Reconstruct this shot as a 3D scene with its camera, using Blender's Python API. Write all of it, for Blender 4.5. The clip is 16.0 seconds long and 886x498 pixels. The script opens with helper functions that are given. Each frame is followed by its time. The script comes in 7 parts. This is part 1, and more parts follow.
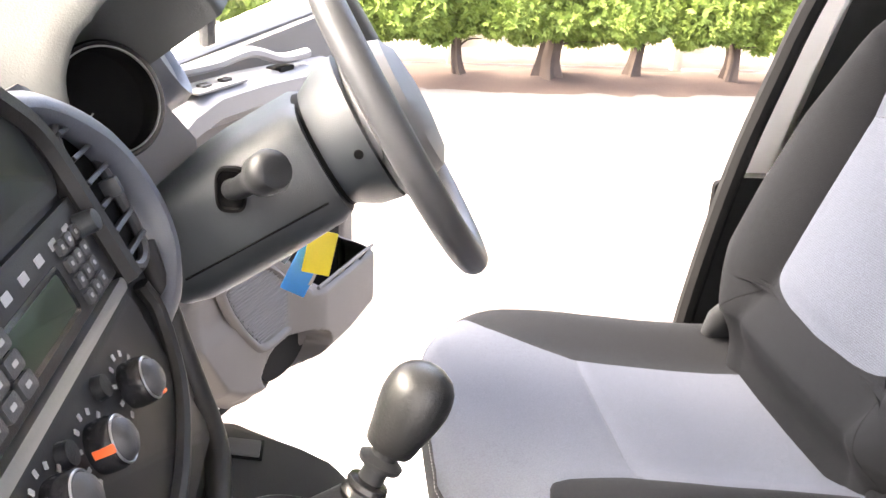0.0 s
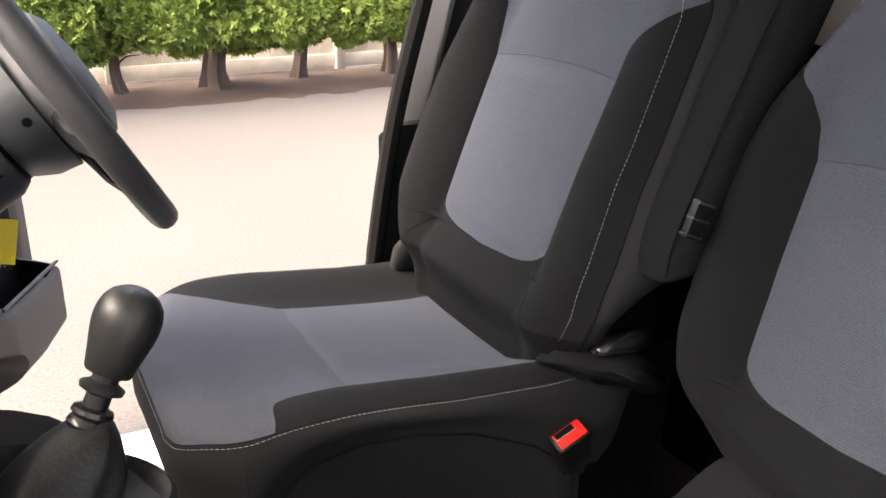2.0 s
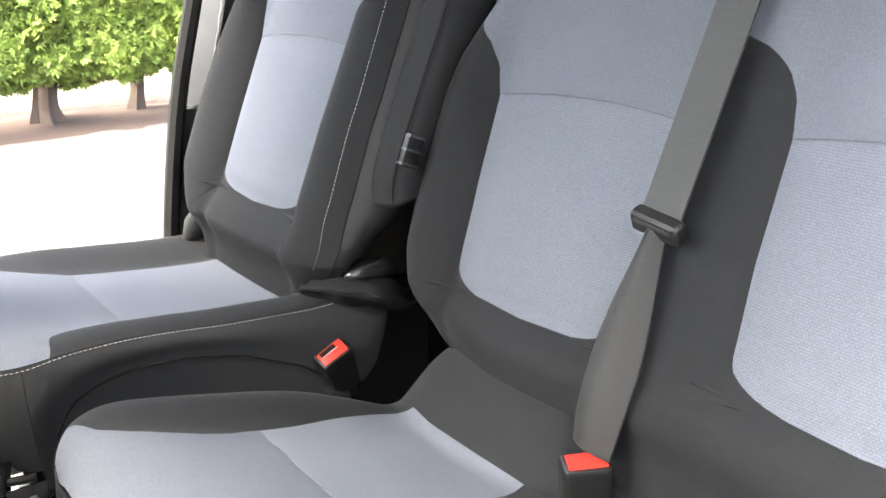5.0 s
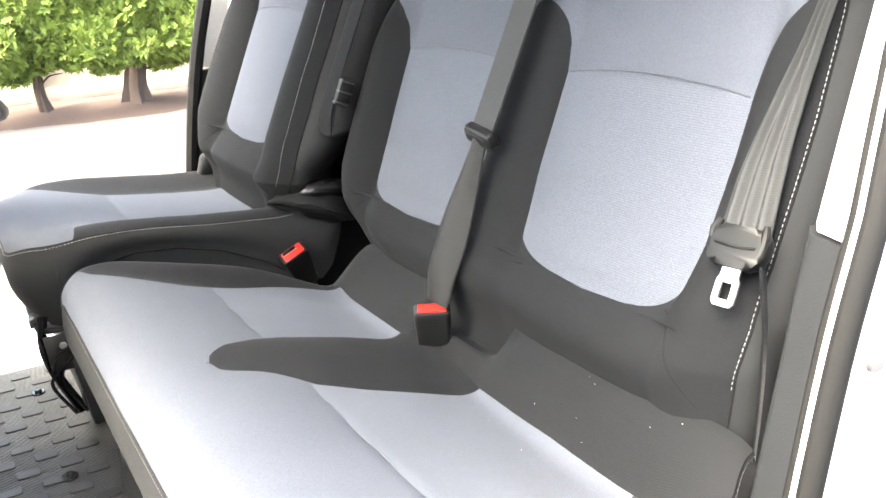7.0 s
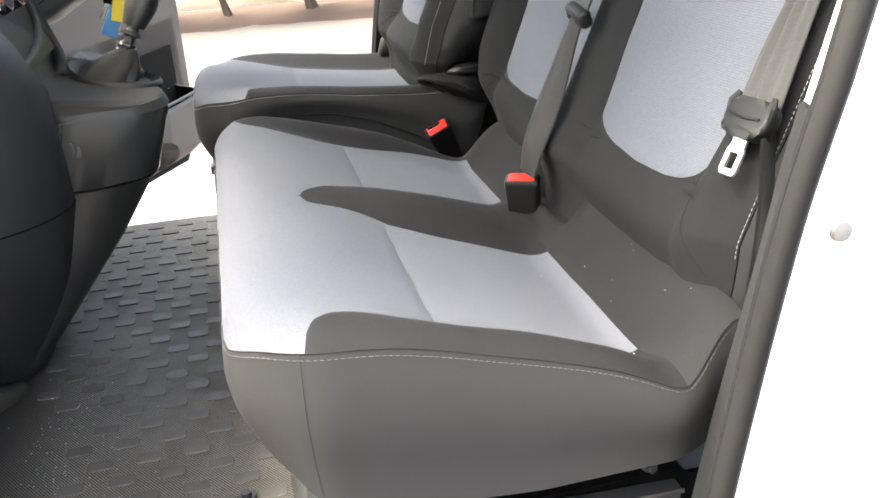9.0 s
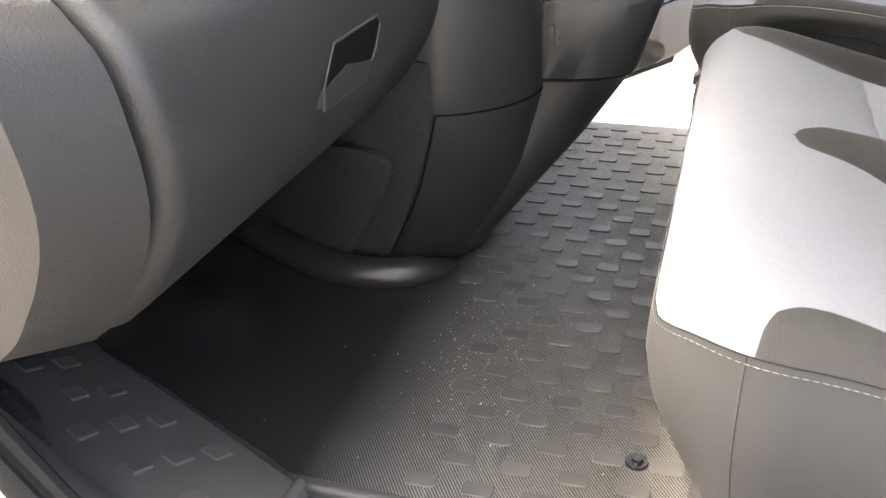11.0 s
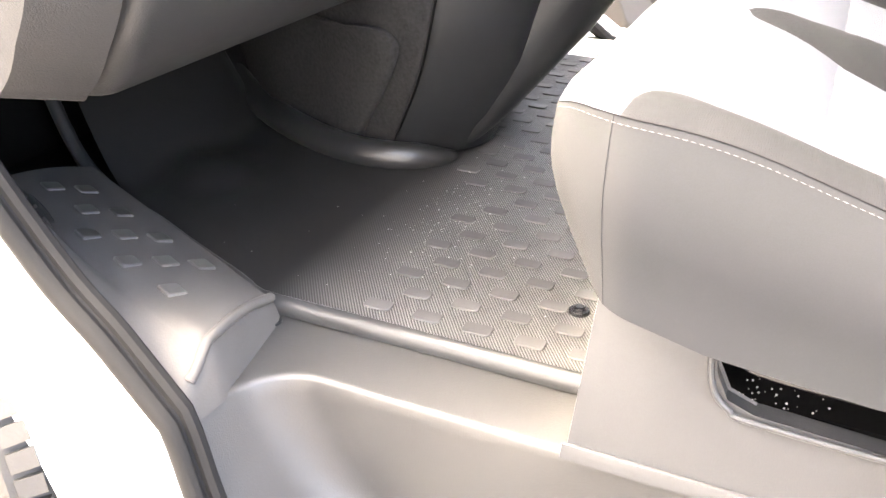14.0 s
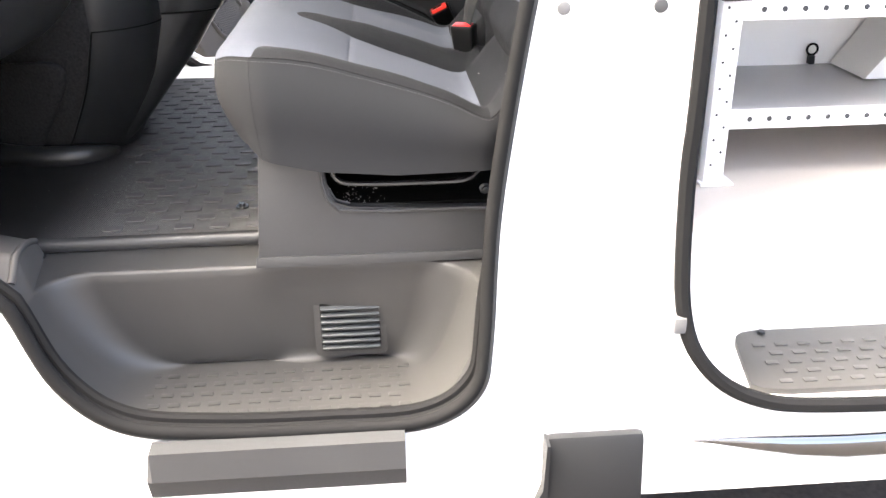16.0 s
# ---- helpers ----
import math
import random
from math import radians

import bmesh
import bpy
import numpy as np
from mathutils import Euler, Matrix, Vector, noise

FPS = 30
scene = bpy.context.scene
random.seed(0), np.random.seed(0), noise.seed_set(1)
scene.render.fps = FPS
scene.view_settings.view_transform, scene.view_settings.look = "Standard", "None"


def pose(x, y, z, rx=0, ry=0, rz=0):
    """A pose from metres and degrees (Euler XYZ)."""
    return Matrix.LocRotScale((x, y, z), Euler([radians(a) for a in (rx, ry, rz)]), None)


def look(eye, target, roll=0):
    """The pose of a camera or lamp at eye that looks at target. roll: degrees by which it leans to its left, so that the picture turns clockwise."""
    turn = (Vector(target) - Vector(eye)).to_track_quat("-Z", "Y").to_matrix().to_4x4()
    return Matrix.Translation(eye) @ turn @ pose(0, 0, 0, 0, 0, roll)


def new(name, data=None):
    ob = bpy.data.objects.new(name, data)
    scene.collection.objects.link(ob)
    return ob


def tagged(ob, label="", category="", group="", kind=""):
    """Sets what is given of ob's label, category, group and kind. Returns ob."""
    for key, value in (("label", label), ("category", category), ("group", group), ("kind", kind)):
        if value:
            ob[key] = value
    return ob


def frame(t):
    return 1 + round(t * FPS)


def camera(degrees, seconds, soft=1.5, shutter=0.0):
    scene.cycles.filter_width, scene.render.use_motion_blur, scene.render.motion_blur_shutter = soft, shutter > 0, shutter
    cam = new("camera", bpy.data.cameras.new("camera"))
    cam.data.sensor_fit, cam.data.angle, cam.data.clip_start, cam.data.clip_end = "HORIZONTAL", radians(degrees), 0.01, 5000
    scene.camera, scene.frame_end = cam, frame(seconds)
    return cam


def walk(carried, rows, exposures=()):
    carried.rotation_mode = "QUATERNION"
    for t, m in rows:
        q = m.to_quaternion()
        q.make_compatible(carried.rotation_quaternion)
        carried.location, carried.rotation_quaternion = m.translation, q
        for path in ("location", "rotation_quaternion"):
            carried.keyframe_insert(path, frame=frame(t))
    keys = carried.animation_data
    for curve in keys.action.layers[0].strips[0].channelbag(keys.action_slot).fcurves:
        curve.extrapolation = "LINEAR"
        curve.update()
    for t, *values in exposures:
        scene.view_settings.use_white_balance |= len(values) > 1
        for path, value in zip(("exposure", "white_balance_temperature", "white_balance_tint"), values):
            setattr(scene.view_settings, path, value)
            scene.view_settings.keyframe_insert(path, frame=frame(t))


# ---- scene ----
cam = camera(53.0, 16.0)
PATH = [
    (0, (-0.007, 0.357, 1.497), (0.217, 2.212, 0.783), 2.7),
    (0.5, (-0.016, 0.296, 1.485), (0.497, 2.1, 0.789), 1.5),
    (1, (-0.03, 0.278, 1.459), (0.643, 2.036, 0.785), 0.5),
    (1.5, (-0.031, 0.251, 1.458), (0.761, 1.955, 0.772), 0.1),
    (2, (-0.025, 0.242, 1.447), (0.837, 1.915, 0.771), 0.0),
    (2.5, (-0.025, 0.239, 1.434), (0.913, 1.875, 0.769), -0.3),
    (3, (-0.028, 0.244, 1.426), (0.951, 1.859, 0.767), -0.3),
    (3.5, (-0.011, 0.218, 1.414), (1.042, 1.795, 0.777), -0.7),
    (4, (-0.018, 0.195, 1.414), (1.096, 1.729, 0.779), -0.9),
    (4.5, (0.004, 0.096, 1.408), (1.124, 1.632, 0.788), -1.3),
    (5, (0.001, -0.018, 1.384), (1.123, 1.517, 0.765), -1.6),
    (5.2, (-0.012, -0.073, 1.373), (1.112, 1.46, 0.753), -1.7),
    (7.3, (0.034, -0.523, 1.375), (0.898, 1.157, 0.72), -3.1),
    (7.5, (0.066, -0.546, 1.38), (0.859, 1.166, 0.717), -3.5),
    (8, (0.155, -0.603, 1.36), (0.754, 1.187, 0.698), -3.3),
    (8.5, (0.195, -0.654, 1.347), (0.668, 1.132, 0.582), -3.1),
    (9, (0.182, -0.694, 1.335), (0.584, 1.098, 0.542), -3.3),
    (9.5, (0.184, -0.637, 1.307), (0.382, 1.183, 0.502), -3.1),
    (10, (0.179, -0.561, 1.307), (0.097, 1.247, 0.457), -2.3),
    (10.2, (0.167, -0.559, 1.314), (-0.036, 1.209, 0.402), -2.6),
    (12.3, (0.203, -0.414, 1.215), (-0.593, 1.162, 0.276), -0.2),
    (12.5, (0.211, -0.412, 1.207), (-0.589, 1.162, 0.269), -0.1),
    (13, (0.237, -0.42, 1.19), (-0.569, 1.154, 0.257), 0.1),
    (13.5, (0.283, -0.458, 1.165), (-0.526, 1.122, 0.244), 0.2),
    (14, (0.346, -0.63, 1.168), (-0.37, 0.984, 0.228), 0.7),
    (14.5, (0.404, -0.823, 1.175), (-0.128, 0.86, 0.234), 0.6),
    (15, (0.451, -0.988, 1.195), (0.066, 0.733, 0.252), 0.2),
    (15.5, (0.486, -1.192, 1.215), (0.312, 0.566, 0.278), -0.5),
    (16, (0.406, -1.393, 1.246), (0.533, 0.421, 0.412), -0.8),
]
EXPOSURES = [(0.0, 5.5, 7150, 9), (0.5, 4.75, 7200, 9), (1.0, 4.3, 7250, 11), (2.0, 4.0, 7200, 10), (3.5, 4.5, 6900, 5), (5.0, 5.42, 6750, 2), (7.5, 5.35, 6950, 1), (9.0, 4.95, 7100, 2), (10.2, 5.0, 7350, 3), (12.5, 6.5, 7950, 7), (13.5, 6.55, 7800, 7), (14.5, 6.45, 7500, 7), (15.2, 6.0, 7050, 6), (15.6, 5.5, 6900, 6), (16.0, 4.68, 6850, 5)]
walk(cam, [(t, look(eye, target, roll)) for t, eye, target, roll in PATH], EXPOSURES)

# ---------- camera exposure is keyed in walk() above ----------

from mathutils.bvhtree import BVHTree

# ---------- world and sun: bright overcast ----------
world = bpy.data.worlds.new("overcast_sky")
scene.world = world
world.use_nodes = True
wn = world.node_tree.nodes
sky = wn.new("ShaderNodeTexSky")
sky.sky_type = "NISHITA"
sky.sun_disc = False
sky.sun_elevation = radians(58)
sky.sun_rotation = radians(272)
sky.air_density = 0.45
sky.dust_density = 6.5
sky.ozone_density = 0.3
wn["Background"].inputs["Strength"].default_value = 0.15
world.node_tree.links.new(sky.outputs["Color"], wn["Background"].inputs["Color"])

sun_data = bpy.data.lights.new("sun", "SUN")
sun_data.energy = 0.15
sun_data.angle = radians(60)
sun_data.color = (1.0, 0.985, 0.965)
sun = new("sun", sun_data)
sun.matrix_world = look((-3.75, 0.13, 6.0), (0, 0, 0))


# ---------- materials ----------
def mat(name, color, rough=0.5, metal=0.0, stain=0.12, stain_scale=5.0, grain=0.1, grain_scale=300.0, bump=0.05, bump_scale=400.0,
        coat=0.0, rand=0.0, axes=None, weave=None, emit=None, spec=0.5):
    """A surface with two scales of variation, fine relief and, for cloth, a weave. weave: (pitch along, pitch across, depth, darkening)."""
    m = bpy.data.materials.new(name)
    m.use_nodes = True
    nt = m.node_tree
    n, l = nt.nodes, nt.links
    b = n["Principled BSDF"]
    b.inputs["Metallic"].default_value = metal
    b.inputs["Coat Weight"].default_value = coat
    b.inputs["Specular IOR Level"].default_value = spec
    co = n.new("ShaderNodeTexCoord").outputs["Object"]

    def noise_of(scale, detail):
        t = n.new("ShaderNodeTexNoise")
        t.inputs["Scale"].default_value = scale
        t.inputs["Detail"].default_value = detail
        l.new(co, t.inputs["Vector"])
        return t.outputs["Fac"]

    def math_of(op, a, c, clamp=False):
        t = n.new("ShaderNodeMath")
        t.operation = op
        t.use_clamp = clamp
        for k, v in enumerate((a, c)):
            if isinstance(v, (int, float)):
                t.inputs[k].default_value = v
            else:
                l.new(v, t.inputs[k])
        return t.outputs[0]

    big, fine = noise_of(stain_scale, 4.0), noise_of(grain_scale, 2.0)
    value = math_of("ADD", 1.0 - stain / 2 - grain / 2, math_of("ADD", math_of("MULTIPLY", big, stain), math_of("MULTIPLY", fine, grain)))
    relief = noise_of(bump_scale, 3.0)
    if weave:
        sep = n.new("ShaderNodeSeparateXYZ")
        l.new(co, sep.inputs[0])
        comb = n.new("ShaderNodeCombineXYZ")
        for k, axis in enumerate(axes):
            l.new(sep.outputs[axis], comb.inputs[k])
        brick = n.new("ShaderNodeTexBrick")
        l.new(comb.outputs[0], brick.inputs["Vector"])
        brick.inputs["Scale"].default_value = 1.0
        brick.inputs["Brick Width"].default_value = weave[0]
        brick.inputs["Row Height"].default_value = weave[1]
        brick.inputs["Mortar Size"].default_value = weave[1] * 0.22
        brick.inputs["Mortar Smooth"].default_value = 1.0
        brick.inputs["Color1"].default_value = (1, 1, 1, 1)
        brick.inputs["Color2"].default_value = (0.72, 0.72, 0.72, 1)
        brick.inputs["Mortar"].default_value = (0, 0, 0, 1)
        tone = n.new("ShaderNodeRGBToBW")
        l.new(brick.outputs["Color"], tone.inputs[0])
        value = math_of("MULTIPLY", value, math_of("ADD", 1.0 - weave[3], math_of("MULTIPLY", tone.outputs[0], weave[3])))
        relief = math_of("ADD", math_of("MULTIPLY", relief, 0.5), tone.outputs[0])
    if rand:
        info = n.new("ShaderNodeObjectInfo")
        value = math_of("MULTIPLY", value, math_of("ADD", 1.0 - rand / 2, math_of("MULTIPLY", info.outputs["Random"], rand)))
    mix = n.new("ShaderNodeVectorMath")
    mix.operation = "SCALE"
    mix.inputs[0].default_value = color
    l.new(value, mix.inputs["Scale"])
    l.new(mix.outputs[0], b.inputs["Base Color"])
    l.new(math_of("ADD", rough - 0.06, math_of("MULTIPLY", big, 0.12), True), b.inputs["Roughness"])
    if bump:
        bp = n.new("ShaderNodeBump")
        bp.inputs["Strength"].default_value = bump
        bp.inputs["Distance"].default_value = weave[2] if weave else 0.001
        l.new(relief, bp.inputs["Height"])
        l.new(bp.outputs[0], b.inputs["Normal"])
    if emit:
        b.inputs["Emission Color"].default_value = (*emit, 1)
        b.inputs["Emission Strength"].default_value = 1.0
    return m


BLUE = (0.074, 0.0815, 0.1)
M = {
    "blue_back": mat("blue_grey_cloth_back", BLUE, 0.95, spec=0.15, weave=(0.0042, 0.0026, 0.0007, 0.26), axes=(1, 2), bump=0.6, bump_scale=900, grain=0.6, grain_scale=620, stain=0.2),
    "blue_seat": mat("blue_grey_cloth_seat", BLUE, 0.95, spec=0.15, weave=(0.0042, 0.0026, 0.0007, 0.2), axes=(1, 0), bump=0.5, bump_scale=900, grain=0.6, grain_scale=620, stain=0.25),
    "blue_plain": mat("blue_grey_plain_cloth", (0.0575, 0.0635, 0.0785), 0.95, spec=0.15, bump=0.5, bump_scale=900, grain=0.6, grain_scale=520, stain=0.25),
    "black_cloth": mat("black_woven_cloth", (0.0096, 0.0102, 0.0117), 0.9, spec=0.12, weave=(0.0026, 0.0019, 0.0005, 0.35), axes=(1, 0), bump=0.4, bump_scale=900, grain=0.3, grain_scale=600, stain=0.3),
    "black_cloth_back": mat("black_woven_cloth_back", (0.0087, 0.0093, 0.0107), 0.9, spec=0.12, weave=(0.0026, 0.0019, 0.0005, 0.32), axes=(1, 2), bump=0.4, bump_scale=900, grain=0.3, grain_scale=600, stain=0.3),
    "skirt": mat("black_stretch_cloth", (0.0165, 0.0174, 0.0191), 0.85, spec=0.2, bump=0.25, bump_scale=1500, grain=0.25, grain_scale=900, stain=0.3),
    "grey_thread": mat("mid_grey_thread", (0.07, 0.07, 0.07), 0.8, bump=0),
    "thread": mat("pale_thread", (0.24, 0.24, 0.24), 0.8, bump=0),
    "blue_thread": mat("blue_grey_seam_thread", (0.035, 0.039, 0.048), 0.9, bump=0),
    "dash_top": mat("grey_dashboard_skin", (0.045, 0.0478, 0.0478), 0.55, spec=0.3, bump=0.3, bump_scale=500, stain=0.15),
    "dark_thread": mat("dark_thread", (0.006, 0.006, 0.0065), 0.9, spec=0.1, bump=0),
    "plastic": mat("black_grained_plastic", (0.0132, 0.0141, 0.0154), 0.42, spec=0.3, bump=0.35, bump_scale=700, stain=0.3, stain_scale=8),
    "plastic_soft": mat("dark_grey_grained_plastic", (0.038, 0.039, 0.0408), 0.46, spec=0.4, bump=0.35, bump_scale=700, stain=0.25, stain_scale=6),
    "dash_black": mat("black_grained_dash_skin", (0.0168, 0.0171, 0.0177), 0.5, spec=0.35, bump=0.5, bump_scale=550, stain=0.25, stain_scale=6),
    "pillar_rubber": mat("worn_grey_pillar_rubber", (0.034, 0.034, 0.0337), 0.7, spec=0.2, bump=0.2, bump_scale=300, stain=0.4, stain_scale=10),
    "rail_black": mat("greased_black_steel", (0.02, 0.02, 0.021), 0.35, metal=0.5, bump=0.1, stain=0.5, stain_scale=20),
    "leather": mat("creased_black_leather", (0.012, 0.0125, 0.013), 0.36, spec=0.4, bump=0.35, bump_scale=350, stain=0.4, stain_scale=30),
    "stack": mat("brown_black_console_plastic", (0.0115, 0.0107, 0.0102), 0.5, spec=0.3, bump=0.3, bump_scale=700, stain=0.3, stain_scale=8),
    "tray": mat("matt_black_tray_plastic", (0.022, 0.0218, 0.0215), 0.7, spec=0.2, bump=0.35, bump_scale=700, stain=0.3, stain_scale=8),
    "plastic_gloss": mat("smooth_black_plastic", (0.012, 0.012, 0.013), 0.25, bump=0.03, stain=0.2),
    "hub_grey": mat("mid_grey_plastic", (0.019, 0.0228, 0.0262), 0.5, bump=0.25, bump_scale=800, stain=0.2),
    "step_grey": mat("dark_grey_step_plastic", (0.0392, 0.0384, 0.0376), 0.45, bump=0.3, bump_scale=500, stain=0.4, stain_scale=9),
    "door_grey": mat("taupe_door_plastic", (0.036, 0.0325, 0.0302), 0.6, bump=0.3, bump_scale=600, stain=0.15),
    "speaker_cloth": mat("perforated_taupe_plastic", (0.03, 0.0287, 0.028), 0.7, bump=0.6, bump_scale=500, grain=0.5, grain_scale=350, stain=0.15),
    "pale_grey": mat("pale_grey_plastic", (0.1, 0.1, 0.102), 0.55, bump=0.2, bump_scale=600, stain=0.15),
    "slate": mat("slate_blue_plastic", (0.06, 0.067, 0.083), 0.45, bump=0.25, bump_scale=700, stain=0.15),
    "roll_rubber": mat("glossy_black_mat_rubber", (0.015, 0.0151, 0.0153), 0.38, bump=0.15, bump_scale=300, stain=0.3, stain_scale=12),
    "rubber": mat("black_rubber", (0.0275, 0.0278, 0.0283), 0.36, bump=0.2, bump_scale=300, stain=0.4, stain_scale=12),
    "seal": mat("grey_black_rubber_seal", (0.0075, 0.0075, 0.0078), 0.75, spec=0.12, bump=0.2, bump_scale=300, stain=0.5, stain_scale=10),
    "white": mat("white_van_paint", (0.8, 0.8, 0.8), 0.3, coat=0.6, bump=0.0, stain=0.06, stain_scale=2.5, grain=0.02),
    "white_line": mat("white_painted_steel", (0.72, 0.71, 0.69), 0.5, bump=0.1, stain=0.12, stain_scale=3),
    "ply": mat("pale_plywood_lining", (0.5, 0.455, 0.41), 0.6, bump=0.15, stain=0.2, stain_scale=4),
    "shelf_grey": mat("grey_shelf_steel", (0.45, 0.44, 0.43), 0.5, metal=0.3, stain=0.2),
    "carpet": mat("speckled_black_carpet", (0.019, 0.019, 0.0193), 0.95, spec=0.1, bump=1.0, bump_scale=260, grain=1.3, grain_scale=170, stain=0.5, stain_scale=9),
    "light_wall": mat("unseen_light_wall_grey", (0.6, 0.59, 0.57), 0.9, bump=0.4, bump_scale=60, stain=0.3, stain_scale=1.5),
    # Near-black: mostly the shade of recesses and gaps, put into the colour.
    "black_void": mat("near_black_recess", (0.004, 0.004, 0.004), 0.7, spec=0.05, bump=0.1),
    "steel": mat("bright_steel", (0.6, 0.6, 0.6), 0.3, metal=1.0, stain=0.2),
    "silver": mat("satin_silver_trim", (0.3, 0.3, 0.3), 0.35, metal=0.8, stain=0.15),
    "red": mat("red_buckle_plastic", (0.55, 0.016, 0.012), 0.4, spec=0.3, bump=0.05),
    "orange": mat("orange_marker", (0.75, 0.13, 0.035), 0.5, bump=0),
    "yellow": mat("yellow_tag", (0.8, 0.65, 0.02), 0.5, bump=0.05),
    "blue_tag": mat("blue_tag", (0.02, 0.22, 0.6), 0.4, bump=0.05),
    "print": mat("white_print", (0.3, 0.3, 0.3), 0.6, bump=0),
    "belt_black": mat("black_belt_plastic", (0.005, 0.0052, 0.0055), 0.42, spec=0.2, bump=0.05, stain=0.2),
    # Shaded copy of the webbing, for the length turned from the light.
    "webbing_shaded": mat("shaded_belt_webbing", (0.014, 0.0143, 0.015), 0.6, spec=0.2, weave=(0.02, 0.0016, 0.0004, 0.3), axes=(1, 2), bump=0.4, grain=0.2, stain=0.3, stain_scale=14),
    "webbing": mat("grey_seat_belt_webbing", (0.026, 0.0272, 0.0286), 0.65, spec=0.2, weave=(0.02, 0.0016, 0.0004, 0.3), axes=(1, 2), bump=0.4, grain=0.2, stain=0.2, stain_scale=14),
    "screen": mat("dark_glass_screen", (0.006, 0.006, 0.0065), 0.4, spec=0.25, bump=0, stain=0.05),
    "lcd": mat("green_grey_display", (0.018, 0.03, 0.018), 0.4, spec=0.2, bump=0, stain=0.25, stain_scale=14),
    "chrome": mat("scuffed_chrome", (0.22, 0.22, 0.222), 0.1, metal=1.0, stain=0.4, stain_scale=6),
    "side_rubber": mat("smooth_mat_rubber", (0.068, 0.065, 0.062), 0.6, spec=0.15, bump=0.15, bump_scale=400, stain=0.5, stain_scale=10),
    "tyre": mat("tyre_rubber", (0.02, 0.0188, 0.0178), 0.75, bump=0.4, bump_scale=200, stain=0.5, stain_scale=12),
    "side_pad": mat("raised_side_pad_rubber", (0.068, 0.065, 0.062), 0.38, spec=0.5, bump=0.15, bump_scale=400, stain=0.4, stain_scale=12),
    "mat_pad": mat("raised_mat_pad", (0.06, 0.059, 0.058), 0.5, spec=0.3, bump=0.2, bump_scale=500, stain=0.4, stain_scale=12, rand=0.35),
    "bark": mat("fibrous_brown_bark", (0.042, 0.028, 0.02), 0.9, bump=1.0, bump_scale=60, stain=0.6, stain_scale=14),
    "leaf": mat("conifer_leaf", (0.135, 0.185, 0.03), 0.75, bump=0, stain=0.9, stain_scale=2.2, grain=0.7, grain_scale=14),
    "leaf_shade": mat("shaded_hedge_backing", (0.03, 0.045, 0.012), 0.8, bump=0, stain=0.7, stain_scale=4),
    "fence": mat("weathered_pale_fence_board", (0.56, 0.52, 0.46), 0.8, bump=0.4, bump_scale=60, stain=0.4, stain_scale=7, rand=0.25),
    "soil": mat("brown_leaf_litter_soil", (0.03, 0.0165, 0.0105), 0.95, bump=1.0, bump_scale=30, stain=0.6, stain_scale=5, grain=0.5, grain_scale=60),
    "asphalt": mat("pale_worn_asphalt", (0.049, 0.0447, 0.0427), 0.92, bump=0.8, bump_scale=120, stain=0.35, stain_scale=0.6, grain=1.2, grain_scale=70),
}


def floor_rubber():
    """Black mat rubber with fine raised ribs across it."""
    m = mat("ribbed_black_mat_rubber", (0.053, 0.052, 0.0506), 0.46, spec=0.24, bump=0, stain=0.5, stain_scale=6, grain=0.3)
    nt = m.node_tree
    n, l = nt.nodes, nt.links
    co = n.new("ShaderNodeTexCoord").outputs["Object"]
    turn = n.new("ShaderNodeMapping")
    turn.inputs["Rotation"].default_value = (0, 0, radians(-35))
    l.new(co, turn.inputs["Vector"])
    wave = n.new("ShaderNodeTexWave")
    wave.bands_direction = "X"
    wave.inputs["Scale"].default_value = 92.0
    wave.inputs["Distortion"].default_value = 0.4
    l.new(turn.outputs[0], wave.inputs["Vector"])
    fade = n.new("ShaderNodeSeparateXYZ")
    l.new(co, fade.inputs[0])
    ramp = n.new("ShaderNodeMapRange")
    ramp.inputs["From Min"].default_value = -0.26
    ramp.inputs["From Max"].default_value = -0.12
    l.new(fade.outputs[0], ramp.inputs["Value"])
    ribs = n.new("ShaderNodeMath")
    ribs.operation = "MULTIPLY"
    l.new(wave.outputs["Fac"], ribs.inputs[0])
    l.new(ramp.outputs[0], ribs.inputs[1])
    # Rib shading is put into the colour; the front goes plain and darker.
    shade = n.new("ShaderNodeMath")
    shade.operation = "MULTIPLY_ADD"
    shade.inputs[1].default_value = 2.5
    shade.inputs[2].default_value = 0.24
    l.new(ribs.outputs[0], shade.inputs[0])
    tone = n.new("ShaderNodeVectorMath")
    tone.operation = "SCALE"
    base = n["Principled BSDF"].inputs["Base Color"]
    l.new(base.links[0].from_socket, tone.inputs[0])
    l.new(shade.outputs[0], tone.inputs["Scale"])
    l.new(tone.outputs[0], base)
    bp = n.new("ShaderNodeBump")
    bp.inputs["Strength"].default_value = 1.0
    bp.inputs["Distance"].default_value = 0.0008
    l.new(ribs.outputs[0], bp.inputs["Height"])
    l.new(bp.outputs[0], n["Principled BSDF"].inputs["Normal"])
    return m


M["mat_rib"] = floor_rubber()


def clear_glass():
    m = bpy.data.materials.new("clear_glass")
    m.use_nodes = True
    b = m.node_tree.nodes["Principled BSDF"]
    b.inputs["Transmission Weight"].default_value = 1.0
    b.inputs["Roughness"].default_value = 0.0
    b.inputs["IOR"].default_value = 1.1
    b.inputs["Base Color"].default_value = (0.9, 0.95, 0.92, 1)
    return m


M["glass"] = clear_glass()


# ---------- mesh helpers ----------
def sm(a, b, x):
    t = min(1.0, max(0.0, (x - a) / (b - a)))
    return t * t * (3 - 2 * t)


def tab(x, *pairs):
    return float(np.interp(x, [p[0] for p in pairs], [p[1] for p in pairs]))


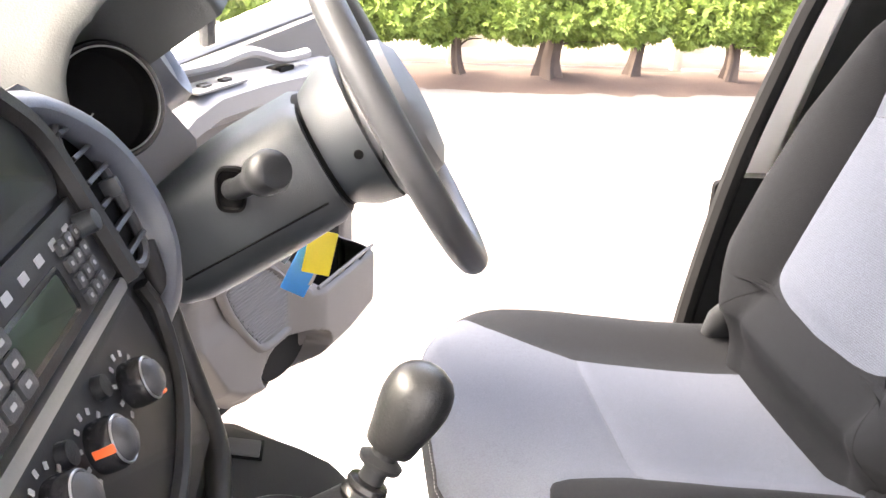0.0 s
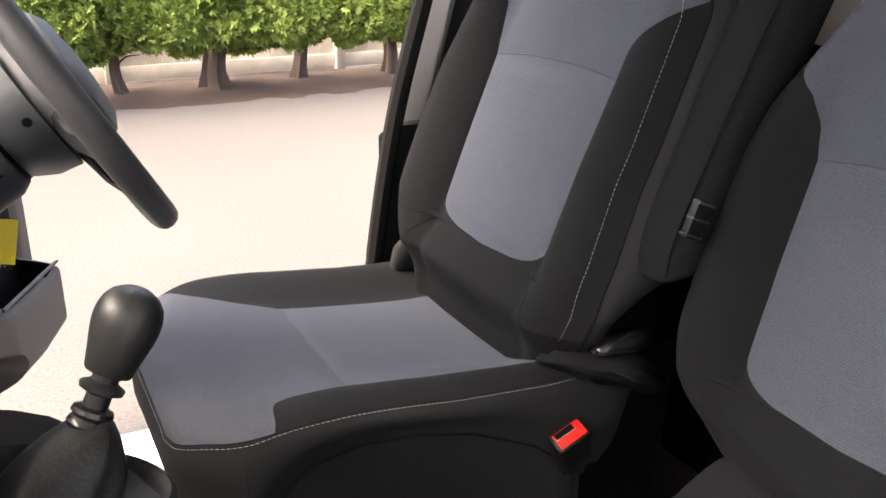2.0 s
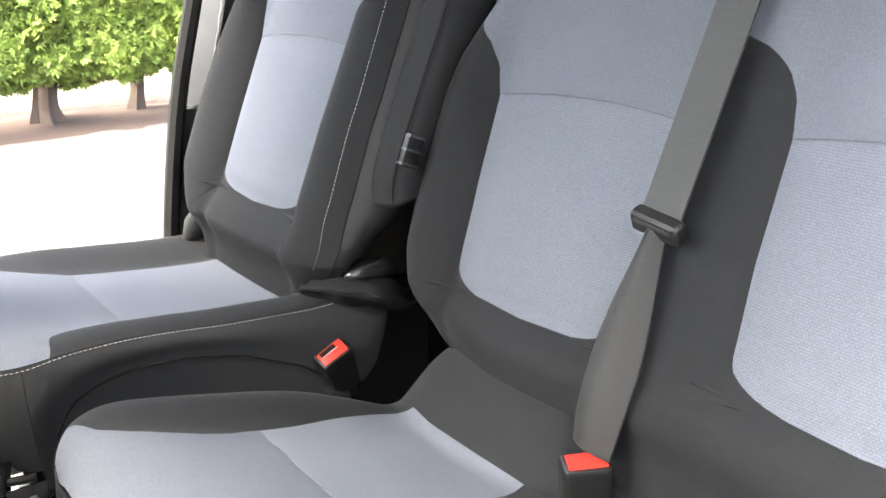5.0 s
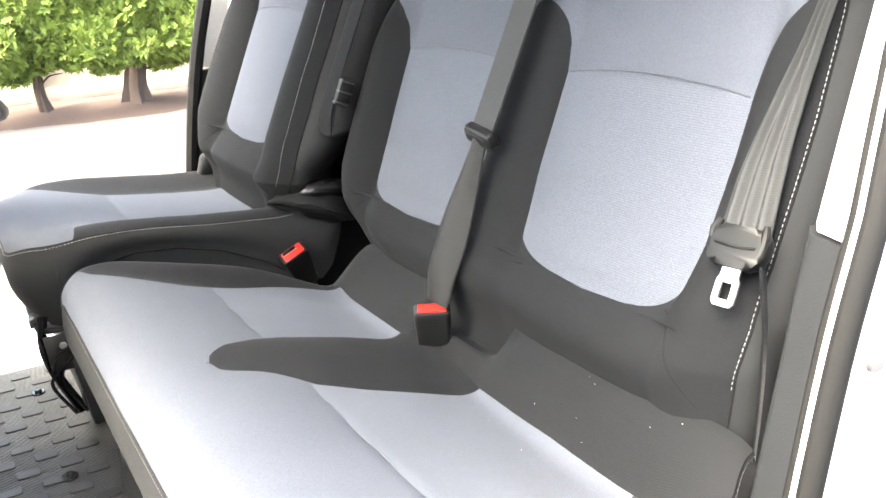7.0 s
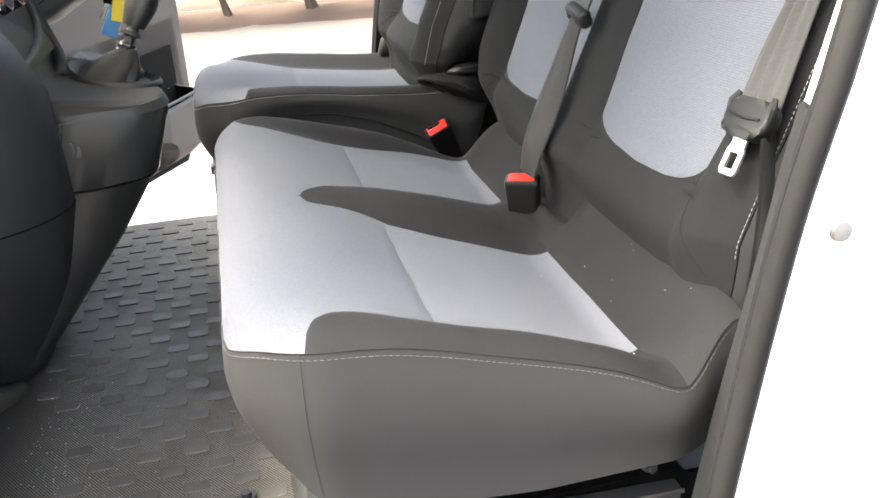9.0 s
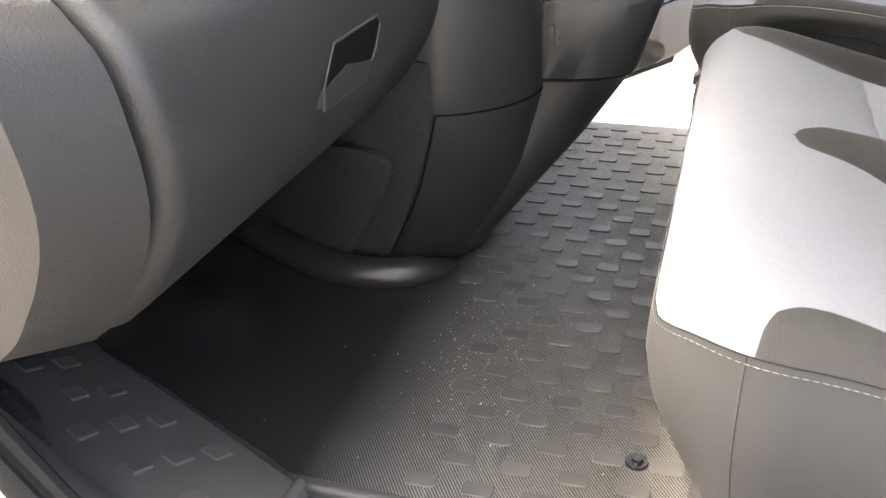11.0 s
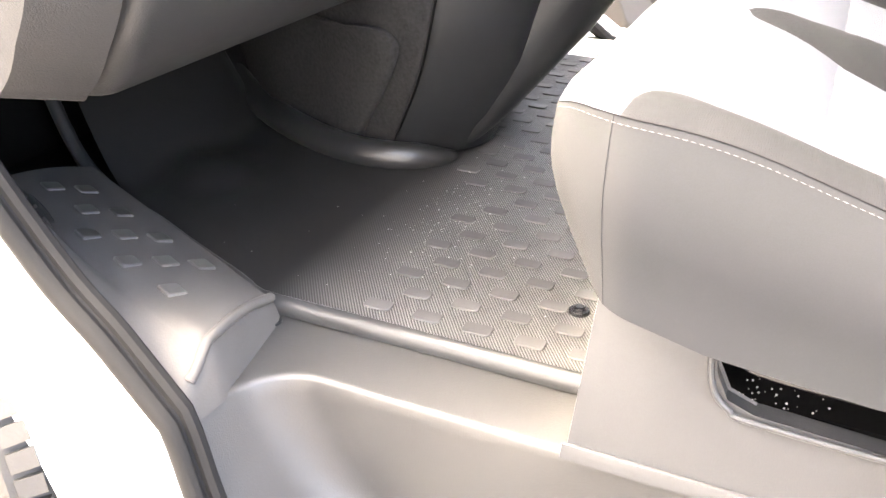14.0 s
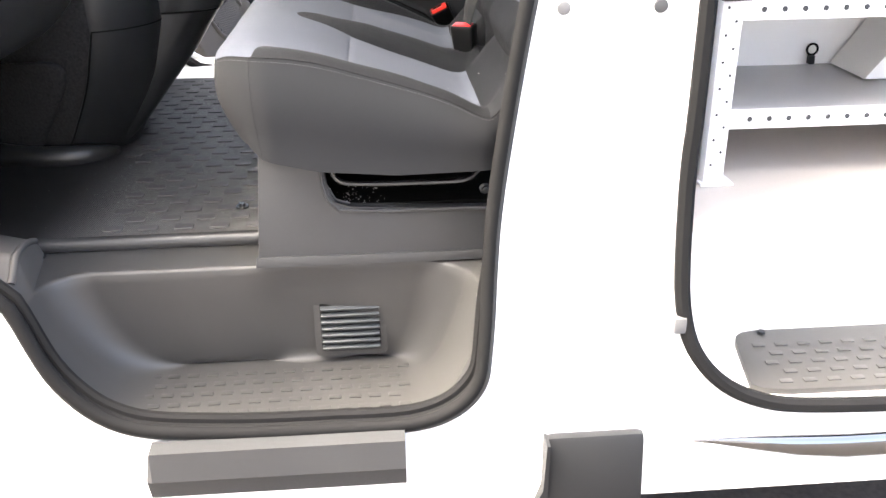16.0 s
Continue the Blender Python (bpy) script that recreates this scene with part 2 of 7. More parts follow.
def curve(points, n):
    """A smooth line through a few points, as n points."""
    p = [Vector(q) for q in points]
    p = [2 * p[0] - p[1], *p, 2 * p[-1] - p[-2]]
    out = []
    for k in range(n):
        f = k / (n - 1) * (len(p) - 3)
        i = min(int(f), len(p) - 4)
        t = f - i
        a, b, c, d = p[i:i + 4]
        out.append(0.5 * (2 * b + (c - a) * t + (2 * a - 5 * b + 4 * c - d) * t * t + (3 * b - a - 3 * c + d) * t ** 3))
    return out


def thing(name, label, category, at=(0, 0, 0), group="", kind=""):
    ob = new(name)
    ob.empty_display_size = 0.05
    ob.location = at
    return tagged(ob, label, category, group, kind)


def placed(ob):
    """Where a thing or part stands in the world."""
    own = ob.matrix_parent_inverse @ ob.matrix_basis
    return placed(ob.parent) @ own if ob.parent else ob.matrix_basis.copy()


def part(name, bm, material, parent=None, label="", smooth=35):
    """Links a bmesh, in world places, as one mesh object under its thing."""
    bmesh.ops.remove_doubles(bm, verts=bm.verts, dist=1e-5)
    bmesh.ops.recalc_face_normals(bm, faces=bm.faces)
    me = bpy.data.meshes.new(name)
    bm.to_mesh(me)
    bm.free()
    me.materials.append(M[material] if isinstance(material, str) else material)
    if smooth:
        for p in me.polygons:
            p.use_smooth = True
        me.set_sharp_from_angle(angle=radians(smooth))
    ob = new(name, me)
    if parent is not None:
        ob.parent = parent
        ob.matrix_parent_inverse = placed(parent).inverted()
    if label:
        tagged(ob, label)
    return ob


def single(name, bm, material, label, category, group="", kind="", smooth=35):
    return tagged(part(name, bm, material, None, "", smooth), label, category, group, kind)


def add_grid(bm, rows, closed=False):
    vs = [[bm.verts.new(p) for p in r] for r in rows]
    for a, b in zip(vs, vs[1:]):
        for j in range(len(a) - (0 if closed else 1)):
            k = (j + 1) % len(a)
            try:
                bm.faces.new((a[j], a[k], b[k], b[j]))
            except ValueError:
                pass
    return vs


def loft(rings, closed=True, caps=True, bm=None):
    bm = bm or bmesh.new()
    vs = add_grid(bm, rings, closed)
    if caps and closed:
        bm.faces.new(vs[0][::-1])
        bm.faces.new(vs[-1])
    return bm


def tube(path, r, n=8, closed=False, bm=None, flat=None):
    """A pipe along a path. r: a radius or one for each point. flat: (width, height) factors of its section."""
    path = [Vector(p) for p in path]
    rings, up = [], Vector((0.13, 0.31, 0.94))
    for i, p in enumerate(path):
        if closed:
            d = path[(i + 1) % len(path)] - path[i - 1]
        else:
            d = path[min(i + 1, len(path) - 1)] - path[max(i - 1, 0)]
        d = d.normalized() if d.length > 1e-9 else Vector((1, 0, 0))
        s = d.cross(up)
        s = s.normalized() if s.length > 1e-6 else Vector((1, 0, 0))
        up = s.cross(d).normalized()
        rr = r[i] if isinstance(r, (list, tuple)) else r
        w, h = flat or (1, 1)
        rings.append([p + rr * (w * math.cos(a) * s + h * math.sin(a) * up) for a in np.linspace(0, 2 * math.pi, n, endpoint=False)])
    if closed:
        rings.append(rings[0])
    return loft(rings, True, not closed, bm)


def box(size, m=None, bevel=0.003, bm=None, seg=2):
    """A bevelled block, its centre at the pose m."""
    b = bmesh.new()
    bmesh.ops.create_cube(b, size=1.0, matrix=(m or Matrix.Identity(4)) @ Matrix.Diagonal((*size, 1)))
    if bevel:
        bmesh.ops.bevel(b, geom=list(b.edges), offset=min(bevel, min(size) * 0.45), segments=seg, affect="EDGES", profile=0.6)
    if bm is None:
        return b
    me = bpy.data.meshes.new("joined")
    b.to_mesh(me)
    b.free()
    bm.from_mesh(me)
    bpy.data.meshes.remove(me)
    return bm


def prism(outline, axis, a, b, bevel=0.0, seg=2):
    """An outline in the two other axes, drawn out along an axis from a to b."""
    def at(p, q):
        return {"x": (q, p[0], p[1]), "y": (p[0], q, p[1]), "z": (p[0], p[1], q)}[axis]
    bm = loft([[Vector(at(p, a)) for p in outline], [Vector(at(p, b)) for p in outline]])
    if bevel:
        ring = [e for e in bm.edges if len({round(v.co["xyz".index(axis)], 5) for v in e.verts}) == 1]
        bmesh.ops.bevel(bm, geom=ring, offset=bevel, segments=seg, affect="EDGES", profile=0.6)
    return bm


def lathe(profile, m, n=24, hollow=False):
    """Turns (radius, height) pairs round the z axis of the pose m."""
    rings = [[m @ Vector((r * math.cos(a), r * math.sin(a), h)) for a in np.linspace(0, 2 * math.pi, n, endpoint=False)] for r, h in profile]
    return loft(rings + rings[:1] if hollow else rings, True, not hollow)


def rounded(x0, z0, x1, z1, r, n=5):
    """A rounded rectangle as an outline."""
    out = []
    for cx, cz, a0 in ((x1 - r, z0 + r, -90), (x1 - r, z1 - r, 0), (x0 + r, z1 - r, 90), (x0 + r, z0 + r, 180)):
        out += [(cx + r * math.cos(radians(a0 + 90 * k / n)), cz + r * math.sin(radians(a0 + 90 * k / n))) for k in range(n + 1)]
    return out


def holed(outer, holes, lift, thick):
    """A plate with openings: outlines in x and z, lifted to y by lift(x, z), as thick as given towards the inside."""
    bm = bmesh.new()
    for line in (outer, *holes):
        vs = [bm.verts.new((x, 0, z)) for x, z in line]
        for i in range(len(vs)):
            bm.edges.new((vs[i - 1], vs[i]))
    bmesh.ops.triangle_fill(bm, use_beauty=True, use_dissolve=False, edges=list(bm.edges))
    ext = bmesh.ops.extrude_face_region(bm, geom=list(bm.faces))
    back = {v for v in ext["geom"] if isinstance(v, bmesh.types.BMVert)}
    for v in bm.verts:
        v.co.y = lift(v.co.x, v.co.z) + (thick if v in back else 0)
    return bm


def panels(rows, key):
    """A sheet of rows of points, cut into meshes by key(row, column)."""
    out = {}
    for i in range(len(rows) - 1):
        for j in range(len(rows[0]) - 1):
            quad = (rows[i][j], rows[i][j + 1], rows[i + 1][j + 1], rows[i + 1][j])
            out.setdefault(key(i, j), []).append(quad)
    made = {}
    for name, quads in out.items():
        bm = bmesh.new()
        seen = {}
        for q in quads:
            vs = []
            for p in q:
                k = tuple(round(c, 5) for c in p)
                if k not in seen:
                    seen[k] = bm.verts.new(p)
                if seen[k] not in vs:
                    vs.append(seen[k])
            if len(vs) > 2:
                try:
                    bm.faces.new(vs)
                except ValueError:
                    pass
        made[name] = bm
    return made


def stitches(path, r=0.0003, dash=0.004, gap=0.0022):
    """A dashed line of thread along a path."""
    path = [Vector(p) for p in path]
    bm, carry, on = bmesh.new(), 0.0, True
    lengths = [0.0]
    for a, b in zip(path, path[1:]):
        lengths.append(lengths[-1] + (b - a).length)

    def at(s):
        i = min(max(int(np.searchsorted(lengths, s)) - 1, 0), len(path) - 2)
        d = lengths[i + 1] - lengths[i]
        return path[i].lerp(path[i + 1], (s - lengths[i]) / d if d > 1e-9 else 0)
    s = 0.0
    while s + dash < lengths[-1]:
        tube([at(s), at(s + dash / 2), at(s + dash)], [r * 0.6, r, r * 0.6], 5, bm=bm)
        s += dash + gap
    return bm


# ---------- outside ground, bed, fence ----------
def ground_sheet():
    bm = bmesh.new()
    add_grid(bm, [[Vector((x, y, 0)) for x in (-300, -20, -4, 6, 20, 300)] for y in (-300, -20, -3, 8.25, 12, 300)])
    return bm


single("ground", ground_sheet(), "asphalt", "pale worn asphalt yard in full daylight", "ground", kind="structure")


def bed_sheet():
    rows = []
    for y in np.linspace(0, 1, 26):
        row = []
        for x in np.linspace(-14, 18, 220):
            e = 8.05 + 0.12 * noise.noise(Vector((x * 0.8, 0, 3))) + 0.05 * noise.noise(Vector((x * 4, 0, 5)))
            yy = e + y * 3.0
            z = -0.02 + 0.125 * sm(0, 0.2, y) - 0.1 * sm(0.22, 0.5, y) + 0.03 * noise.noise(Vector((x * 3, yy * 3, 0))) + 0.02 * noise.noise(Vector((x * 11, yy * 11, 0)))
            row.append(Vector((x, yy, z)))
        rows.append(row)
    bm = bmesh.new()
    add_grid(bm, rows)
    return bm


single("planting_bed", bed_sheet(), "soil", "brown soil bed with leaf litter under the hedge", "ground", kind="structure")


# Unseen wall added behind the camera to block low sky and bounce light.
single("wall_yard", prism(rounded(-9.0, 0.0, 1.7, 3.4, 0.02), "y", -2.3, -2.1), "light_wall", "unseen grey wall added to block and bounce light", "wall", kind="structure")


# ---------- van body ----------
def skin(x, z):
    """The near outer skin: out towards the sill, upright at the waist, leaning in towards the roof."""
    return tab(z, (0.15, -0.145), (0.35, -0.111), (0.55, -0.08), (0.72, -0.066), (1.15, -0.068), (1.4, -0.045), (1.95, 0.03))


DOOR = [(p.x, p.z) for p in curve([(-0.205, 0, 0.571), (-0.145, 0, 0.435), (-0.05, 0, 0.355), (0.1, 0, 0.333), (0.3, 0, 0.328), (0.46, 0, 0.333),
                                   (0.545, 0, 0.385), (0.566, 0, 0.48), (0.58, 0, 0.7), (0.617, 0, 0.97), (0.648, 0, 1.12), (0.715, 0, 1.35),
                                   (0.78, 0, 1.55), (0.74, 0, 1.8), (0.4, 0, 1.86), (0.0, 0, 1.84), (-0.25, 0, 1.66), (-0.46, 0, 1.38), (-0.55, 0, 1.12),
                                   (-0.49, 0, 0.92), (-0.37, 0, 0.73), (-0.28, 0, 0.645), (-0.205, 0, 0.571)], 133)][:-1]
SLIDE = [(p.x, p.z) for p in curve([(0.9, 0, 1.1), (0.9, 0, 0.86), (0.898, 0, 0.75), (0.907, 0, 0.52), (0.95, 0, 0.41), (1.045, 0, 0.342), (1.2, 0, 0.32),
                                    (1.6, 0, 0.315), (1.98, 0, 0.33), (2.06, 0, 0.5), (2.06, 0, 1.0), (2.06, 0, 1.6), (1.98, 0, 1.78), (1.5, 0, 1.8),
                                    (1.0, 0, 1.78), (0.91, 0, 1.6), (0.9, 0, 1.1)], 97)][:-1]


def arch(cx, cz, r, a0, a1, n=18):
    return [(cx + r * math.cos(radians(a)), cz + r * math.sin(radians(a))) for a in np.linspace(a0, a1, n)]


van = thing("van_body", "white panel van with its side doors standing open", "van")
outline = [(-1.5, 0.3), *arch(-0.7, 0.24, 0.37, 175, -5), (-0.31, 0.206), (0.0, 0.181), (0.45, 0.172), (0.85, 0.165), (2.6, 0.165), (2.6, 1.95), (-0.6, 1.95), (-1.3, 1.2)]
part("near_side_panel", holed(outline, (DOOR, SLIDE), skin, 0.014), "white", van, "white painted steel side panel", 0)


def far_skin(x, z):
    return 1.72 + 0.1 * (1.0 - z)


FAR_DOOR = [(p.x, p.z) for p in curve([(-0.2, 0, 0.56), (0.1, 0, 0.5), (0.42, 0, 0.5), (0.53, 0, 0.62), (0.56, 0, 0.9), (0.598, 0, 1.14), (0.65, 0, 1.34), (0.72, 0, 1.6),
                                       (0.62, 0, 1.82), (0.1, 0, 1.85), (-0.25, 0, 1.66), (-0.46, 0, 1.38), (-0.56, 0, 1.12), (-0.45, 0, 0.75), (-0.2, 0, 0.56)], 85)][:-1]
part("far_side_panel", holed([(-1.5, 0.3), *arch(-0.74, 0.2, 0.37, 175, -5), (-0.3, 0.165), (2.6, 0.165), (2.6, 1.95), (-0.6, 1.95), (-1.3, 1.2)], ([(x + 0.09 * sm(0.3, 0.5, x), z) for x, z in FAR_DOOR],), far_skin, 0.03), "white", van, "white painted steel side panel", 0)
part("roof", prism(rounded(-0.6, 1.9, 2.6, 1.96, 0.02), "y", 0.03, 1.69), "white", van)
part("rear_doors", prism(rounded(2.56, 0.2, 2.6, 1.93, 0.01), "y", 0.0, 1.75), "white", van)
part("bonnet", loft([[Vector((x, y, tab(x, (-1.55, 0.78), (-1.3, 1.0), (-0.95, 1.13)))) for y in (0.0, 0.05, 1.7, 1.74)] + [Vector((x, y, 0.35)) for y in (1.74, 0.0)] for x in (-1.55, -1.3, -0.95)]), "white", van)
# Windscreen, with its pillars.
screen = bmesh.new()
add_grid(screen, [[Vector((-1.02 + 0.55 * t, y, 1.13 + 0.8 * t)) for y in np.linspace(0.03, 1.68, 9)] for t in np.linspace(0, 1, 7)])
glass_ob = part("windscreen", screen, "glass", van, "clear windscreen")
glass_ob.visible_shadow = False
for y in (0.03, 1.69):
    part("screen_pillar", tube([(-1.04, y, 1.1), (-0.75, y, 1.53), (-0.45, y, 1.93)], 0.045, 8), "white", van)
# Near sill under the step, B-pillar inside.
part("sill", prism([(-0.28, 0.17), (0.9, 0.17), (0.9, 0.3), (-0.16, 0.3)], "y", -0.085, 0.2), "white", van)
part("far_sill", prism(rounded(-0.35, 0.42, 0.7, 0.565, 0.02), "y", 1.425, 1.79, 0.01), "white_line", van, "white painted inner sill at the driver's doorway")
PILLAR = ((0.4, 0.56), (0.57, 0.57), (0.752, 0.598), (0.857, 0.618), (0.955, 0.638), (1.042, 0.653), (1.128, 0.671), (1.24, 0.7), (1.35, 0.73), (1.6, 0.79), (1.85, 0.77))
for name, za, zb, inside, material, text in (("pillar_inner", 1.122, 1.85, 0.014, "white", "white painted door pillar"), ("pillar_trim", 0.57, 1.118, 0.02, "plastic", "black plastic lower pillar trim")):
    part(name, loft([[Vector((tab(z, *PILLAR) + dx, y, z)) for dx, y in ((-0.004, skin(0, z) + 0.02), (0.2, skin(0, z) + 0.02), (0.2, inside), (0.03, inside), (0.01, inside - 0.016))] for z in np.linspace(za, zb, 9)]), material, van, text)
for name, x0, x1, y0, material, text in (("far_pillar_inner", 0.014, 0.062, 1.65, "white", "white painted door pillar"), ("far_pillar_cover", 0.066, 0.2, 1.64, "plastic", "dark grey plastic upper pillar cover")):
    part(name, loft([[Vector((tab(z, (0.9, 0.56), (1.14, 0.6), (1.34, 0.655), (1.6, 0.725)) + dx, y, z)) for dx, y in ((x0 + 0.06, 1.71), (x1 + 0.02, 1.71), (x1, y0), (x0, y0))] for z in np.linspace(1.13, 1.85, 8)]), material, van, text)
part("far_pillar_trim", loft([[Vector((tab(z, (0.5, 0.535), (0.9, 0.558), (1.14, 0.598)) + dx, y, z)) for dx, y in ((0.07, 1.7), (0.18, 1.7), (0.18, 1.63), (0.012, 1.64))] for z in np.linspace(0.56, 1.125, 7)]), "plastic", van, "black plastic lower pillar trim")
part("bulkhead", prism(rounded(1.0, 0.3, 1.03, 1.9, 0.01), "y", 0.3, 1.68), "white_line", van, "white steel bulkhead behind the seats")
# Black sheets added behind and beside the seats; their colour stands for shade.
part("bulkhead_lining", prism(rounded(0.985, 0.3, 0.999, 1.3, 0.006), "y", 0.4, 1.66), "black_void", van, "black sheet added for the shade low on the bulkhead")
part("far_lining", prism(rounded(0.6, 0.3, 1.0, 1.1, 0.01), "y", 1.7, 1.712), "black_void", van, "black sheet added for the shade beside the driver")
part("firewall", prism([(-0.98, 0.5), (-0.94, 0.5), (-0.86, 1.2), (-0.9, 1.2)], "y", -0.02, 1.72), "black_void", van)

# Rubber seals round the openings.
part("door_seal", tube([(x, skin(x, z) - 0.004, z) for x, z in DOOR], 0.0095, 10, True, flat=(1.0, 1.2)), "seal", van, "worn grey-black rubber door seal")
outer = [((x - 0.15) * 1.026 + 0.15, (z - 1.0) * 1.016 + 1.0) for x, z in DOOR]
part("seal_lip", tube([(x, skin(x, z) - 0.0015, z) for x, z in outer], 0.0095, 10, True, flat=(1.0, 0.5)), "pillar_rubber", van, "paler grey outer lip of the door seal")


def reveal(kx, kz, widen):
    """The doorway's outline drawn in, and let out again along the rear pillar."""
    return [((x - 0.15) * kx + 0.15 + widen * sm(0.5, 0.57, x) * sm(0.5, 0.7, z), (z - 1.0) * kz + 1.0) for x, z in DOOR]


inner = reveal(0.983, 0.98, 0.018)
part("inner_door_seal", tube([(x, skin(x, z) + 0.016, z) for x, z in inner], 0.0095, 8, True), "seal", van, "black rubber inner door seal")
bm = bmesh.new()
add_grid(bm, [[Vector((x, skin(x, z) + d, z)) for (x, z) in line] for line, d in ((reveal(0.996, 0.994, 0.002), -0.0055), (reveal(0.99, 0.988, 0.01), 0.004), (inner, 0.014), (reveal(0.986, 0.972, 0.03), 0.026))], True)
part("seal_flange", bm, "seal", van, "black seal carrier round the doorway")
part("slide_seal", tube([(x, skin(x, z) - 0.003, z) for x, z in SLIDE], 0.014, 8, True), "seal", van, "grey rubber seal of the sliding doorway")
part("far_door_seal", tube([(x, 1.64 + 0.05 * (1 - z), z) for x, z in FAR_DOOR], 0.016, 8, True), "seal", van, "black rubber door seal")

# Lower side trims.
trim = [(-0.008, 0.0), (0.006, 0.045), (0.016, 0.05), (0.012, 0.105), (-0.02, 0.108), (-0.03, 0.0)]
part("step_trim", loft([[Vector((x + (-0.012 if k < 2 else 0.0) * (1 - i), skin(0, 0.22) - 0.012 - p[0], 0.218 + p[1])) for k, p in enumerate(trim)] for i, x in enumerate((-0.005, 0.424))]), "plastic_soft", van, "grey plastic trim strip below the cab step")
flap = thing("mud_flap", "black plastic sill end piece on the white side", "trim")
part("plate", box((0.175, 0.03, 0.145), pose(0.759, -0.135, 0.224, -8, 0, 0), 0.012), "plastic", flap)
part("edge_lip", prism([(0.645, 0.155), (0.672, 0.17), (0.674, 0.295), (0.668, 0.295), (0.664, 0.2)], "y", -0.16, -0.11), "plastic", flap)
part("rub_strip", loft([[Vector((x, skin(0, 0.26) - 0.003 - 0.016 * math.sin(c) ** 0.8 * min(1, w / 0.02), 0.268 - 0.03 * sm(0.9, 1.25, x) + w * math.cos(c))) for c in np.linspace(0, math.pi, 12)] for x, w in ((0.93, 0.001), (0.98, 0.006), (1.05, 0.014), (1.13, 0.021), (1.22, 0.025), (1.6, 0.026), (2.1, 0.026))]),  "chrome", van, "scuffed dark glossy lower moulding", 60)
for x in (0.829,):
    part("pillar_plug", lathe([(0.0, 0.0), (0.011, 0.0), (0.010, 0.004), (0.0, 0.006)], pose(x, skin(x, 1.0) - 0.001, 1.02, 90, 0, 0), 14), "plastic_soft", van, "grey rubber plug")
part("door_stop", lathe([(0.0, 0.0), (0.0105, 0.0), (0.0095, 0.005), (0.0, 0.007)], pose(0.683, skin(0.683, 1.02), 1.02, 90, 0, 0), 16), "pale_grey", van, "grey rubber door stop")
part("catch", box((0.022, 0.02, 0.03), pose(0.9, skin(0, 0.49) - 0.008, 0.49), 0.004), "pale_grey", van)

# Front wheel in its arch.
wheel = thing("front_wheel", "black tyre of the front wheel in its arch", "wheel", (-0.72, 0.0, 0.0))
tyre_pose = Matrix.Translation((-0.655, 0.08, 0.325)) @ pose(0, 0, 0, 0, 0, -26) @ pose(0, 0, 0, 90, 0, 0)
part("tyre", lathe([(0.2, -0.09), (0.27, -0.105), (0.305, -0.1), (0.322, -0.085), (0.325, -0.03), (0.325, 0.03), (0.322, 0.085), (0.305, 0.1), (0.27, 0.105), (0.2, 0.09)], tyre_pose, 64, True), "tyre", wheel)
treads = bmesh.new()
for k in range(64):
    for s in (-0.06, -0.02, 0.02, 0.06):
        a = k * 360 / 64 + (2.8 if s in (-0.02, 0.06) else 0)
        box((0.024, 0.032, 0.012), tyre_pose @ pose(0, 0, 0, 0, 0, a) @ pose(0.327, 0, s, 90, 0, 0) @ pose(0, 0, 0, 0, 90, 20), 0, treads)
part("tread", treads, "tyre", wheel, "worn black tread blocks", 0)
part("rim", lathe([(0.02, 0.06), (0.12, 0.05), (0.19, 0.07), (0.2, 0.09), (0.2, -0.09), (0.05, -0.08)], tyre_pose, 40), "silver", wheel, "plain steel rim")
part("wheel_arch_liner", loft([[Vector((x, y, z)) for x, z in arch(-0.7, 0.24 + 0.04 * (y > 0), r, -5, 185, 24)] for y, r in ((-0.07, 0.37), (-0.01, 0.36), (0.2, 0.33))], closed=False), "black_void", van)

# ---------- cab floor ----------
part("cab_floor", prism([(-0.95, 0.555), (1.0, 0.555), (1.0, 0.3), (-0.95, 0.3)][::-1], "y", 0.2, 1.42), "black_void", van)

# Black filler behind the driver's sill, its shade put into the colour.
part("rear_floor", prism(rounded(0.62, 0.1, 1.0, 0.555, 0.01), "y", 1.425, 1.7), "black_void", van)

mat_ob = thing("floor_mat", "black ribbed rubber floor mat with raised pads, dusty with crumbs", "floor mat", (0, 0, 0.58))


def mat_sheet():
    """The mat: flat under the seats, narrowing past the wheel housing, and rising to the toe board."""
    rows = []
    for x in np.concatenate([np.linspace(-0.9, -0.2, 40), np.linspace(-0.17, 0.95, 30)]):
        near = 0.178 if x > -0.27 else 0.178 + 0.42 * (-0.27 - x)
        row = []
        for t in np.linspace(0, 1, 40):
            y = near + t * (1.42 - near)
            z = 0.58 + 0.35 * sm(-0.6, -0.95, x) * (1 if y < 0.75 else 0.6)
            z += 0.02 * math.exp(-(((x + 0.56) / 0.07) ** 2 + ((y - 0.47) / 0.07) ** 2) ** 2)
            z += 0.012 * sm(-0.2, -0.5, x) * noise.noise(Vector((x * 4, y * 4, 1)))
            row.append(Vector((x, y, z)))
        rows.append(row)
    bm = bmesh.new()
    add_grid(bm, rows)
    return bm


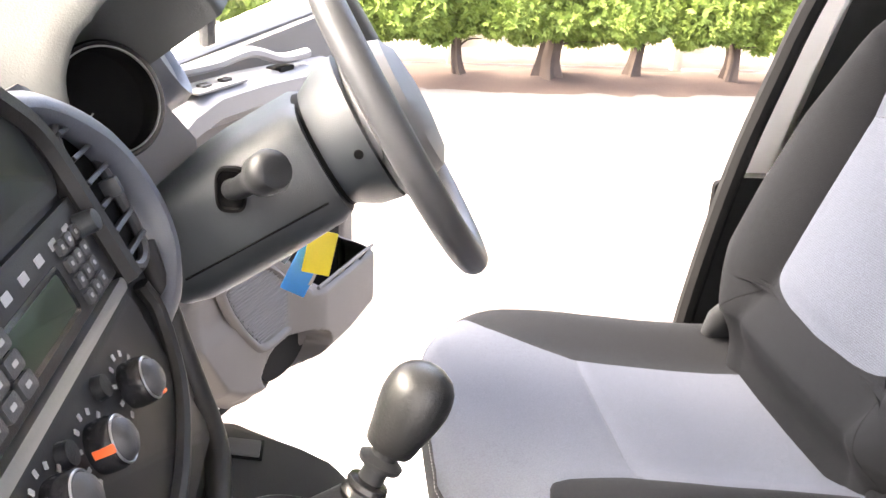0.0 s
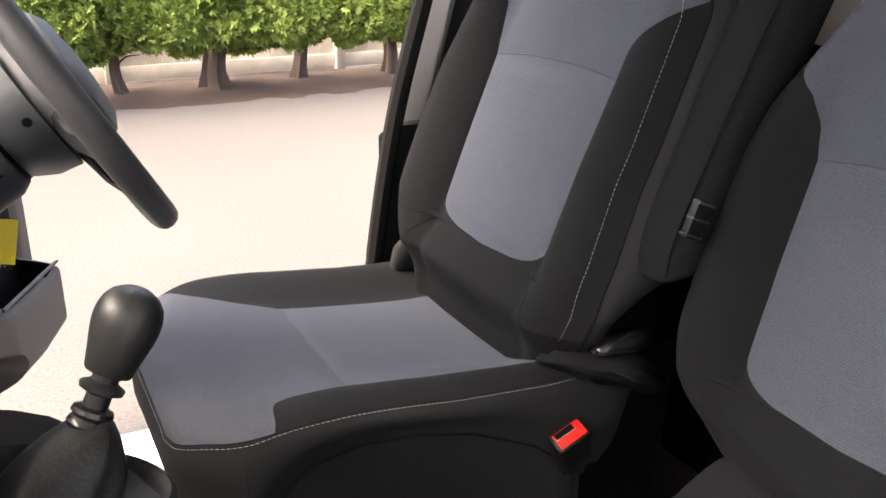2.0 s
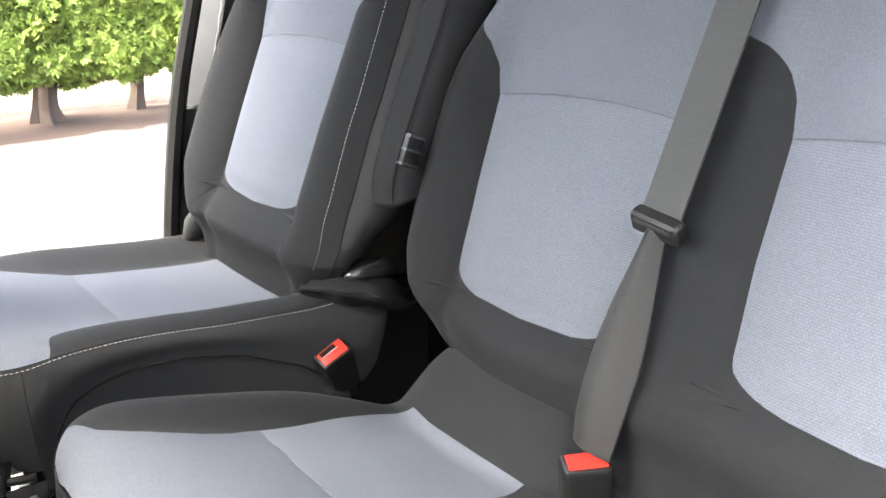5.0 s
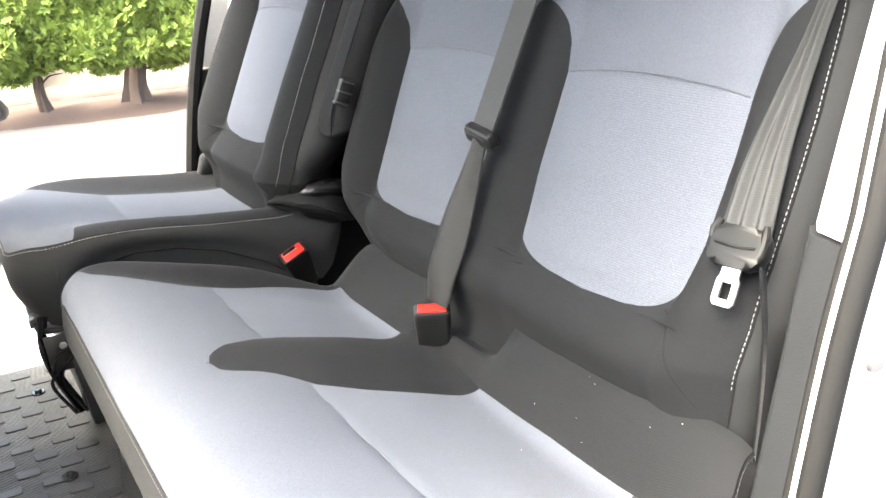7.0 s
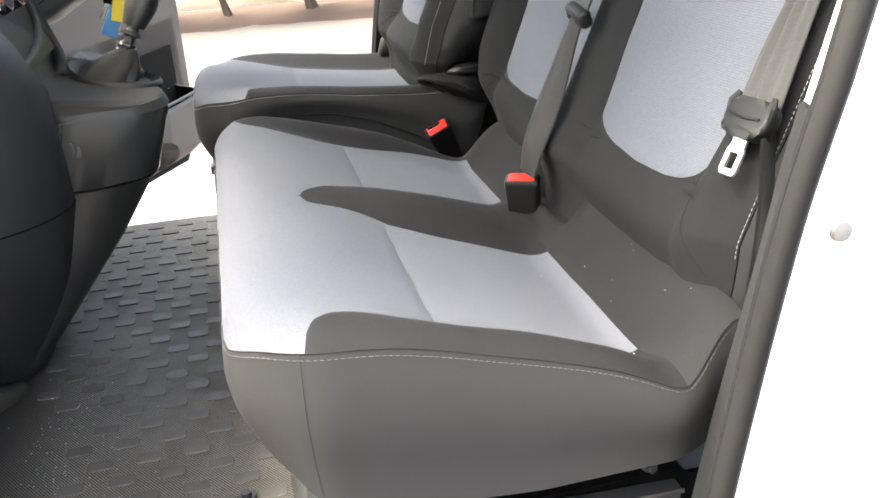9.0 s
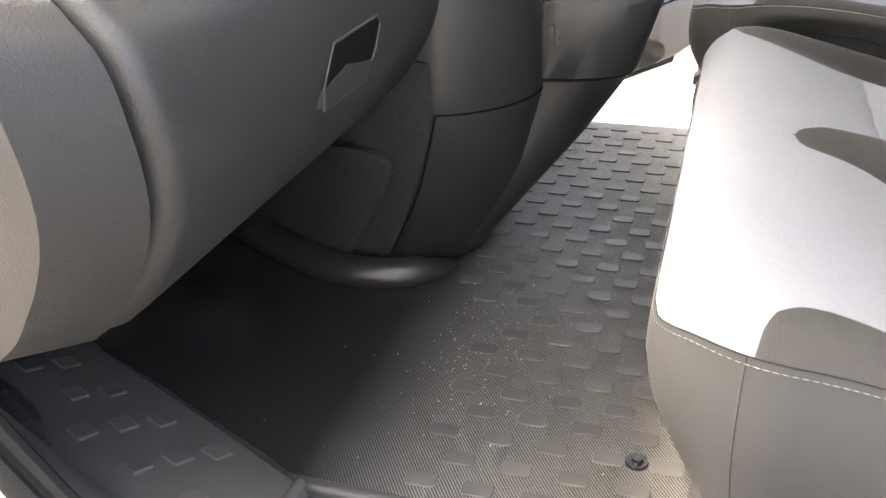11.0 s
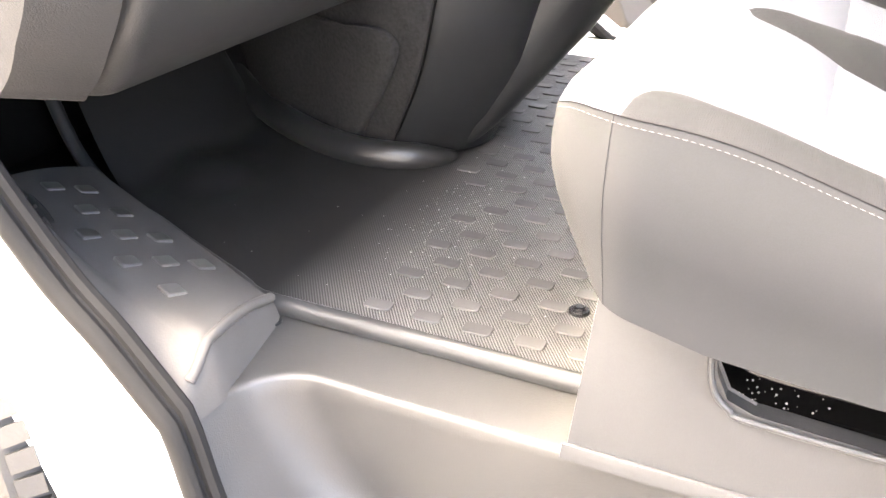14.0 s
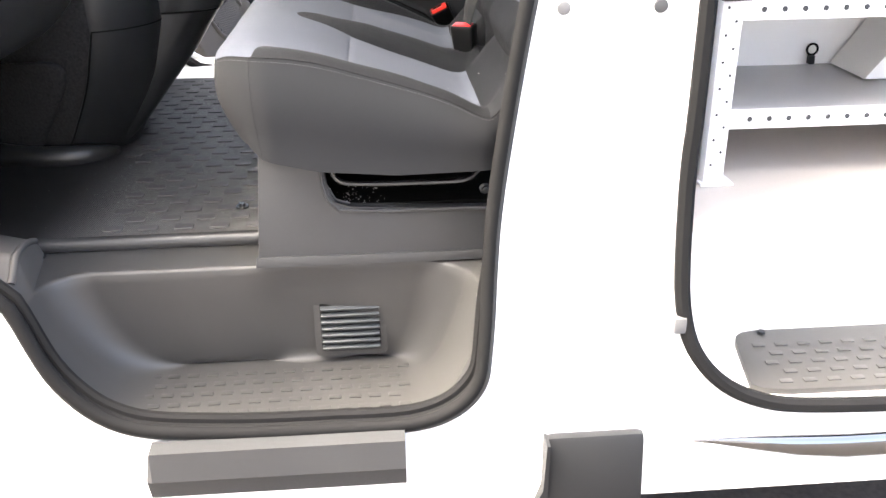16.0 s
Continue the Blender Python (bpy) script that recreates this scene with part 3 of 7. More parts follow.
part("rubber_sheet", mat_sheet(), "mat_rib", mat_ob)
edge = [(-0.9, 0.444, 0.75), (-0.75, 0.38, 0.6), (-0.5, 0.276, 0.585), (-0.32, 0.2, 0.584), (-0.276, 0.178, 0.584), (-0.24, 0.174, 0.584), (-0.1, 0.177, 0.582), (0.2, 0.177, 0.582), (0.6, 0.177, 0.582)]
part("mat_lip", tube([p - Vector((0, 0, 0.0165)) for p in curve(edge, 60)], 0.0135, 10, flat=(0.8, 1)), "rubber", mat_ob, "rounded raised mat edge")
roll = [(-0.84, 0.85, 0.66), (-0.69, 0.76, 0.612), (-0.56, 0.682, 0.602), (-0.42, 0.622, 0.598), (-0.325, 0.618, 0.595), (-0.25, 0.66, 0.588), (-0.225, 0.7, 0.582)]
part("mat_roll", tube(curve(roll, 40), [0.027] * 30 + [0.027 - 0.0018 * k for k in range(10)], 14), "roll_rubber", mat_ob, "upturned mat edge against the console")

# Sloping side of the mat over the wheel housing.
side_a, side_b = curve([(-0.255, 0.162, 0.587), (-0.42, 0.235, 0.59), (-0.72, 0.36, 0.6)], 14), curve([(-0.225, 0.0, 0.628), (-0.45, 0.065, 0.636), (-0.72, 0.17, 0.65)], 14)


def side_point(s, t):
    f = s * 13
    i = min(int(f), 12)
    a, b = side_a[i].lerp(side_a[i + 1], f - i), side_b[i].lerp(side_b[i + 1], f - i)
    return a.lerp(b, t) + Vector((0, 0, 0.008 * math.sin(math.pi * t)))


def flank(s, t):
    """From the crest of the rise out and up to the door seal, in a shallow trough."""
    a = side_point(s, 1)
    x = a.x - 0.004 - 0.05 * s
    z = tab(x, (-0.8, 1.2), (-0.5, 0.945), (-0.37, 0.72), (-0.28, 0.63), (-0.21, 0.563))
    p = a.lerp(Vector((x, skin(0, z) + 0.02, z)), t)
    p.z -= 0.02 * math.sin(math.pi * t) * (0.4 + s)
    return p


def section(s):
    return [side_point(s, t) for t in np.linspace(0, 1, 10)] + [flank(s, t) for t in np.linspace(0, 1, 10)[1:]]


rows = [section(s) for s in np.linspace(1, 0, 24)]
first_row = rows[-1]
for k, (dx, f) in enumerate(((0.008, 0.04), (0.014, 0.14), (0.02, 0.5), (0.027, 1.0))):
    rows.append([Vector((p.x + dx, p.y, p.z + (0.548 - p.z) * f)) for p in first_row])
bm = bmesh.new()
add_grid(bm, rows)
part("side_rise", bm, "side_rubber", mat_ob, "smooth black rubber side rising over the wheel housing", 70)
part("end_lip", tube([Vector((p.x + 0.012, p.y, p.z - 0.004)) for p in first_row[:15]], 0.0065, 8), "side_rubber", mat_ob, "rounded lip at the end of the side rise", 70)

# ---------- step well ----------
step = thing("cab_step", "dark grey moulded plastic step well inside the passenger doorway", "step", (0.15, 0, 0.32))


def u_line(front, rear, back, out, r, n=10):
    """A U open towards the outside: along the rear, the back and the front of the well, as points in x and y."""
    pts = [(rear, out), (rear, (out + back) / 2)]
    pts += [(rear - r + r * math.cos(radians(a)), back - r + r * math.sin(radians(a))) for a in np.linspace(0, 90, n)]
    pts += [(rear - r + (front + 2 * r - rear) * k / 12, back) for k in range(1, 12)]
    pts += [(front + r - r * math.sin(radians(a)), back - r + r * math.cos(radians(a))) for a in np.linspace(0, 90, n)]
    return pts + [(front, (out + back) / 2), (front, out)]


low = u_line(-0.01, 0.425, 0.116, -0.1, 0.06)
high = u_line(-0.18, 0.522, 0.074, -0.07, 0.06)
high = [(x + (0.06 if x > 0.2 else -0.04) * (0.074 - y) / 0.15, y) for x, y in high]
RISE = (0.0, 0.006, 0.02, 0.045, 0.08, 0.13, 0.2, 0.3, 0.4, 0.5, 0.6, 0.7, 0.8, 0.9, 0.96, 1.0)
rows = []
for t in RISE:
    ring = []
    for a, b in zip(low, high):
        end = sm(0.0, 0.09, abs(b[0] - a[0]))  # the two ends sweep up in a wide curve, the back stands nearly straight
        q = t + (t ** 2.1 - t) * end
        rise = 0.2145 * q
        foot = 0.0
        if rise < 0.022:
            foot = (0.022 - math.sqrt(max(0.0, 0.022 ** 2 - (0.022 - rise) ** 2))) * (1 - end)
        ring.append(Vector((a[0] + (b[0] - a[0]) * t ** (1.0 - 0.2 * end), a[1] + (b[1] - a[1]) * t - foot, 0.332 + rise)))
    rows.append(ring)
flange = u_line(-0.27, 0.62, 0.18, -0.055, 0.05)
for f, z in ((0.012, 0.5495), (0.035, 0.5518), (0.07, 0.5528), (0.12, 0.553), (0.5, 0.5532), (1.0, 0.5535)):
    rows.append([Vector((a[0] + (b[0] - a[0]) * f, a[1] + (b[1] - a[1]) * f, z)) for a, b in zip(high, flange)])
bm = bmesh.new()
add_grid(bm, rows)
part("well_wall", bm, "step_grey", step, "", 60)
# Black fillers added behind the well, dark for the shade in its gaps.
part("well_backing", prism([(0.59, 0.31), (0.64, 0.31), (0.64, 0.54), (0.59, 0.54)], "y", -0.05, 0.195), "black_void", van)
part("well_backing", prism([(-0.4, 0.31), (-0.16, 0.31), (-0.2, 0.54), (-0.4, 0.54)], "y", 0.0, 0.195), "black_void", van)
bm = bmesh.new()
add_grid(bm, [[Vector((x, y, 0.332)) for x in np.linspace(-0.12, 0.52, 20)] for y in (-0.1, -0.03, 0.05, 0.123)])
part("tread", bm, "step_grey", step)
part("screw_cup", lathe([(0.013, 0.0), (0.0125, 0.002), (0.0095, 0.0022), (0.008, 0.0004), (0.0, 0.0004)], pose(-0.237, 0.152, 0.5545), 20), "plastic", step, "dark recessed screw cup")
part("screw", lathe([(0.0, 0.0035), (0.0045, 0.0032), (0.0062, 0.0015), (0.0065, 0.0)], pose(-0.237, 0.152, 0.5545), 16), "silver", step, "countersunk screw head")
# Raised black plug; the pocket's shade is put into its colour.
part("drain_pocket", loft([[Vector((-0.236 + 0.4 * dy + w * math.cos(a), 0.0 + dy + 0.55 * w * math.sin(a), z)) for a in np.linspace(0, 2 * math.pi, 12, endpoint=False)] for z, dy, w in ((0.552, 0.012, 0.014), (0.5562, 0.012, 0.0145), (0.557, 0.012, 0.012))]), "black_void", step, "black plug for the shade in the gritty pocket at the mat's end")
part("clip", box((0.012, 0.01, 0.007), pose(0.563, -0.045, 0.535), 0.002), "pale_grey", step)
rear_end, front_end = [r[0] for r in rows[:len(RISE)]], [r[-1] for r in rows[:len(RISE)]]


def rear_edge(z):
    return tab(z, (0.33, 0.47), (0.385, 0.548), (0.48, 0.568), (0.58, 0.58))


def front_edge(z):
    return tab(z, (0.33, 0.03), (0.355, -0.055), (0.435, -0.15), (0.58, -0.215))


for end, edge_of in ((rear_end, rear_edge), (front_end, front_edge)):
    bm = bmesh.new()
    add_grid(bm, [[Vector((p.x + (edge_of(p.z) - p.x) * t, p.y + (skin(0, p.z) + 0.012 - p.y) * t, p.z)) for t in (0, 0.35, 0.7, 1)] for p in end])
    part("end_cheek", bm, "step_grey", step, "", 60)
# Louvred vent in the riser.
part("vent_frame", prism(rounded(0.264, 0.349, 0.4, 0.473, 0.005), "y", 0.0905, 0.125, 0.003), "step_grey", step, "square louvred vent")
bm = prism(rounded(0.276, 0.36, 0.388, 0.462, 0.003), "y", 0.089, 0.092)
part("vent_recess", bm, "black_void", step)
for k in range(7):
    part("louvre", box((0.11, 0.012, 0.0066), pose(0.332, 0.0875, 0.369 + k * 0.014, 28, 0, 0), 0.002), "hub_grey", step, "grey plastic louvre")


# ---------- seats ----------
def cushion(seat, label, y0, y1, xf, xr, base, lift, bounds, key, mats, bottom, nose=0.032, radius=0.075, rear_in=0.08, far_round=1.0, extra=None, thread=0.0003, far_lift=None, far_wide=0.13):
    """A seat cushion: a padded top cut into cloth panels and a skirt round its edge, sewn together with pale thread."""

    def eased(f, x):
        return sum(f(x + d * w) * k for d, k in ((-1.5, 0.06), (-1.0, 0.13), (-0.5, 0.2), (0.0, 0.22), (0.5, 0.2), (1.0, 0.13), (1.5, 0.06)))

    w = 0.03

    def inset(x, k=1.0):
        """How far the outline stands in from the side; k widens the front corner."""
        r = radius * k
        d = max(0.0, r - (x - xf)) / r
        return r * (1.35 if k > 1 else 1) * (1 - math.sqrt(max(0.0, 1 - d * d))) + rear_in * sm(xr - 0.09, xr, x)

    def top(x, y):
        a, b = y0 + inset(x), y1 - inset(x, far_round)
        near, far = max(0.0, 1 - (y - a) / 0.13), max(0.0, 1 - (b - y) / far_wide)
        z = eased(base, x) + eased(lift, x) * sm(0, 0.75, near) + eased(far_lift or lift, x) * sm(0, 0.75, far)
        edge_drop = 0.008 * (max(0, 1 - (y - a) / 0.03) ** 2 + max(0, 1 - (b - y) / 0.03) ** 2)
        z += 0.0014 * noise.noise(Vector((x * 13, y * 13, 5))) + (extra(x, y) if extra else 0.0)
        return z - edge_drop - 0.014 * max(0.0, 1 - (x - xf) / 0.04) ** 2

    xs = sorted({*np.linspace(xf, xf + 0.12, 26), *np.linspace(xf + 0.12, xr, 60)})
    rows = []
    for x in xs:
        a, b = y0 + inset(x), y1 - inset(x, far_round)
        marks = [a, *[min(max(f(x), a), b) for f in bounds], b]
        row = []
        for k, (p, q) in enumerate(zip(marks, marks[1:])):
            row += [p + (q - p) * j / 12 for j in range(12)]
        row.append(b)
        rows.append([Vector((x, y, top(x, y))) for y in row])
    # Skirt: down from the sewn edge, all round but at the back.
    rim = [r[0] for r in rows[::-1]] + rows[0][1:-1:4] + [r[-1] for r in rows]
    rings = []
    cx, cy = (xf + xr) / 2 + 0.05, (y0 + y1) / 2
    for p in rim:
        frontness = sm(xf + radius, xf, p.x)
        zb = bottom(p.x)
        ring = []
        side = 1 if p.y > cy else -1
        for t in np.linspace(0, 1, 9):
            out = 0.007 * math.sin(math.pi * min(1, t * 1.3)) - 0.006 * t ** 2
            ring.append(Vector((p.x - frontness * (out * 0.8 - nose * t ** 3.5), p.y + side * (1 - frontness) * out + side * -0.008 * frontness * t, p.z + (zb - p.z) * t)))
        rings.append(ring)
    bm = bmesh.new()
    add_grid(bm, rings)
    ob = part("cushion", bm, "skirt", seat, label, 60)
    for panel, bm in panels(rows, lambda i, j: key((xs[i] + xs[i + 1]) / 2, j // 12)).items():
        part(panel, bm, mats[panel], ob, smooth=60)
    sewn = [r[1].lerp(r[0], 0.75) + (r[1] - Vector((cx, cy, r[1].z))).normalized() * 0.0018 for r in rings]
    n_near = len(rows) + 4
    part("stitching", stitches(sewn[:n_near + 40], thread), "thread" if thread > 0.0004 else "grey_thread", ob, "pale dashed stitching")
    seam_ring = min(rings[:len(rows)], key=lambda r: abs(r[0].x - xf - 0.068))
    part("side_seam", tube([p + Vector((0, -0.0001, 0)) for p in seam_ring], 0.0006, 5), "skirt", ob)
    part("piping", tube(rim, 0.0006, 5), "dark_thread", ob)
    return ob, top


def bench_base(x):
    return tab(x, (0.125, 0.938), (0.15, 0.95), (0.19, 0.952), (0.26, 0.931), (0.36, 0.886), (0.47, 0.846), (0.55, 0.816), (0.587, 0.801), (0.605, 0.816), (0.63, 0.862), (0.66, 0.908))


def bench_lift(x):
    return tab(x, (0.13, 0.0), (0.2, 0.004), (0.31, 0.034), (0.43, 0.047), (0.55, 0.045), (0.6, 0.02), (0.66, 0.0))


BENCH_BOUNDS = (
    lambda x: tab(x, (0.21, 0.0), (0.213, 0.03), (0.222, 0.055), (0.24, 0.078), (0.262, 0.09), (0.29, 0.095), (0.34, 0.092), (0.45, 0.1), (0.66, 0.128)),
    lambda x: tab(x, (0.246, 0.458), (0.25, 0.443), (0.258, 0.437), (0.275, 0.439), (0.3, 0.445), (0.32, 0.445), (0.34, 0.436), (0.357, 0.422), (0.42, 0.418), (0.66, 0.415)),
    lambda x: tab(x, (0.246, 0.458), (0.25, 0.475), (0.26, 0.495), (0.283, 0.528), (0.31, 0.553), (0.337, 0.577), (0.37, 0.595), (0.426, 0.612), (0.52, 0.632), (0.66, 0.645)),
    lambda x: tab(x, (0.16, 0.895), (0.17, 0.85), (0.185, 0.822), (0.21, 0.808), (0.24, 0.8), (0.28, 0.797), (0.31, 0.803), (0.335, 0.813), (0.43, 0.83), (0.57, 0.856), (0.66, 0.86)),
)


def bench_key(x, c):
    if x > 0.587:
        return "rear_roll"
    return ("near_bolster", "insert", "centre_strip", "insert", "far_bolster")[c] if c in (0, 2, 4) else ("front_panel" if x < 0.352 else ("near_insert" if c == 1 else "middle_insert"))


def bench_relief(x, y):
    """The padded centre strip, the crease at the cross seam, and the gap in the rear roll at the buckle."""
    lo, hi = BENCH_BOUNDS[1](x), BENCH_BOUNDS[2](x)
    t = min(1.0, max(0.0, (y - lo) / max(0.001, hi - lo)))
    dz = 0.02 * sm(0.26, 0.4, x) * sm(0.61, 0.57, x) * math.sin(math.pi * t) ** 0.8
    if y < lo - 0.004 or y > hi + 0.004:
        dz -= 0.0026 * math.exp(-((x - 0.352) / 0.007) ** 2) * sm(0.09, 0.13, y) * sm(0.82, 0.79, y)
    if x > 0.587:
        dz -= max(0.0, bench_base(x) - 0.838) * sm(0.424, 0.442, y) * sm(0.612, 0.594, y)
        dz += 0.016 * math.sin(math.pi * min(1.0, (x - 0.587) / 0.075)) * (1 - sm(0.41, 0.445, y) * sm(0.63, 0.594, y))
    return dz


bench_seat = thing("passenger_bench_seat", "double passenger bench seat in blue-grey and black cloth", "seat", (0.4, 0.45, 0.556))
bench, bench_top = cushion(
    bench_seat, "double passenger bench cushion in blue-grey and black cloth", 0.0, 0.895, 0.136, 0.66, bench_base, bench_lift, BENCH_BOUNDS, bench_key,
    {"rear_roll": "black_cloth", "near_bolster": "black_cloth", "centre_strip": "black_cloth", "far_bolster": "black_cloth", "front_panel": "blue_plain", "near_insert": "blue_seat", "middle_insert": "blue_seat"},
    lambda x: tab(x, (0.12, 0.8), (0.165, 0.794), (0.2, 0.776), (0.3, 0.752), (0.43, 0.741), (0.66, 0.745)), radius=0.1, rear_in=0.03, nose=0.02, extra=bench_relief,
    far_lift=lambda x: tab(x, (0.13, 0.0), (0.2, 0.0), (0.3, 0.013), (0.344, 0.023), (0.4, 0.031), (0.45, 0.03), (0.5, 0.024), (0.57, 0.012), (0.66, 0.0)), far_wide=0.085)
for y_from, y_to in ((0.1, 0.42), (0.59, 0.812)):
    part("cross_seam", tube([(0.352 + 0.0012 * math.sin(k * 0.8), y, bench_top(0.352, y) + 0.0001) for k, y in enumerate(np.linspace(y_from, y_to, 24))], 0.0008, 5), "blue_thread", bench)
crumbs = bmesh.new()
rng = random.Random(4)
for k in range(16):
    x, y = rng.uniform(0.5, 0.66), rng.uniform(0.08, 0.4)
    bmesh.ops.create_icosphere(crumbs, subdivisions=1, radius=rng.uniform(0.0004, 0.0009), matrix=Matrix.Translation((x, y, bench_top(x, y) + 0.0006)))
single("bench_crumbs", crumbs, "print", "scattered pale crumbs on the bench", "crumbs", kind="stuff")


def driver_base(x):
    return tab(x, (0.09, 0.93), (0.12, 0.933), (0.2, 0.933), (0.33, 0.91), (0.45, 0.892), (0.56, 0.88), (0.6, 0.89), (0.64, 0.905))


DRIVER_BOUNDS = (
    lambda x: tab(x, (0.2, 1.06), (0.203, 1.1), (0.212, 1.118), (0.23, 1.126), (0.3, 1.135), (0.48, 1.13), (0.54, 1.12), (0.575, 1.108)),
    lambda x: tab(x, (0.17, 1.55), (0.2, 1.515), (0.26, 1.475), (0.315, 1.443), (0.36, 1.443), (0.5, 1.448), (0.55, 1.45), (0.588, 1.44)),
)


def driver_key(x, c):
    if x > 0.588:
        return "rear_roll"
    return ("near_bolster", "front_panel" if x < 0.318 else "insert", "far_bolster")[c]


def shield_arch(x):
    """Lower edge of the driver's skirt, arched over the side panel."""
    return tab(x, (0.08, 0.77), (0.17, 0.785), (0.195, 0.84), (0.215, 0.866), (0.242, 0.88), (0.295, 0.89), (0.365, 0.884), (0.445, 0.863), (0.535, 0.82), (0.59, 0.775), (0.64, 0.76), (0.665, 0.785), (0.685, 0.84), (0.69, 0.86))


driver_chair = thing("driver_chair", "driver's seat in blue-grey and black cloth with a folded armrest", "seat", (0.35, 1.32, 0.58))
driver, driver_top = cushion(
    driver_chair, "driver's seat cushion in blue-grey and black cloth", 1.07, 1.59, 0.096, 0.69, driver_base, lambda x: tab(x, (0.1, 0), (0.17, 0.006), (0.3, 0.027), (0.56, 0.036), (0.62, 0.025), (0.69, 0.0)), DRIVER_BOUNDS, driver_key,
    {"rear_roll": "black_cloth", "near_bolster": "black_cloth", "far_bolster": "black_cloth", "front_panel": "blue_plain", "insert": "blue_seat"},
    shield_arch, nose=0.03, radius=0.092, rear_in=0.0, far_round=1.65, thread=0.00045, extra=lambda x, y: -0.003 * math.exp(-((x - 0.318) / 0.008) ** 2) * sm(1.13, 1.16, y) * sm(1.45, 1.42, y) - 0.013 * sm(1.44, 1.54, y))
part("cross_seam", tube([(0.318, y, driver_top(0.318, y) + 0.0002) for y in np.linspace(1.14, 1.44, 20)], 0.0008, 5), "blue_thread", driver)
# The recessed cloth side under the arched edge of the skirt.
part("side_shield", loft([[Vector((x, 1.074 + d, z)) for z, d in ((shield_arch(x) + 0.02, 0.01), (shield_arch(x) - 0.02, 0.008), (0.76, 0.0), (0.62, 0.012), (0.62, 0.05), (shield_arch(x) + 0.02, 0.05))] for x in np.linspace(0.17, 0.6, 30)]), "skirt", driver, "black cloth side panel under an arched seam")
part("arch_seam", tube([(x, 1.068, shield_arch(x) + 0.001) for x in np.linspace(0.19, 0.56, 40)], 0.0016, 5), "dark_thread", driver)


def backrest(seat, label, z0, z1, line, near, far, inserts, seam_z, mats, puff=0.05, strip=0.016, stitch=None, thick=0.13, near_deep=1.0, tuck=0.0, near_in=0.0):
    """A reclined backrest. line(z): the x of its flat; near(z), far(z): its edges; inserts: (near bound, far bound, lowest z) of each cloth insert."""

    def flat_bounds(z):
        """Where the padding of the inserts ends, which the colour bounds leave above the cross seam."""
        return [(lo(min(max(z, zb + 0.02), seam_z)), hi(min(max(z, zb + 0.02), seam_z)), zb) for lo, hi, zb in inserts]

    def front(y, z):
        a, b = near(z), far(z)
        spans = flat_bounds(z)
        grow = 0.25 + 0.75 * sm(z0 + 0.05, z0 + 0.2, z)
        first, last = max(spans[0][0], a + 0.03), min(spans[-1][1], b - 0.03)
        x = line(z) + tuck * (1 - sm(z0 + 0.03, z0 + 0.15, z))
        x -= 0.02 * math.exp(-((z - (spans[0][2] - 0.05)) / 0.036) ** 2) * sm(0, 1, min(y - a, b - y) / 0.13)
        if y < first or y > last:
            w = (first - a) if y < first else (b - last)
            u = min(1.0, max(0.0, ((y - a) if y < first else (b - y)) / w))
            k = grow * min(1.0, w / 0.09)
            if y < first and near_deep < 1.0:
                k *= near_deep
            return x - puff * k * math.sin(math.pi * (0.16 + 0.84 * u)) ** 0.85 + 0.022 * (1 - u) ** 3
        for lo, hi, zb in spans:
            if lo <= y <= hi:
                t = (y - lo) / (hi - lo)
                crown = math.sin(math.pi * t) ** 0.6
                return x - 0.006 * crown * sm(zb, zb + 0.03, z) - 0.004 * crown * (1 - math.exp(-((z - seam_z) / 0.012) ** 2)) - 0.0012 * noise.noise(Vector((y * 14, z * 14, 2)))
        for p, q in zip(spans, spans[1:]):
            if p[1] < y < q[0]:
                t = (y - p[1]) / (q[0] - p[1])
                return x - strip * grow * math.sin(math.pi * t) ** 0.7
        return x

    zs = sorted({*np.linspace(z0, z0 + 0.09, 10), *np.linspace(z0 + 0.09, z0 + 0.2, 34), *np.linspace(z0 + 0.2, z1, 60), seam_z})

    def marks_at(z):
        a, b = near(z), far(z)
        marks = [a]
        for lo, hi, zb in inserts:
            p, q = lo(max(z, zb)), hi(max(z, zb))
            c, h = (p + q) / 2, (q - p) / 2
            r = 0.045
            w = 0.0 if z <= zb else (h * (1 - (1 - (z - zb) / r) ** 3.2) ** (1 / 3.2) if z < zb + r else h)
            marks += [c - w, c + w]
        marks.append(b)
        for k in range(1, len(marks)):
            marks[k] = min(max(marks[k], marks[k - 1]), b)
        return marks

    def arched(y, z):
        """The cross seam and the cloth round it rise a little in the middle of each insert."""
        rise = sum(max(0.0, 1 - ((y - (lo + hi) / 2) / ((hi - lo) / 2)) ** 2) for lo, hi, _ in flat_bounds(seam_z))
        return 0.012 * rise * math.exp(-((z - seam_z) / 0.09) ** 2)

    rows = []
    for z in zs:
        marks = marks_at(z)
        row = []
        for p, q in zip(marks, marks[1:]):
            row += [p + (q - p) * j / 30 for j in range(30)]
        row.append(marks[-1])
        rows.append([Vector((front(y, z + arched(y, z)), y, z + arched(y, z))) for y in row])

    def key(i, j):
        c = j // 30
        if c % 2 == 0:
            return "cover"
        return ("lower_insert" if (zs[i] + zs[i + 1]) / 2 < seam_z else "upper_insert") + ("_%d" % (c // 2) if len(inserts) > 1 else "")
    # Sides, back and top.
    shell = []
    for row, z in zip(rows, zs):
        a, b = row[0], row[-1]
        x = line(z)
        ring = [a]
        for dx, dy in ((0.012, -0.008), (0.03, -0.014), (0.06, -0.015), (0.09, -0.008), (0.115, 0.012)):
            ring.append(Vector((a.x + dx, a.y + dy + near_in * sm(1.05, 0.97, z) * sm(0, 0.1, dx), z)))
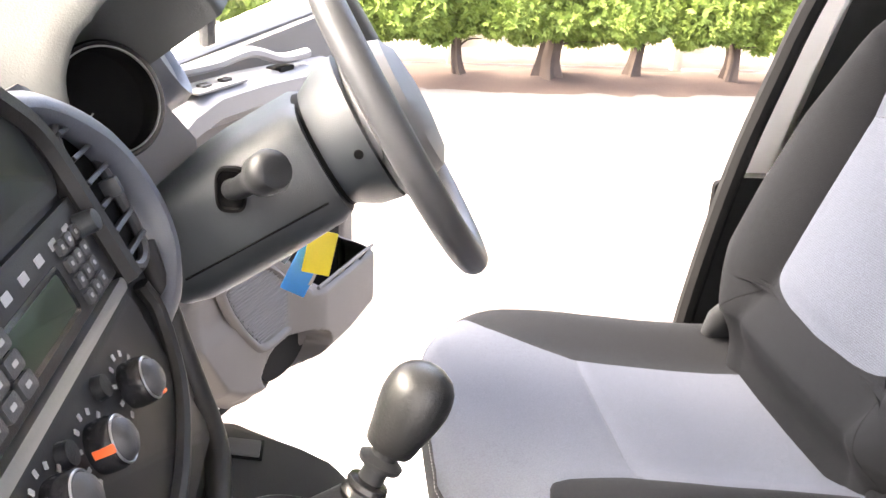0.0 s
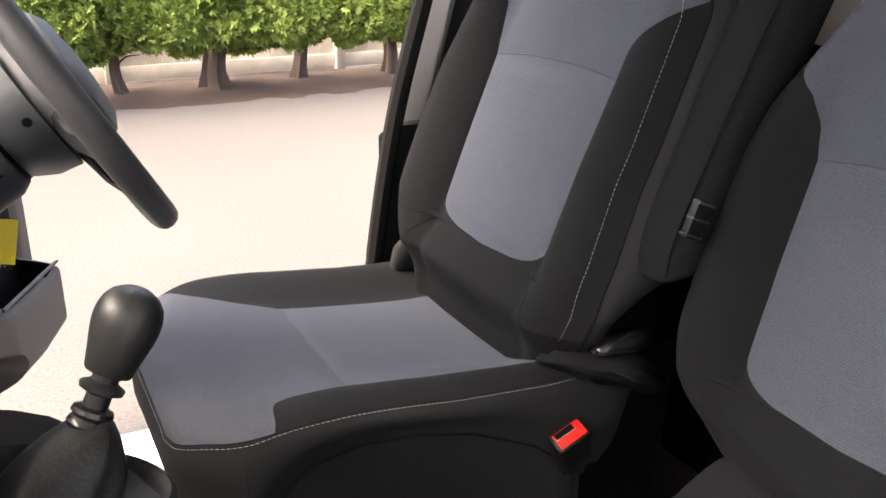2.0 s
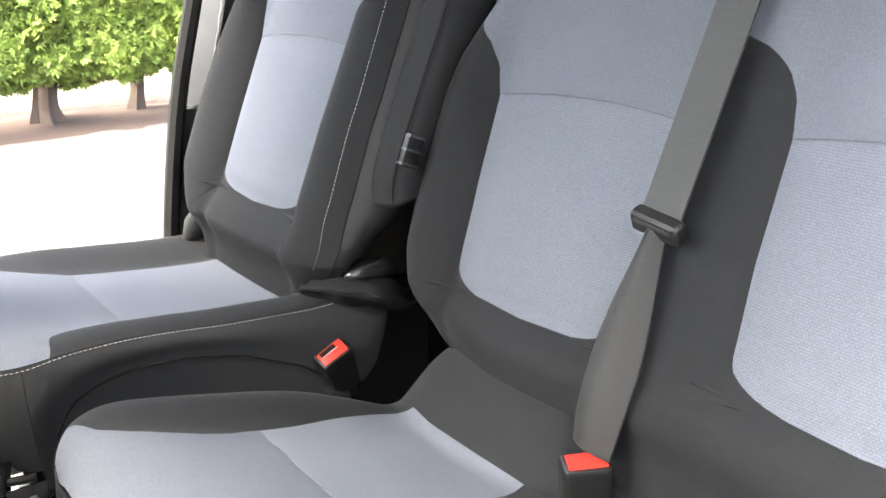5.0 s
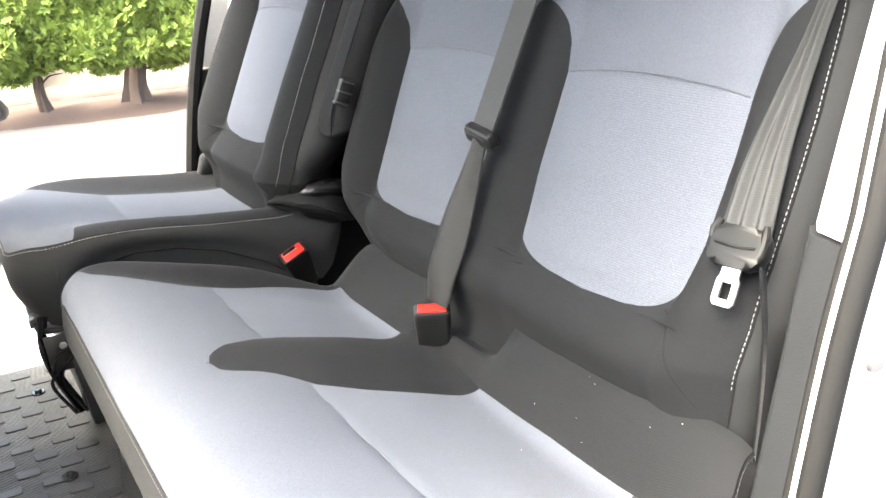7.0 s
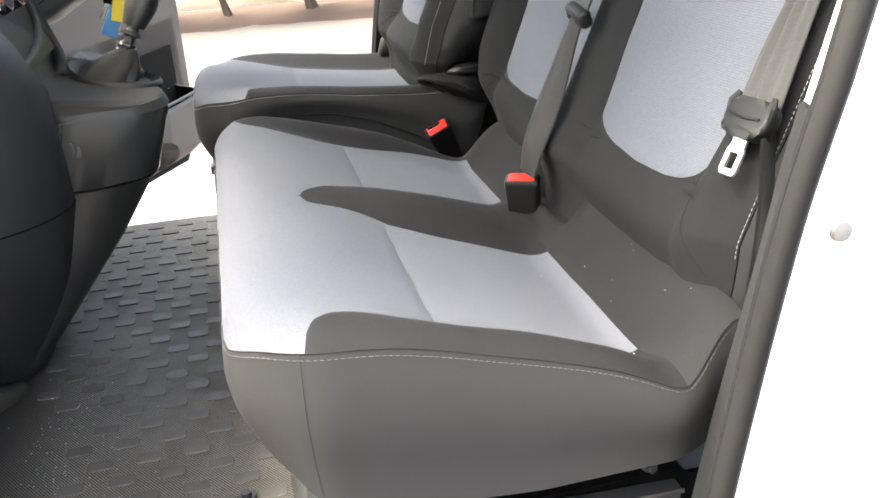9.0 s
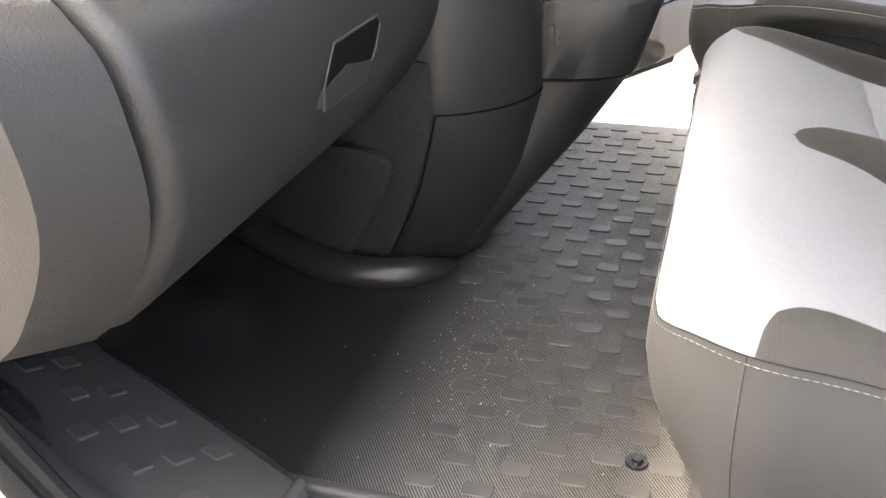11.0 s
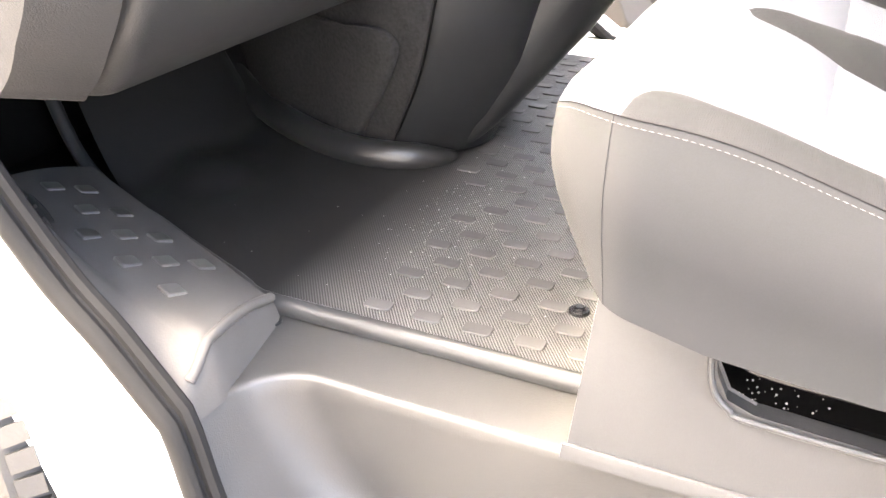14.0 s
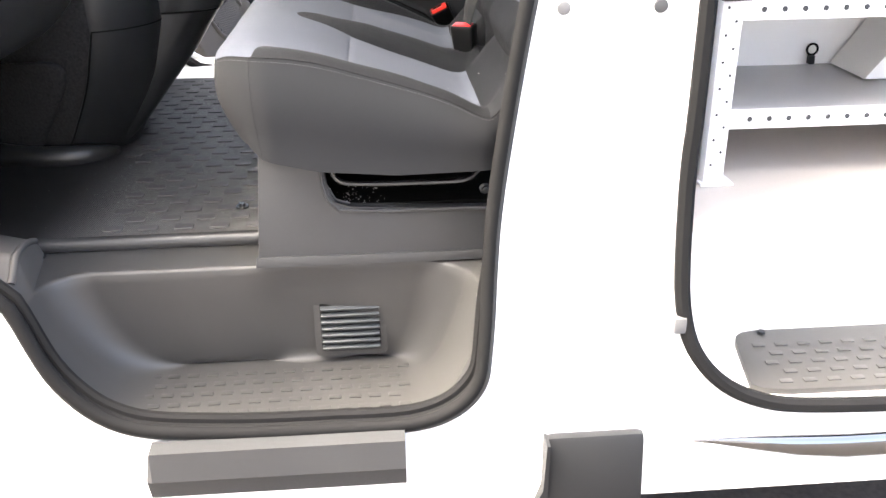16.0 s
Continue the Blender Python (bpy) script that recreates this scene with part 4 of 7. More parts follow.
        ring += [Vector((x + thick + 0.01, a.y + 0.05 + near_in * sm(1.05, 0.97, z), z)), Vector((x + thick + 0.01, b.y - 0.05, z))]
        for dx, dy in ((0.115, -0.012), (0.09, 0.008), (0.06, 0.015), (0.03, 0.014), (0.012, 0.008)):
            ring.append(Vector((b.x + dx, b.y + dy, z)))
        shell.append(ring + [b])
    bm = bmesh.new()
    add_grid(bm, shell)
    ob = part("backrest", bm, "skirt", seat, label, 60)
    for panel, bm in panels(rows, key).items():
        n = panel.split("_")
        part("_".join(n[:2]) if n[0] != "cover" else "front_cover", bm, mats[n[0]], ob, smooth=60)
    bm = bmesh.new()
    outline_top = [*rows[-1], *shell[-1][::-1][1:-1]]
    bm.faces.new([bm.verts.new(p) for p in outline_top])
    part("top_cover", bm, "skirt", ob)
    # Seams: round and across the inserts, and a slanting one from each lower corner.
    for lo, hi, zb in inserts:
        y0, y1 = lo(seam_z), hi(seam_z)
        part("insert_seam", tube([(front(y, seam_z + arched(y, seam_z)) - 0.0004, y, seam_z + arched(y, seam_z)) for y in np.linspace(y0 + 0.004, y1 - 0.004, 24)], 0.001, 5), "blue_thread", ob)
        for s, y in ((-1, lo(zb + 0.03)), (1, hi(zb + 0.03))):
            if near(zb) + 0.2 < y < far(zb) - 0.2:
                continue
            seam = [(y + s * 0.075 * t - s * 0.012, zb + 0.012 - 0.085 * t) for t in np.linspace(0, 1, 24)]
            part("corner_seam", tube([(front(p, q) + 0.0001, p, q) for p, q in seam if near(q) + 0.02 < p < far(q) - 0.03], 0.0007, 5), "dark_thread", ob)
    if stitch:
        part("stitching", stitches([(front(near(z) + stitch, z) - 0.0008, near(z) + stitch, z) for z in np.linspace(z0 + 0.105, z1 - 0.02, 60)], 0.00045), "thread", ob, "pale dashed stitching")
    part("edge_piping", tube([r[-1] for r in rows], 0.0016, 5), "dark_thread", ob)
    part("edge_piping", tube([r[0] for r in rows], 0.0016, 5), "dark_thread", ob)
    return ob, front


MATS_BACK = {"cover": "black_cloth_back", "lower": "blue_back", "upper": "blue_plain"}
bench_back, bench_front = backrest(
    bench_seat, "double passenger bench backrest in blue-grey and black cloth", 0.83, 1.52, lambda z: 0.674 + 0.41 * (z - 0.985) if z > 0.95 else 0.6597 + 0.12 * (z - 0.95),
    lambda z: tab(z, (0.83, 0.08), (1.0, 0.066), (1.2, 0.074), (1.3, 0.085), (1.4, 0.11), (1.52, 0.2)),
    lambda z: tab(z, (0.83, 0.8), (0.885, 0.87), (0.905, 0.905), (0.935, 0.942), (0.97, 0.968), (1.01, 0.978), (1.07, 0.985), (1.15, 0.986), (1.21, 0.984), (1.26, 0.975), (1.3, 0.958), (1.36, 0.93), (1.52, 0.84)),
    ((lambda z: tab(z, (0.98, 0.172), (1.01, 0.16), (1.06, 0.15), (1.15, 0.149), (1.22, 0.152), (1.25, 0.147), (1.287, 0.13), (1.32, 0.105), (1.36, 0.0)),
      lambda z: tab(z, (0.98, 0.436), (1.0, 0.448), (1.1, 0.456), (1.215, 0.459), (1.25, 0.465), (1.275, 0.478), (1.292, 0.498), (1.301, 0.518), (1.304, 0.532)), 0.978),
     (lambda z: tab(z, (0.98, 0.592), (1.1, 0.584), (1.215, 0.58), (1.255, 0.577), (1.28, 0.568), (1.296, 0.553), (1.304, 0.532)),
      lambda z: tab(z, (0.98, 0.872), (1.1, 0.884), (1.16, 0.887), (1.21, 0.891), (1.25, 0.897), (1.28, 0.91), (1.305, 0.933), (1.322, 0.958), (1.33, 0.985)), 0.97)),
    1.212, MATS_BACK, stitch=0.001, near_deep=0.6)
driver_back, driver_front = backrest(
    driver_chair, "driver's seat backrest in blue-grey and black cloth", 0.86, 1.55, lambda z: 0.612 + 0.47 * (z - 1.06) if z > 0.97 else 0.5697 + 0.12 * (z - 0.97),
    lambda z: tab(z, (0.86, 1.12), (0.92, 1.09), (0.945, 1.066), (0.97, 1.042), (1.0, 1.03), (1.06, 1.028), (1.11, 1.034), (1.16, 1.04), (1.2, 1.04), (1.35, 1.05), (1.55, 1.13)),
    lambda z: tab(z, (0.86, 1.505), (0.925, 1.52), (0.95, 1.532), (0.99, 1.556), (1.05, 1.59), (1.14, 1.605), (1.24, 1.605), (1.35, 1.575), (1.55, 1.46)),
    ((lambda z: tab(z, (1.02, 1.158), (1.16, 1.165), (1.265, 1.164), (1.3, 1.14), (1.33, 1.108), (1.36, 1.07), (1.4, 1.01)),
      lambda z: tab(z, (1.02, 1.45), (1.13, 1.464), (1.262, 1.474), (1.34, 1.482), (1.38, 1.5), (1.42, 1.535), (1.45, 1.6)), 1.018),),
    1.262, MATS_BACK, stitch=0.02, tuck=0.008, near_in=0.06)

# ---------- seat bases ----------
notch = [(0.176, 0.556), (0.62, 0.556), (0.62, 0.655), (0.345, 0.662), (0.318, 0.672), (0.304, 0.7), (0.298, 0.79), (0.198, 0.8)]
base = part("seat_base", prism(notch, "y", 0.062, 0.083, 0.004), "plastic_soft", bench_seat, "dark grey plastic bench base with an open storage recess")
part("base_flange", prism([(0.172, 0.556), (0.62, 0.556), (0.62, 0.57), (0.616, 0.574), (0.174, 0.576)], "y", 0.0575, 0.063, 0.002), "plastic_soft", base, "turned-out lower edge of the bench base")
part("recess_lip", tube(curve([(0.297, 0.062, 0.78), (0.303, 0.059, 0.7), (0.322, 0.058, 0.669), (0.36, 0.058, 0.66), (0.62, 0.058, 0.655)], 24), 0.0032, 8), "plastic_soft", base, "rolled lip of the storage recess")
part("front_panel", prism([(0.178, 0.556), (0.2, 0.556), (0.222, 0.8), (0.2, 0.8)], "y", 0.085, 0.86), "plastic_soft", base)
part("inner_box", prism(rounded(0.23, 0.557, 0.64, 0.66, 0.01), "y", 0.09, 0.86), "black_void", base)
part("wire_bar", tube(curve([(0.315, 0.08, 0.735), (0.325, 0.076, 0.713), (0.36, 0.074, 0.704), (0.5, 0.074, 0.702), (0.555, 0.074, 0.706), (0.58, 0.078, 0.73)], 30), 0.0055, 8), "plastic_gloss", base, "black wire bar in the recess")
part("bolt", lathe([(0.0, 0.01), (0.006, 0.008), (0.0065, 0.002), (0.01, 0.0), (0.01, -0.003)], pose(0.585, 0.076, 0.685, 90, 0, 0), 12), "hub_grey", base)
specks = bmesh.new()
for k in range(60):
    bmesh.ops.create_icosphere(specks, subdivisions=1, radius=rng.uniform(0.0005, 0.0013), matrix=Matrix.Translation((rng.gauss(0.35, 0.03), 0.12 + rng.uniform(-0.03, 0.06), 0.662)))
single("recess_crumbs", specks, "print", "pale crumbs in the storage recess", "crumbs", kind="stuff")

dbase = part("seat_base", prism([(0.18, 0.58), (0.62, 0.58), (0.62, 0.77), (0.15, 0.77)], "y", 1.08, 1.56, 0.01), "plastic", driver_chair, "black plastic seat base")
for y in (1.14, 1.54):
    part("rail", prism([(0.11, 0.772), (0.57, 0.772), (0.57, 0.79), (0.56, 0.798), (0.13, 0.798), (0.11, 0.788)], "y", y - 0.014, y + 0.014, 0.003), "rail_black", dbase, "black greased seat rail")
    part("rail_lip", box((0.44, 0.005, 0.012), pose(0.34, y - 0.019, 0.776), 0.001), "silver", dbase)
part("front_link", tube(curve([(0.13, 1.1, 0.8), (0.122, 1.092, 0.755), (0.128, 1.092, 0.71), (0.145, 1.1, 0.66), (0.17, 1.12, 0.6)], 20), 0.006, 8, flat=(1.6, 0.7)), "plastic_gloss", dbase, "black metal adjuster link")
part("adjuster_bar", tube(curve([(0.16, 1.085, 0.775), (0.125, 1.1, 0.775), (0.12, 1.14, 0.778), (0.12, 1.3, 0.78), (0.125, 1.5, 0.785)], 24), 0.006, 8), "rail_black", dbase, "black bent adjuster bar")
part("bracket", prism([(0.128, 0.7), (0.17, 0.7), (0.185, 0.768), (0.122, 0.768)], "y", 1.082, 1.086, 0.001), "rail_black", dbase, "black pressed steel bracket")
part("bracket_bolt", lathe([(0.0, 0.006), (0.006, 0.006), (0.007, 0.0), (0.0, -0.002)], pose(0.152, 1.08, 0.748, 90, 0, 0), 6), "silver", dbase, "bright bolt head")
for k, (dx, dz) in enumerate(((0.0, 0.0), (0.012, 0.009), (-0.006, 0.016))):
    part("cable", tube(curve([(0.2 + dx, 1.072, 0.775), (0.17 + dx, 1.068 - 0.003 * k, 0.75 - dz), (0.14 + dx, 1.072, 0.735 - 2 * dz), (0.13 + dx, 1.08, 0.69 - dz), (0.16 + dx, 1.09, 0.61)], 20), 0.0032, 6), "plastic_gloss", dbase, "thin black cable")

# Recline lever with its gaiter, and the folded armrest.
# Black panel added to stand for the shade in the seat gap.
part("recliner_cover", prism([(0.63, 0.6), (0.78, 0.6), (0.8, 0.9), (0.62, 0.9)], "y", 1.11, 1.13, 0.008), "black_void", driver_chair, "black panel added for the shade in the gap by the driver's seat")
lever = thing("recline_lever", "black plastic recline lever beside the driver's seat", "lever", (0.62, 1.03, 0.9))
part("grip", loft([[Vector((x, yc + w * math.cos(a), zc + h * math.sin(a))) for a in np.linspace(0, 2 * math.pi, 20, endpoint=False)] for x, yc, zc, w, h in
                   ((0.599, 1.052, 0.947, 0.005, 0.0033), (0.603, 1.051, 0.95, 0.013, 0.0088), (0.614, 1.051, 0.952, 0.018, 0.0138), (0.629, 1.052, 0.952, 0.02, 0.016), (0.652, 1.054, 0.95, 0.021, 0.0171), (0.674, 1.056, 0.947, 0.02, 0.0176), (0.69, 1.058, 0.944, 0.017, 0.0165), (0.698, 1.059, 0.942, 0.008, 0.0088))]), "plastic_gloss", lever, "", 60)


def folds(a, k):
    """Uneven folds of the gaiter."""
    return 1 + 0.14 * math.sin(3 * a + 1.9 * k) + 0.08 * math.sin(7 * a - k)


part("gaiter", loft([[Vector((x + 0.012 * math.sin(2 * a), yc + w * folds(a, k) * math.cos(a), zc + h * folds(a, k + 1) * math.sin(a))) for a in np.linspace(0, 2 * math.pi, 28, endpoint=False)] for k, (x, yc, zc, w, h) in enumerate((
    (0.558, 1.09, 0.9305, 0.006, 0.004), (0.566, 1.083, 0.9315, 0.024, 0.011), (0.578, 1.074, 0.9305, 0.03, 0.014), (0.588, 1.068, 0.9275, 0.03, 0.019), (0.6, 1.06, 0.9285, 0.036, 0.017), (0.618, 1.05, 0.9245, 0.034, 0.023), (0.633, 1.042, 0.9215, 0.04, 0.02), (0.653, 1.04, 0.9115, 0.036, 0.024), (0.678, 1.038, 0.9035, 0.03, 0.022), (0.703, 1.038, 0.8955, 0.012, 0.012)))]), "black_cloth_back", lever, "wrinkled black cloth gaiter", 80)
arm_line = curve([(0.69, 1.003, 1.06), (0.688, 1.003, 1.08), (0.694, 1.002, 1.115), (0.724, 1.0, 1.19), (0.782, 0.998, 1.32), (0.866, 0.994, 1.5)], 30)
arm_sizes = [0.012, 0.028, 0.038, 0.044, 0.047] + [0.049] * 25
arm = part("armrest", loft([[p + Vector((w * 1.05 * math.copysign(abs(math.cos(a)) ** 0.6, math.cos(a)), w * 0.85 * math.copysign(abs(math.sin(a)) ** 0.6, math.sin(a)), 0.012 * math.cos(a) * (w / 0.047))) for a in np.linspace(0, 2 * math.pi, 28, endpoint=False)]
                  for p, w in zip(arm_line, arm_sizes)]), "black_cloth_back", driver_chair, "black cloth armrest folded up", 70)
part("pad_seam", tube([p + Vector((-0.046, -0.03, 0)) for p in arm_line[4:]], 0.0016, 5), "dark_thread", arm)
part("end_seam", tube([arm_line[4] + Vector((-0.046 - 0.001 * math.sin(t * 3), -0.03 + 0.06 * t, -0.004 + 0.008 * t)) for t in np.linspace(0, 1, 8)], 0.0014, 5), "dark_thread", arm)
part("pivot", lathe([(0.0, -0.014), (0.024, -0.014), (0.026, 0.0), (0.024, 0.014), (0.0, 0.016)], pose(0.768, 0.962, 1.1, 90, 0, 0), 20), "plastic", arm, "black plastic pivot")
latch = part("latch", box((0.026, 0.012, 0.046), pose(0.664, 0.956, 1.14, 0, 22, 0), 0.004), "belt_black", arm, "black plastic armrest latch")
for dz in (-0.02, 0.001, 0.021):
    part("latch_rib", box((0.027, 0.013, 0.003), pose(0.664 + 0.4 * dz, 0.9555, 1.14 + 0.85 * dz, 0, 22, 0), 0.001), "hub_grey", latch)
part("hinge_cover", loft([[Vector((x, 1.545 + w * math.cos(a), zc + h * math.sin(a))) for a in np.linspace(0, 2 * math.pi, 14, endpoint=False)] for x, zc, w, h in ((0.545, 0.9, 0.004, 0.01), (0.555, 0.915, 0.014, 0.026), (0.575, 0.925, 0.018, 0.034), (0.61, 0.93, 0.018, 0.034), (0.64, 0.93, 0.01, 0.02))]), "skirt", driver_chair, "black cloth-covered hinge", 60)


# ---------- belts ----------
def ribbon(path, across, width, thick=0.0014, bow=0.0):
    """A flat band along a path; across: its width's direction at each point."""
    rings = []
    for p, d, w in zip(path, across, width if isinstance(width, list) else [width] * len(path)):
        d = Vector(d).normalized()
        n = Vector((1, 0, -0.4)).normalized()
        ring = [Vector(p) + d * w * (t - 0.5) + n * (bow * math.cos(math.pi * (t - 0.5)) - thick) for t in np.linspace(0, 1, 7)]
        ring += [Vector(p) + d * w * (t - 0.5) + n * (bow * math.cos(math.pi * (t - 0.5)) + thick) for t in np.linspace(1, 0, 7)]
        rings.append(ring)
    return loft(rings)


def buckle(name, label, m, latch):
    """A belt buckle with its red button; the pose's z axis points out of the button."""
    ob = thing(name, label, "seat belt buckle", m.translation)
    rings = [[m @ Vector((x * w, y * d, z)) for x, y in rounded(-1, -1, 1, 1, 0.3, 4)] for z, w, d in ((-0.098, 0.017, 0.012), (-0.09, 0.0205, 0.0145), (-0.04, 0.0245, 0.0158), (-0.006, 0.0265, 0.0165), (0.0, 0.0262, 0.0162), (0.0022, 0.0245, 0.0148))]
    part("housing", loft(rings), "belt_black", ob, "", 50)
    part("button", box((0.042, 0.0235, 0.012), m @ pose(0, 0.0, -0.0022), 0.002), "red", ob, "red release button")
    if latch:
        part("slot", box((0.028, 0.008, 0.004), m @ pose(-0.004, 0.0065, 0.0022), 0.001), "black_void", ob, "dark latch slot")
        part("slot_lip", box((0.03, 0.0012, 0.002), m @ pose(-0.004, 0.0018, 0.004), 0.0005), "silver", ob)
    part("stalk", tube([m @ Vector((0, 0, -0.09)), m @ Vector((0, 0.004, -0.12)), m @ Vector((0, 0.01, -0.16))], 0.009, 8, flat=(1.7, 0.6)), "plastic", ob)
    return ob


def facing_buckle(at, out, along):
    """A pose whose z points out of the button and whose x runs along it."""
    n = Vector(out).normalized()
    x = (Vector(along) - n * Vector(along).dot(n)).normalized()
    m = Matrix((x, n.cross(x), n)).transposed().to_4x4()
    m.translation = at
    return m


buckle("driver_belt_buckle", "black seat belt buckle with a red button beside the driver's seat", facing_buckle((0.576, 1.052, 0.835), (-0.42, -0.42, 0.8), (0.9, 0.0, 0.3)), True)
buckle("middle_belt_buckle", "black seat belt buckle with a red button on the bench", facing_buckle((0.593, 0.55, 0.883), (-0.1, -0.12, 0.97), (0.87, -0.48, -0.1)), False)

belt = thing("middle_seat_belt", "grey webbing seat belt lying down the middle seat backrest", "seat belt", (0.7, 0.56, 0.9))
mid = [Vector((0.682 + 0.41 * (z - 1.126), 0.545 - 0.06 * (z - 1.126), z)) for z in np.linspace(1.58, 1.123, 16)]
part("upper_webbing", ribbon(mid, [(0, 1, 0.1)] * 16, 0.048), "webbing", belt)
low_belt = curve([(0.684, 0.547, 1.118), (0.662, 0.55, 1.06), (0.634, 0.552, 0.985), (0.612, 0.552, 0.93), (0.606, 0.556, 0.89)], 20)
part("lower_webbing", ribbon(low_belt, [(-0.25 * math.sin(k / 6), 1, 0.1) for k in range(20)], [0.026 + 0.03 * sm(0, 10, k) - 0.004 * sm(10, 20, k) for k in range(20)], bow=-0.012), "webbing_shaded", belt, "twisted webbing with its shade put into the colour")
part("tongue_cover", box((0.02, 0.064, 0.026), pose(0.682, 0.545, 1.124, 8, -22, -4), 0.0085, seg=3), "belt_black", belt, "black plastic belt tongue cover")
part("tongue_slot", box((0.0225, 0.048, 0.005), pose(0.681, 0.545, 1.128, 8, -22, -4), 0.001), "plastic", belt)
belt = thing("outer_seat_belt", "grey webbing seat belt with a hanging steel tongue by the pillar", "seat belt", (0.7, 0.07, 1.0))
run = curve([(0.88, 0.07, 1.56), (0.775, 0.085, 1.3), (0.744, 0.089, 1.23), (0.716, 0.092, 1.161), (0.688, 0.088, 1.092)], 26)
rings = []
for p in run:
    w = tab(p.z, (1.09, 0.05), (1.15, 0.043), (1.22, 0.029), (1.28, 0.017), (1.34, 0.012), (1.56, 0.012))
    line = [p + Vector((0.3 * w * (0.5 - t) + 0.0035 * math.cos(2 * math.pi * 3 * t), w * (t - 0.5), 0)) for t in np.linspace(0, 1, 31)]
    rings.append(line + [q + Vector((0.002, 0, 0)) for q in line[::-1]])
part("webbing", loft(rings), "webbing", belt, "", 60)
part("lower_webbing", ribbon(curve([(0.69, 0.062, 1.07), (0.682, 0.045, 0.98), (0.665, 0.035, 0.86), (0.65, 0.04, 0.72)], 12), [(0.8, 0.5, 0)] * 12, 0.03), "plastic", belt, "dark webbing end running down to its anchor")
up = Vector((0.026, 0.005, 0.053)).normalized()
wide = (Vector((0.011, -0.063, 0.004)) - up * Vector((0.011, -0.063, 0.004)).dot(up)).normalized()
hang = Matrix((wide, up.cross(wide), up)).transposed().to_4x4()
hang.translation = (0.683, 0.086, 1.082)


def hung(bm):
    bmesh.ops.transform(bm, matrix=hang, verts=bm.verts)
    return bm


body = [(x * (1 - 0.14 * sm(0.0, -0.02, z)), z) for x, z in rounded(-0.033, -0.021, 0.033, 0.021, 0.016, 7)]
part("tongue_cover", hung(prism(body, "y", -0.009, 0.011, 0.0075, 4)), "belt_black", belt, "black plastic belt tongue cover", 60)
part("cover_ridge", hung(tube([(-0.022, -0.0095, 0.001), (0.0, -0.0105, -0.001), (0.022, -0.0095, 0.001)], 0.0014, 6)), "belt_black", belt)
for x in (-0.028, 0.028):
    part("cover_ear", hung(tube([(x, -0.004, 0.0), (x * 1.02, -0.006, 0.014), (x * 0.9, -0.004, 0.025)], [0.004, 0.005, 0.003], 8)), "belt_black", belt)
plate_line = [(-0.01, -0.018), (0.01, -0.018), (0.01, -0.03), (0.0125, -0.034), (0.0125, -0.056), (0.009, -0.06), (-0.009, -0.06), (-0.0125, -0.056), (-0.0125, -0.034), (-0.01, -0.03)]
tongue = holed(plate_line, ([(-0.006, -0.036), (0.006, -0.036), (0.006, -0.053), (-0.006, -0.053)],), lambda x, z: -0.0015, 0.003)
part("steel_tongue", hung(tongue), "silver", belt, "bright steel belt tongue with a slot", 0)

# ---------- dashboard ----------
dash = thing("dashboard", "dark grey moulded plastic dashboard with a glovebox", "dashboard", (-0.4, 0.8, 0.88))
upper = [(-0.9, 1.2), (-0.55, 1.12), (-0.33, 1.15), (-0.25, 1.19), (-0.245, 1.215), (-0.27, 1.235), (-0.3, 1.25), (-0.31, 1.285), (-0.37, 1.325), (-0.55, 1.35), (-0.95, 1.33)]
part("upper_pad", prism(upper, "y", 0.02, 0.74, 0.012), "dash_black", dash, "dark grey grained upper pad")
face = curve([(-0.5, 0, 0.95), (-0.325, 0, 0.89), (-0.283, 0, 0.898), (-0.225, 0, 0.958), (-0.188, 0, 1.03), (-0.185, 0, 1.11), (-0.205, 0, 1.16), (-0.26, 0, 1.19), (-0.5, 0, 1.2)], 40)


def dash_face(y0, y1, shrink=0.0, inset=0.02, far=0.0):
    """The bulging lower face, its two ends rolled back. y0 may follow the height."""
    rings = []
    for t in np.linspace(0, 1, 30):
        t = t * t * (0.4 + 0.6 * t) if t < 0.5 else t
        ring = []
        for p in face:
            n0 = y0(p.z) if callable(y0) else y0
            y = n0 + (y1 - n0) * t
            d = min((y - n0) / inset, 1.0)
            back = 0.022 * (1 - math.sqrt(max(0, 1 - (1 - d) ** 2))) + far * sm(0.3, 1, t)
            ring.append(Vector((p.x - back - shrink, y, p.z)))
        rings.append(ring)
    return loft(rings)


part("glovebox", dash_face(lambda z: tab(z, (0.86, 0.008), (0.95, -0.028), (1.1, -0.048), (1.2, -0.05)), 0.56), "dash_black", dash, "dark grey bulging glovebox lid")
part("end_cap", loft([[Vector((p.x - 0.01 - 0.03 * t, tab(p.z, (0.86, -0.008), (0.95, -0.042), (1.1, -0.06), (1.2, -0.062)) - 0.07 * t, p.z + 0.02 * t)) for p in face] for t in np.linspace(0, 1, 6)]), "dash_black", dash, "grey dashboard end cap")
# Black slab sunk between lid and end cap, for the gap's shade.
part("lid_gap", loft([[Vector((p.x - 0.022, y + tab(p.z, (0.86, 0.0), (0.95, -0.034), (1.1, -0.052), (1.2, -0.054)), p.z)) for p in face] for y in (-0.012, 0.02)]), "black_void", dash)
part("knee_panel", dash_face(0.566, 0.735, 0.004, 0.004, -0.06), "dash_black", dash)
part("stack_side", prism([(-0.5, 0.98), (-0.118, 0.98), (-0.118, 1.06), (-0.13, 1.085), (-0.262, 1.375), (-0.3, 1.39), (-0.5, 1.39)], "y", 0.7, 0.733, 0.01), "plastic", dash, "black plastic side of the centre stack")
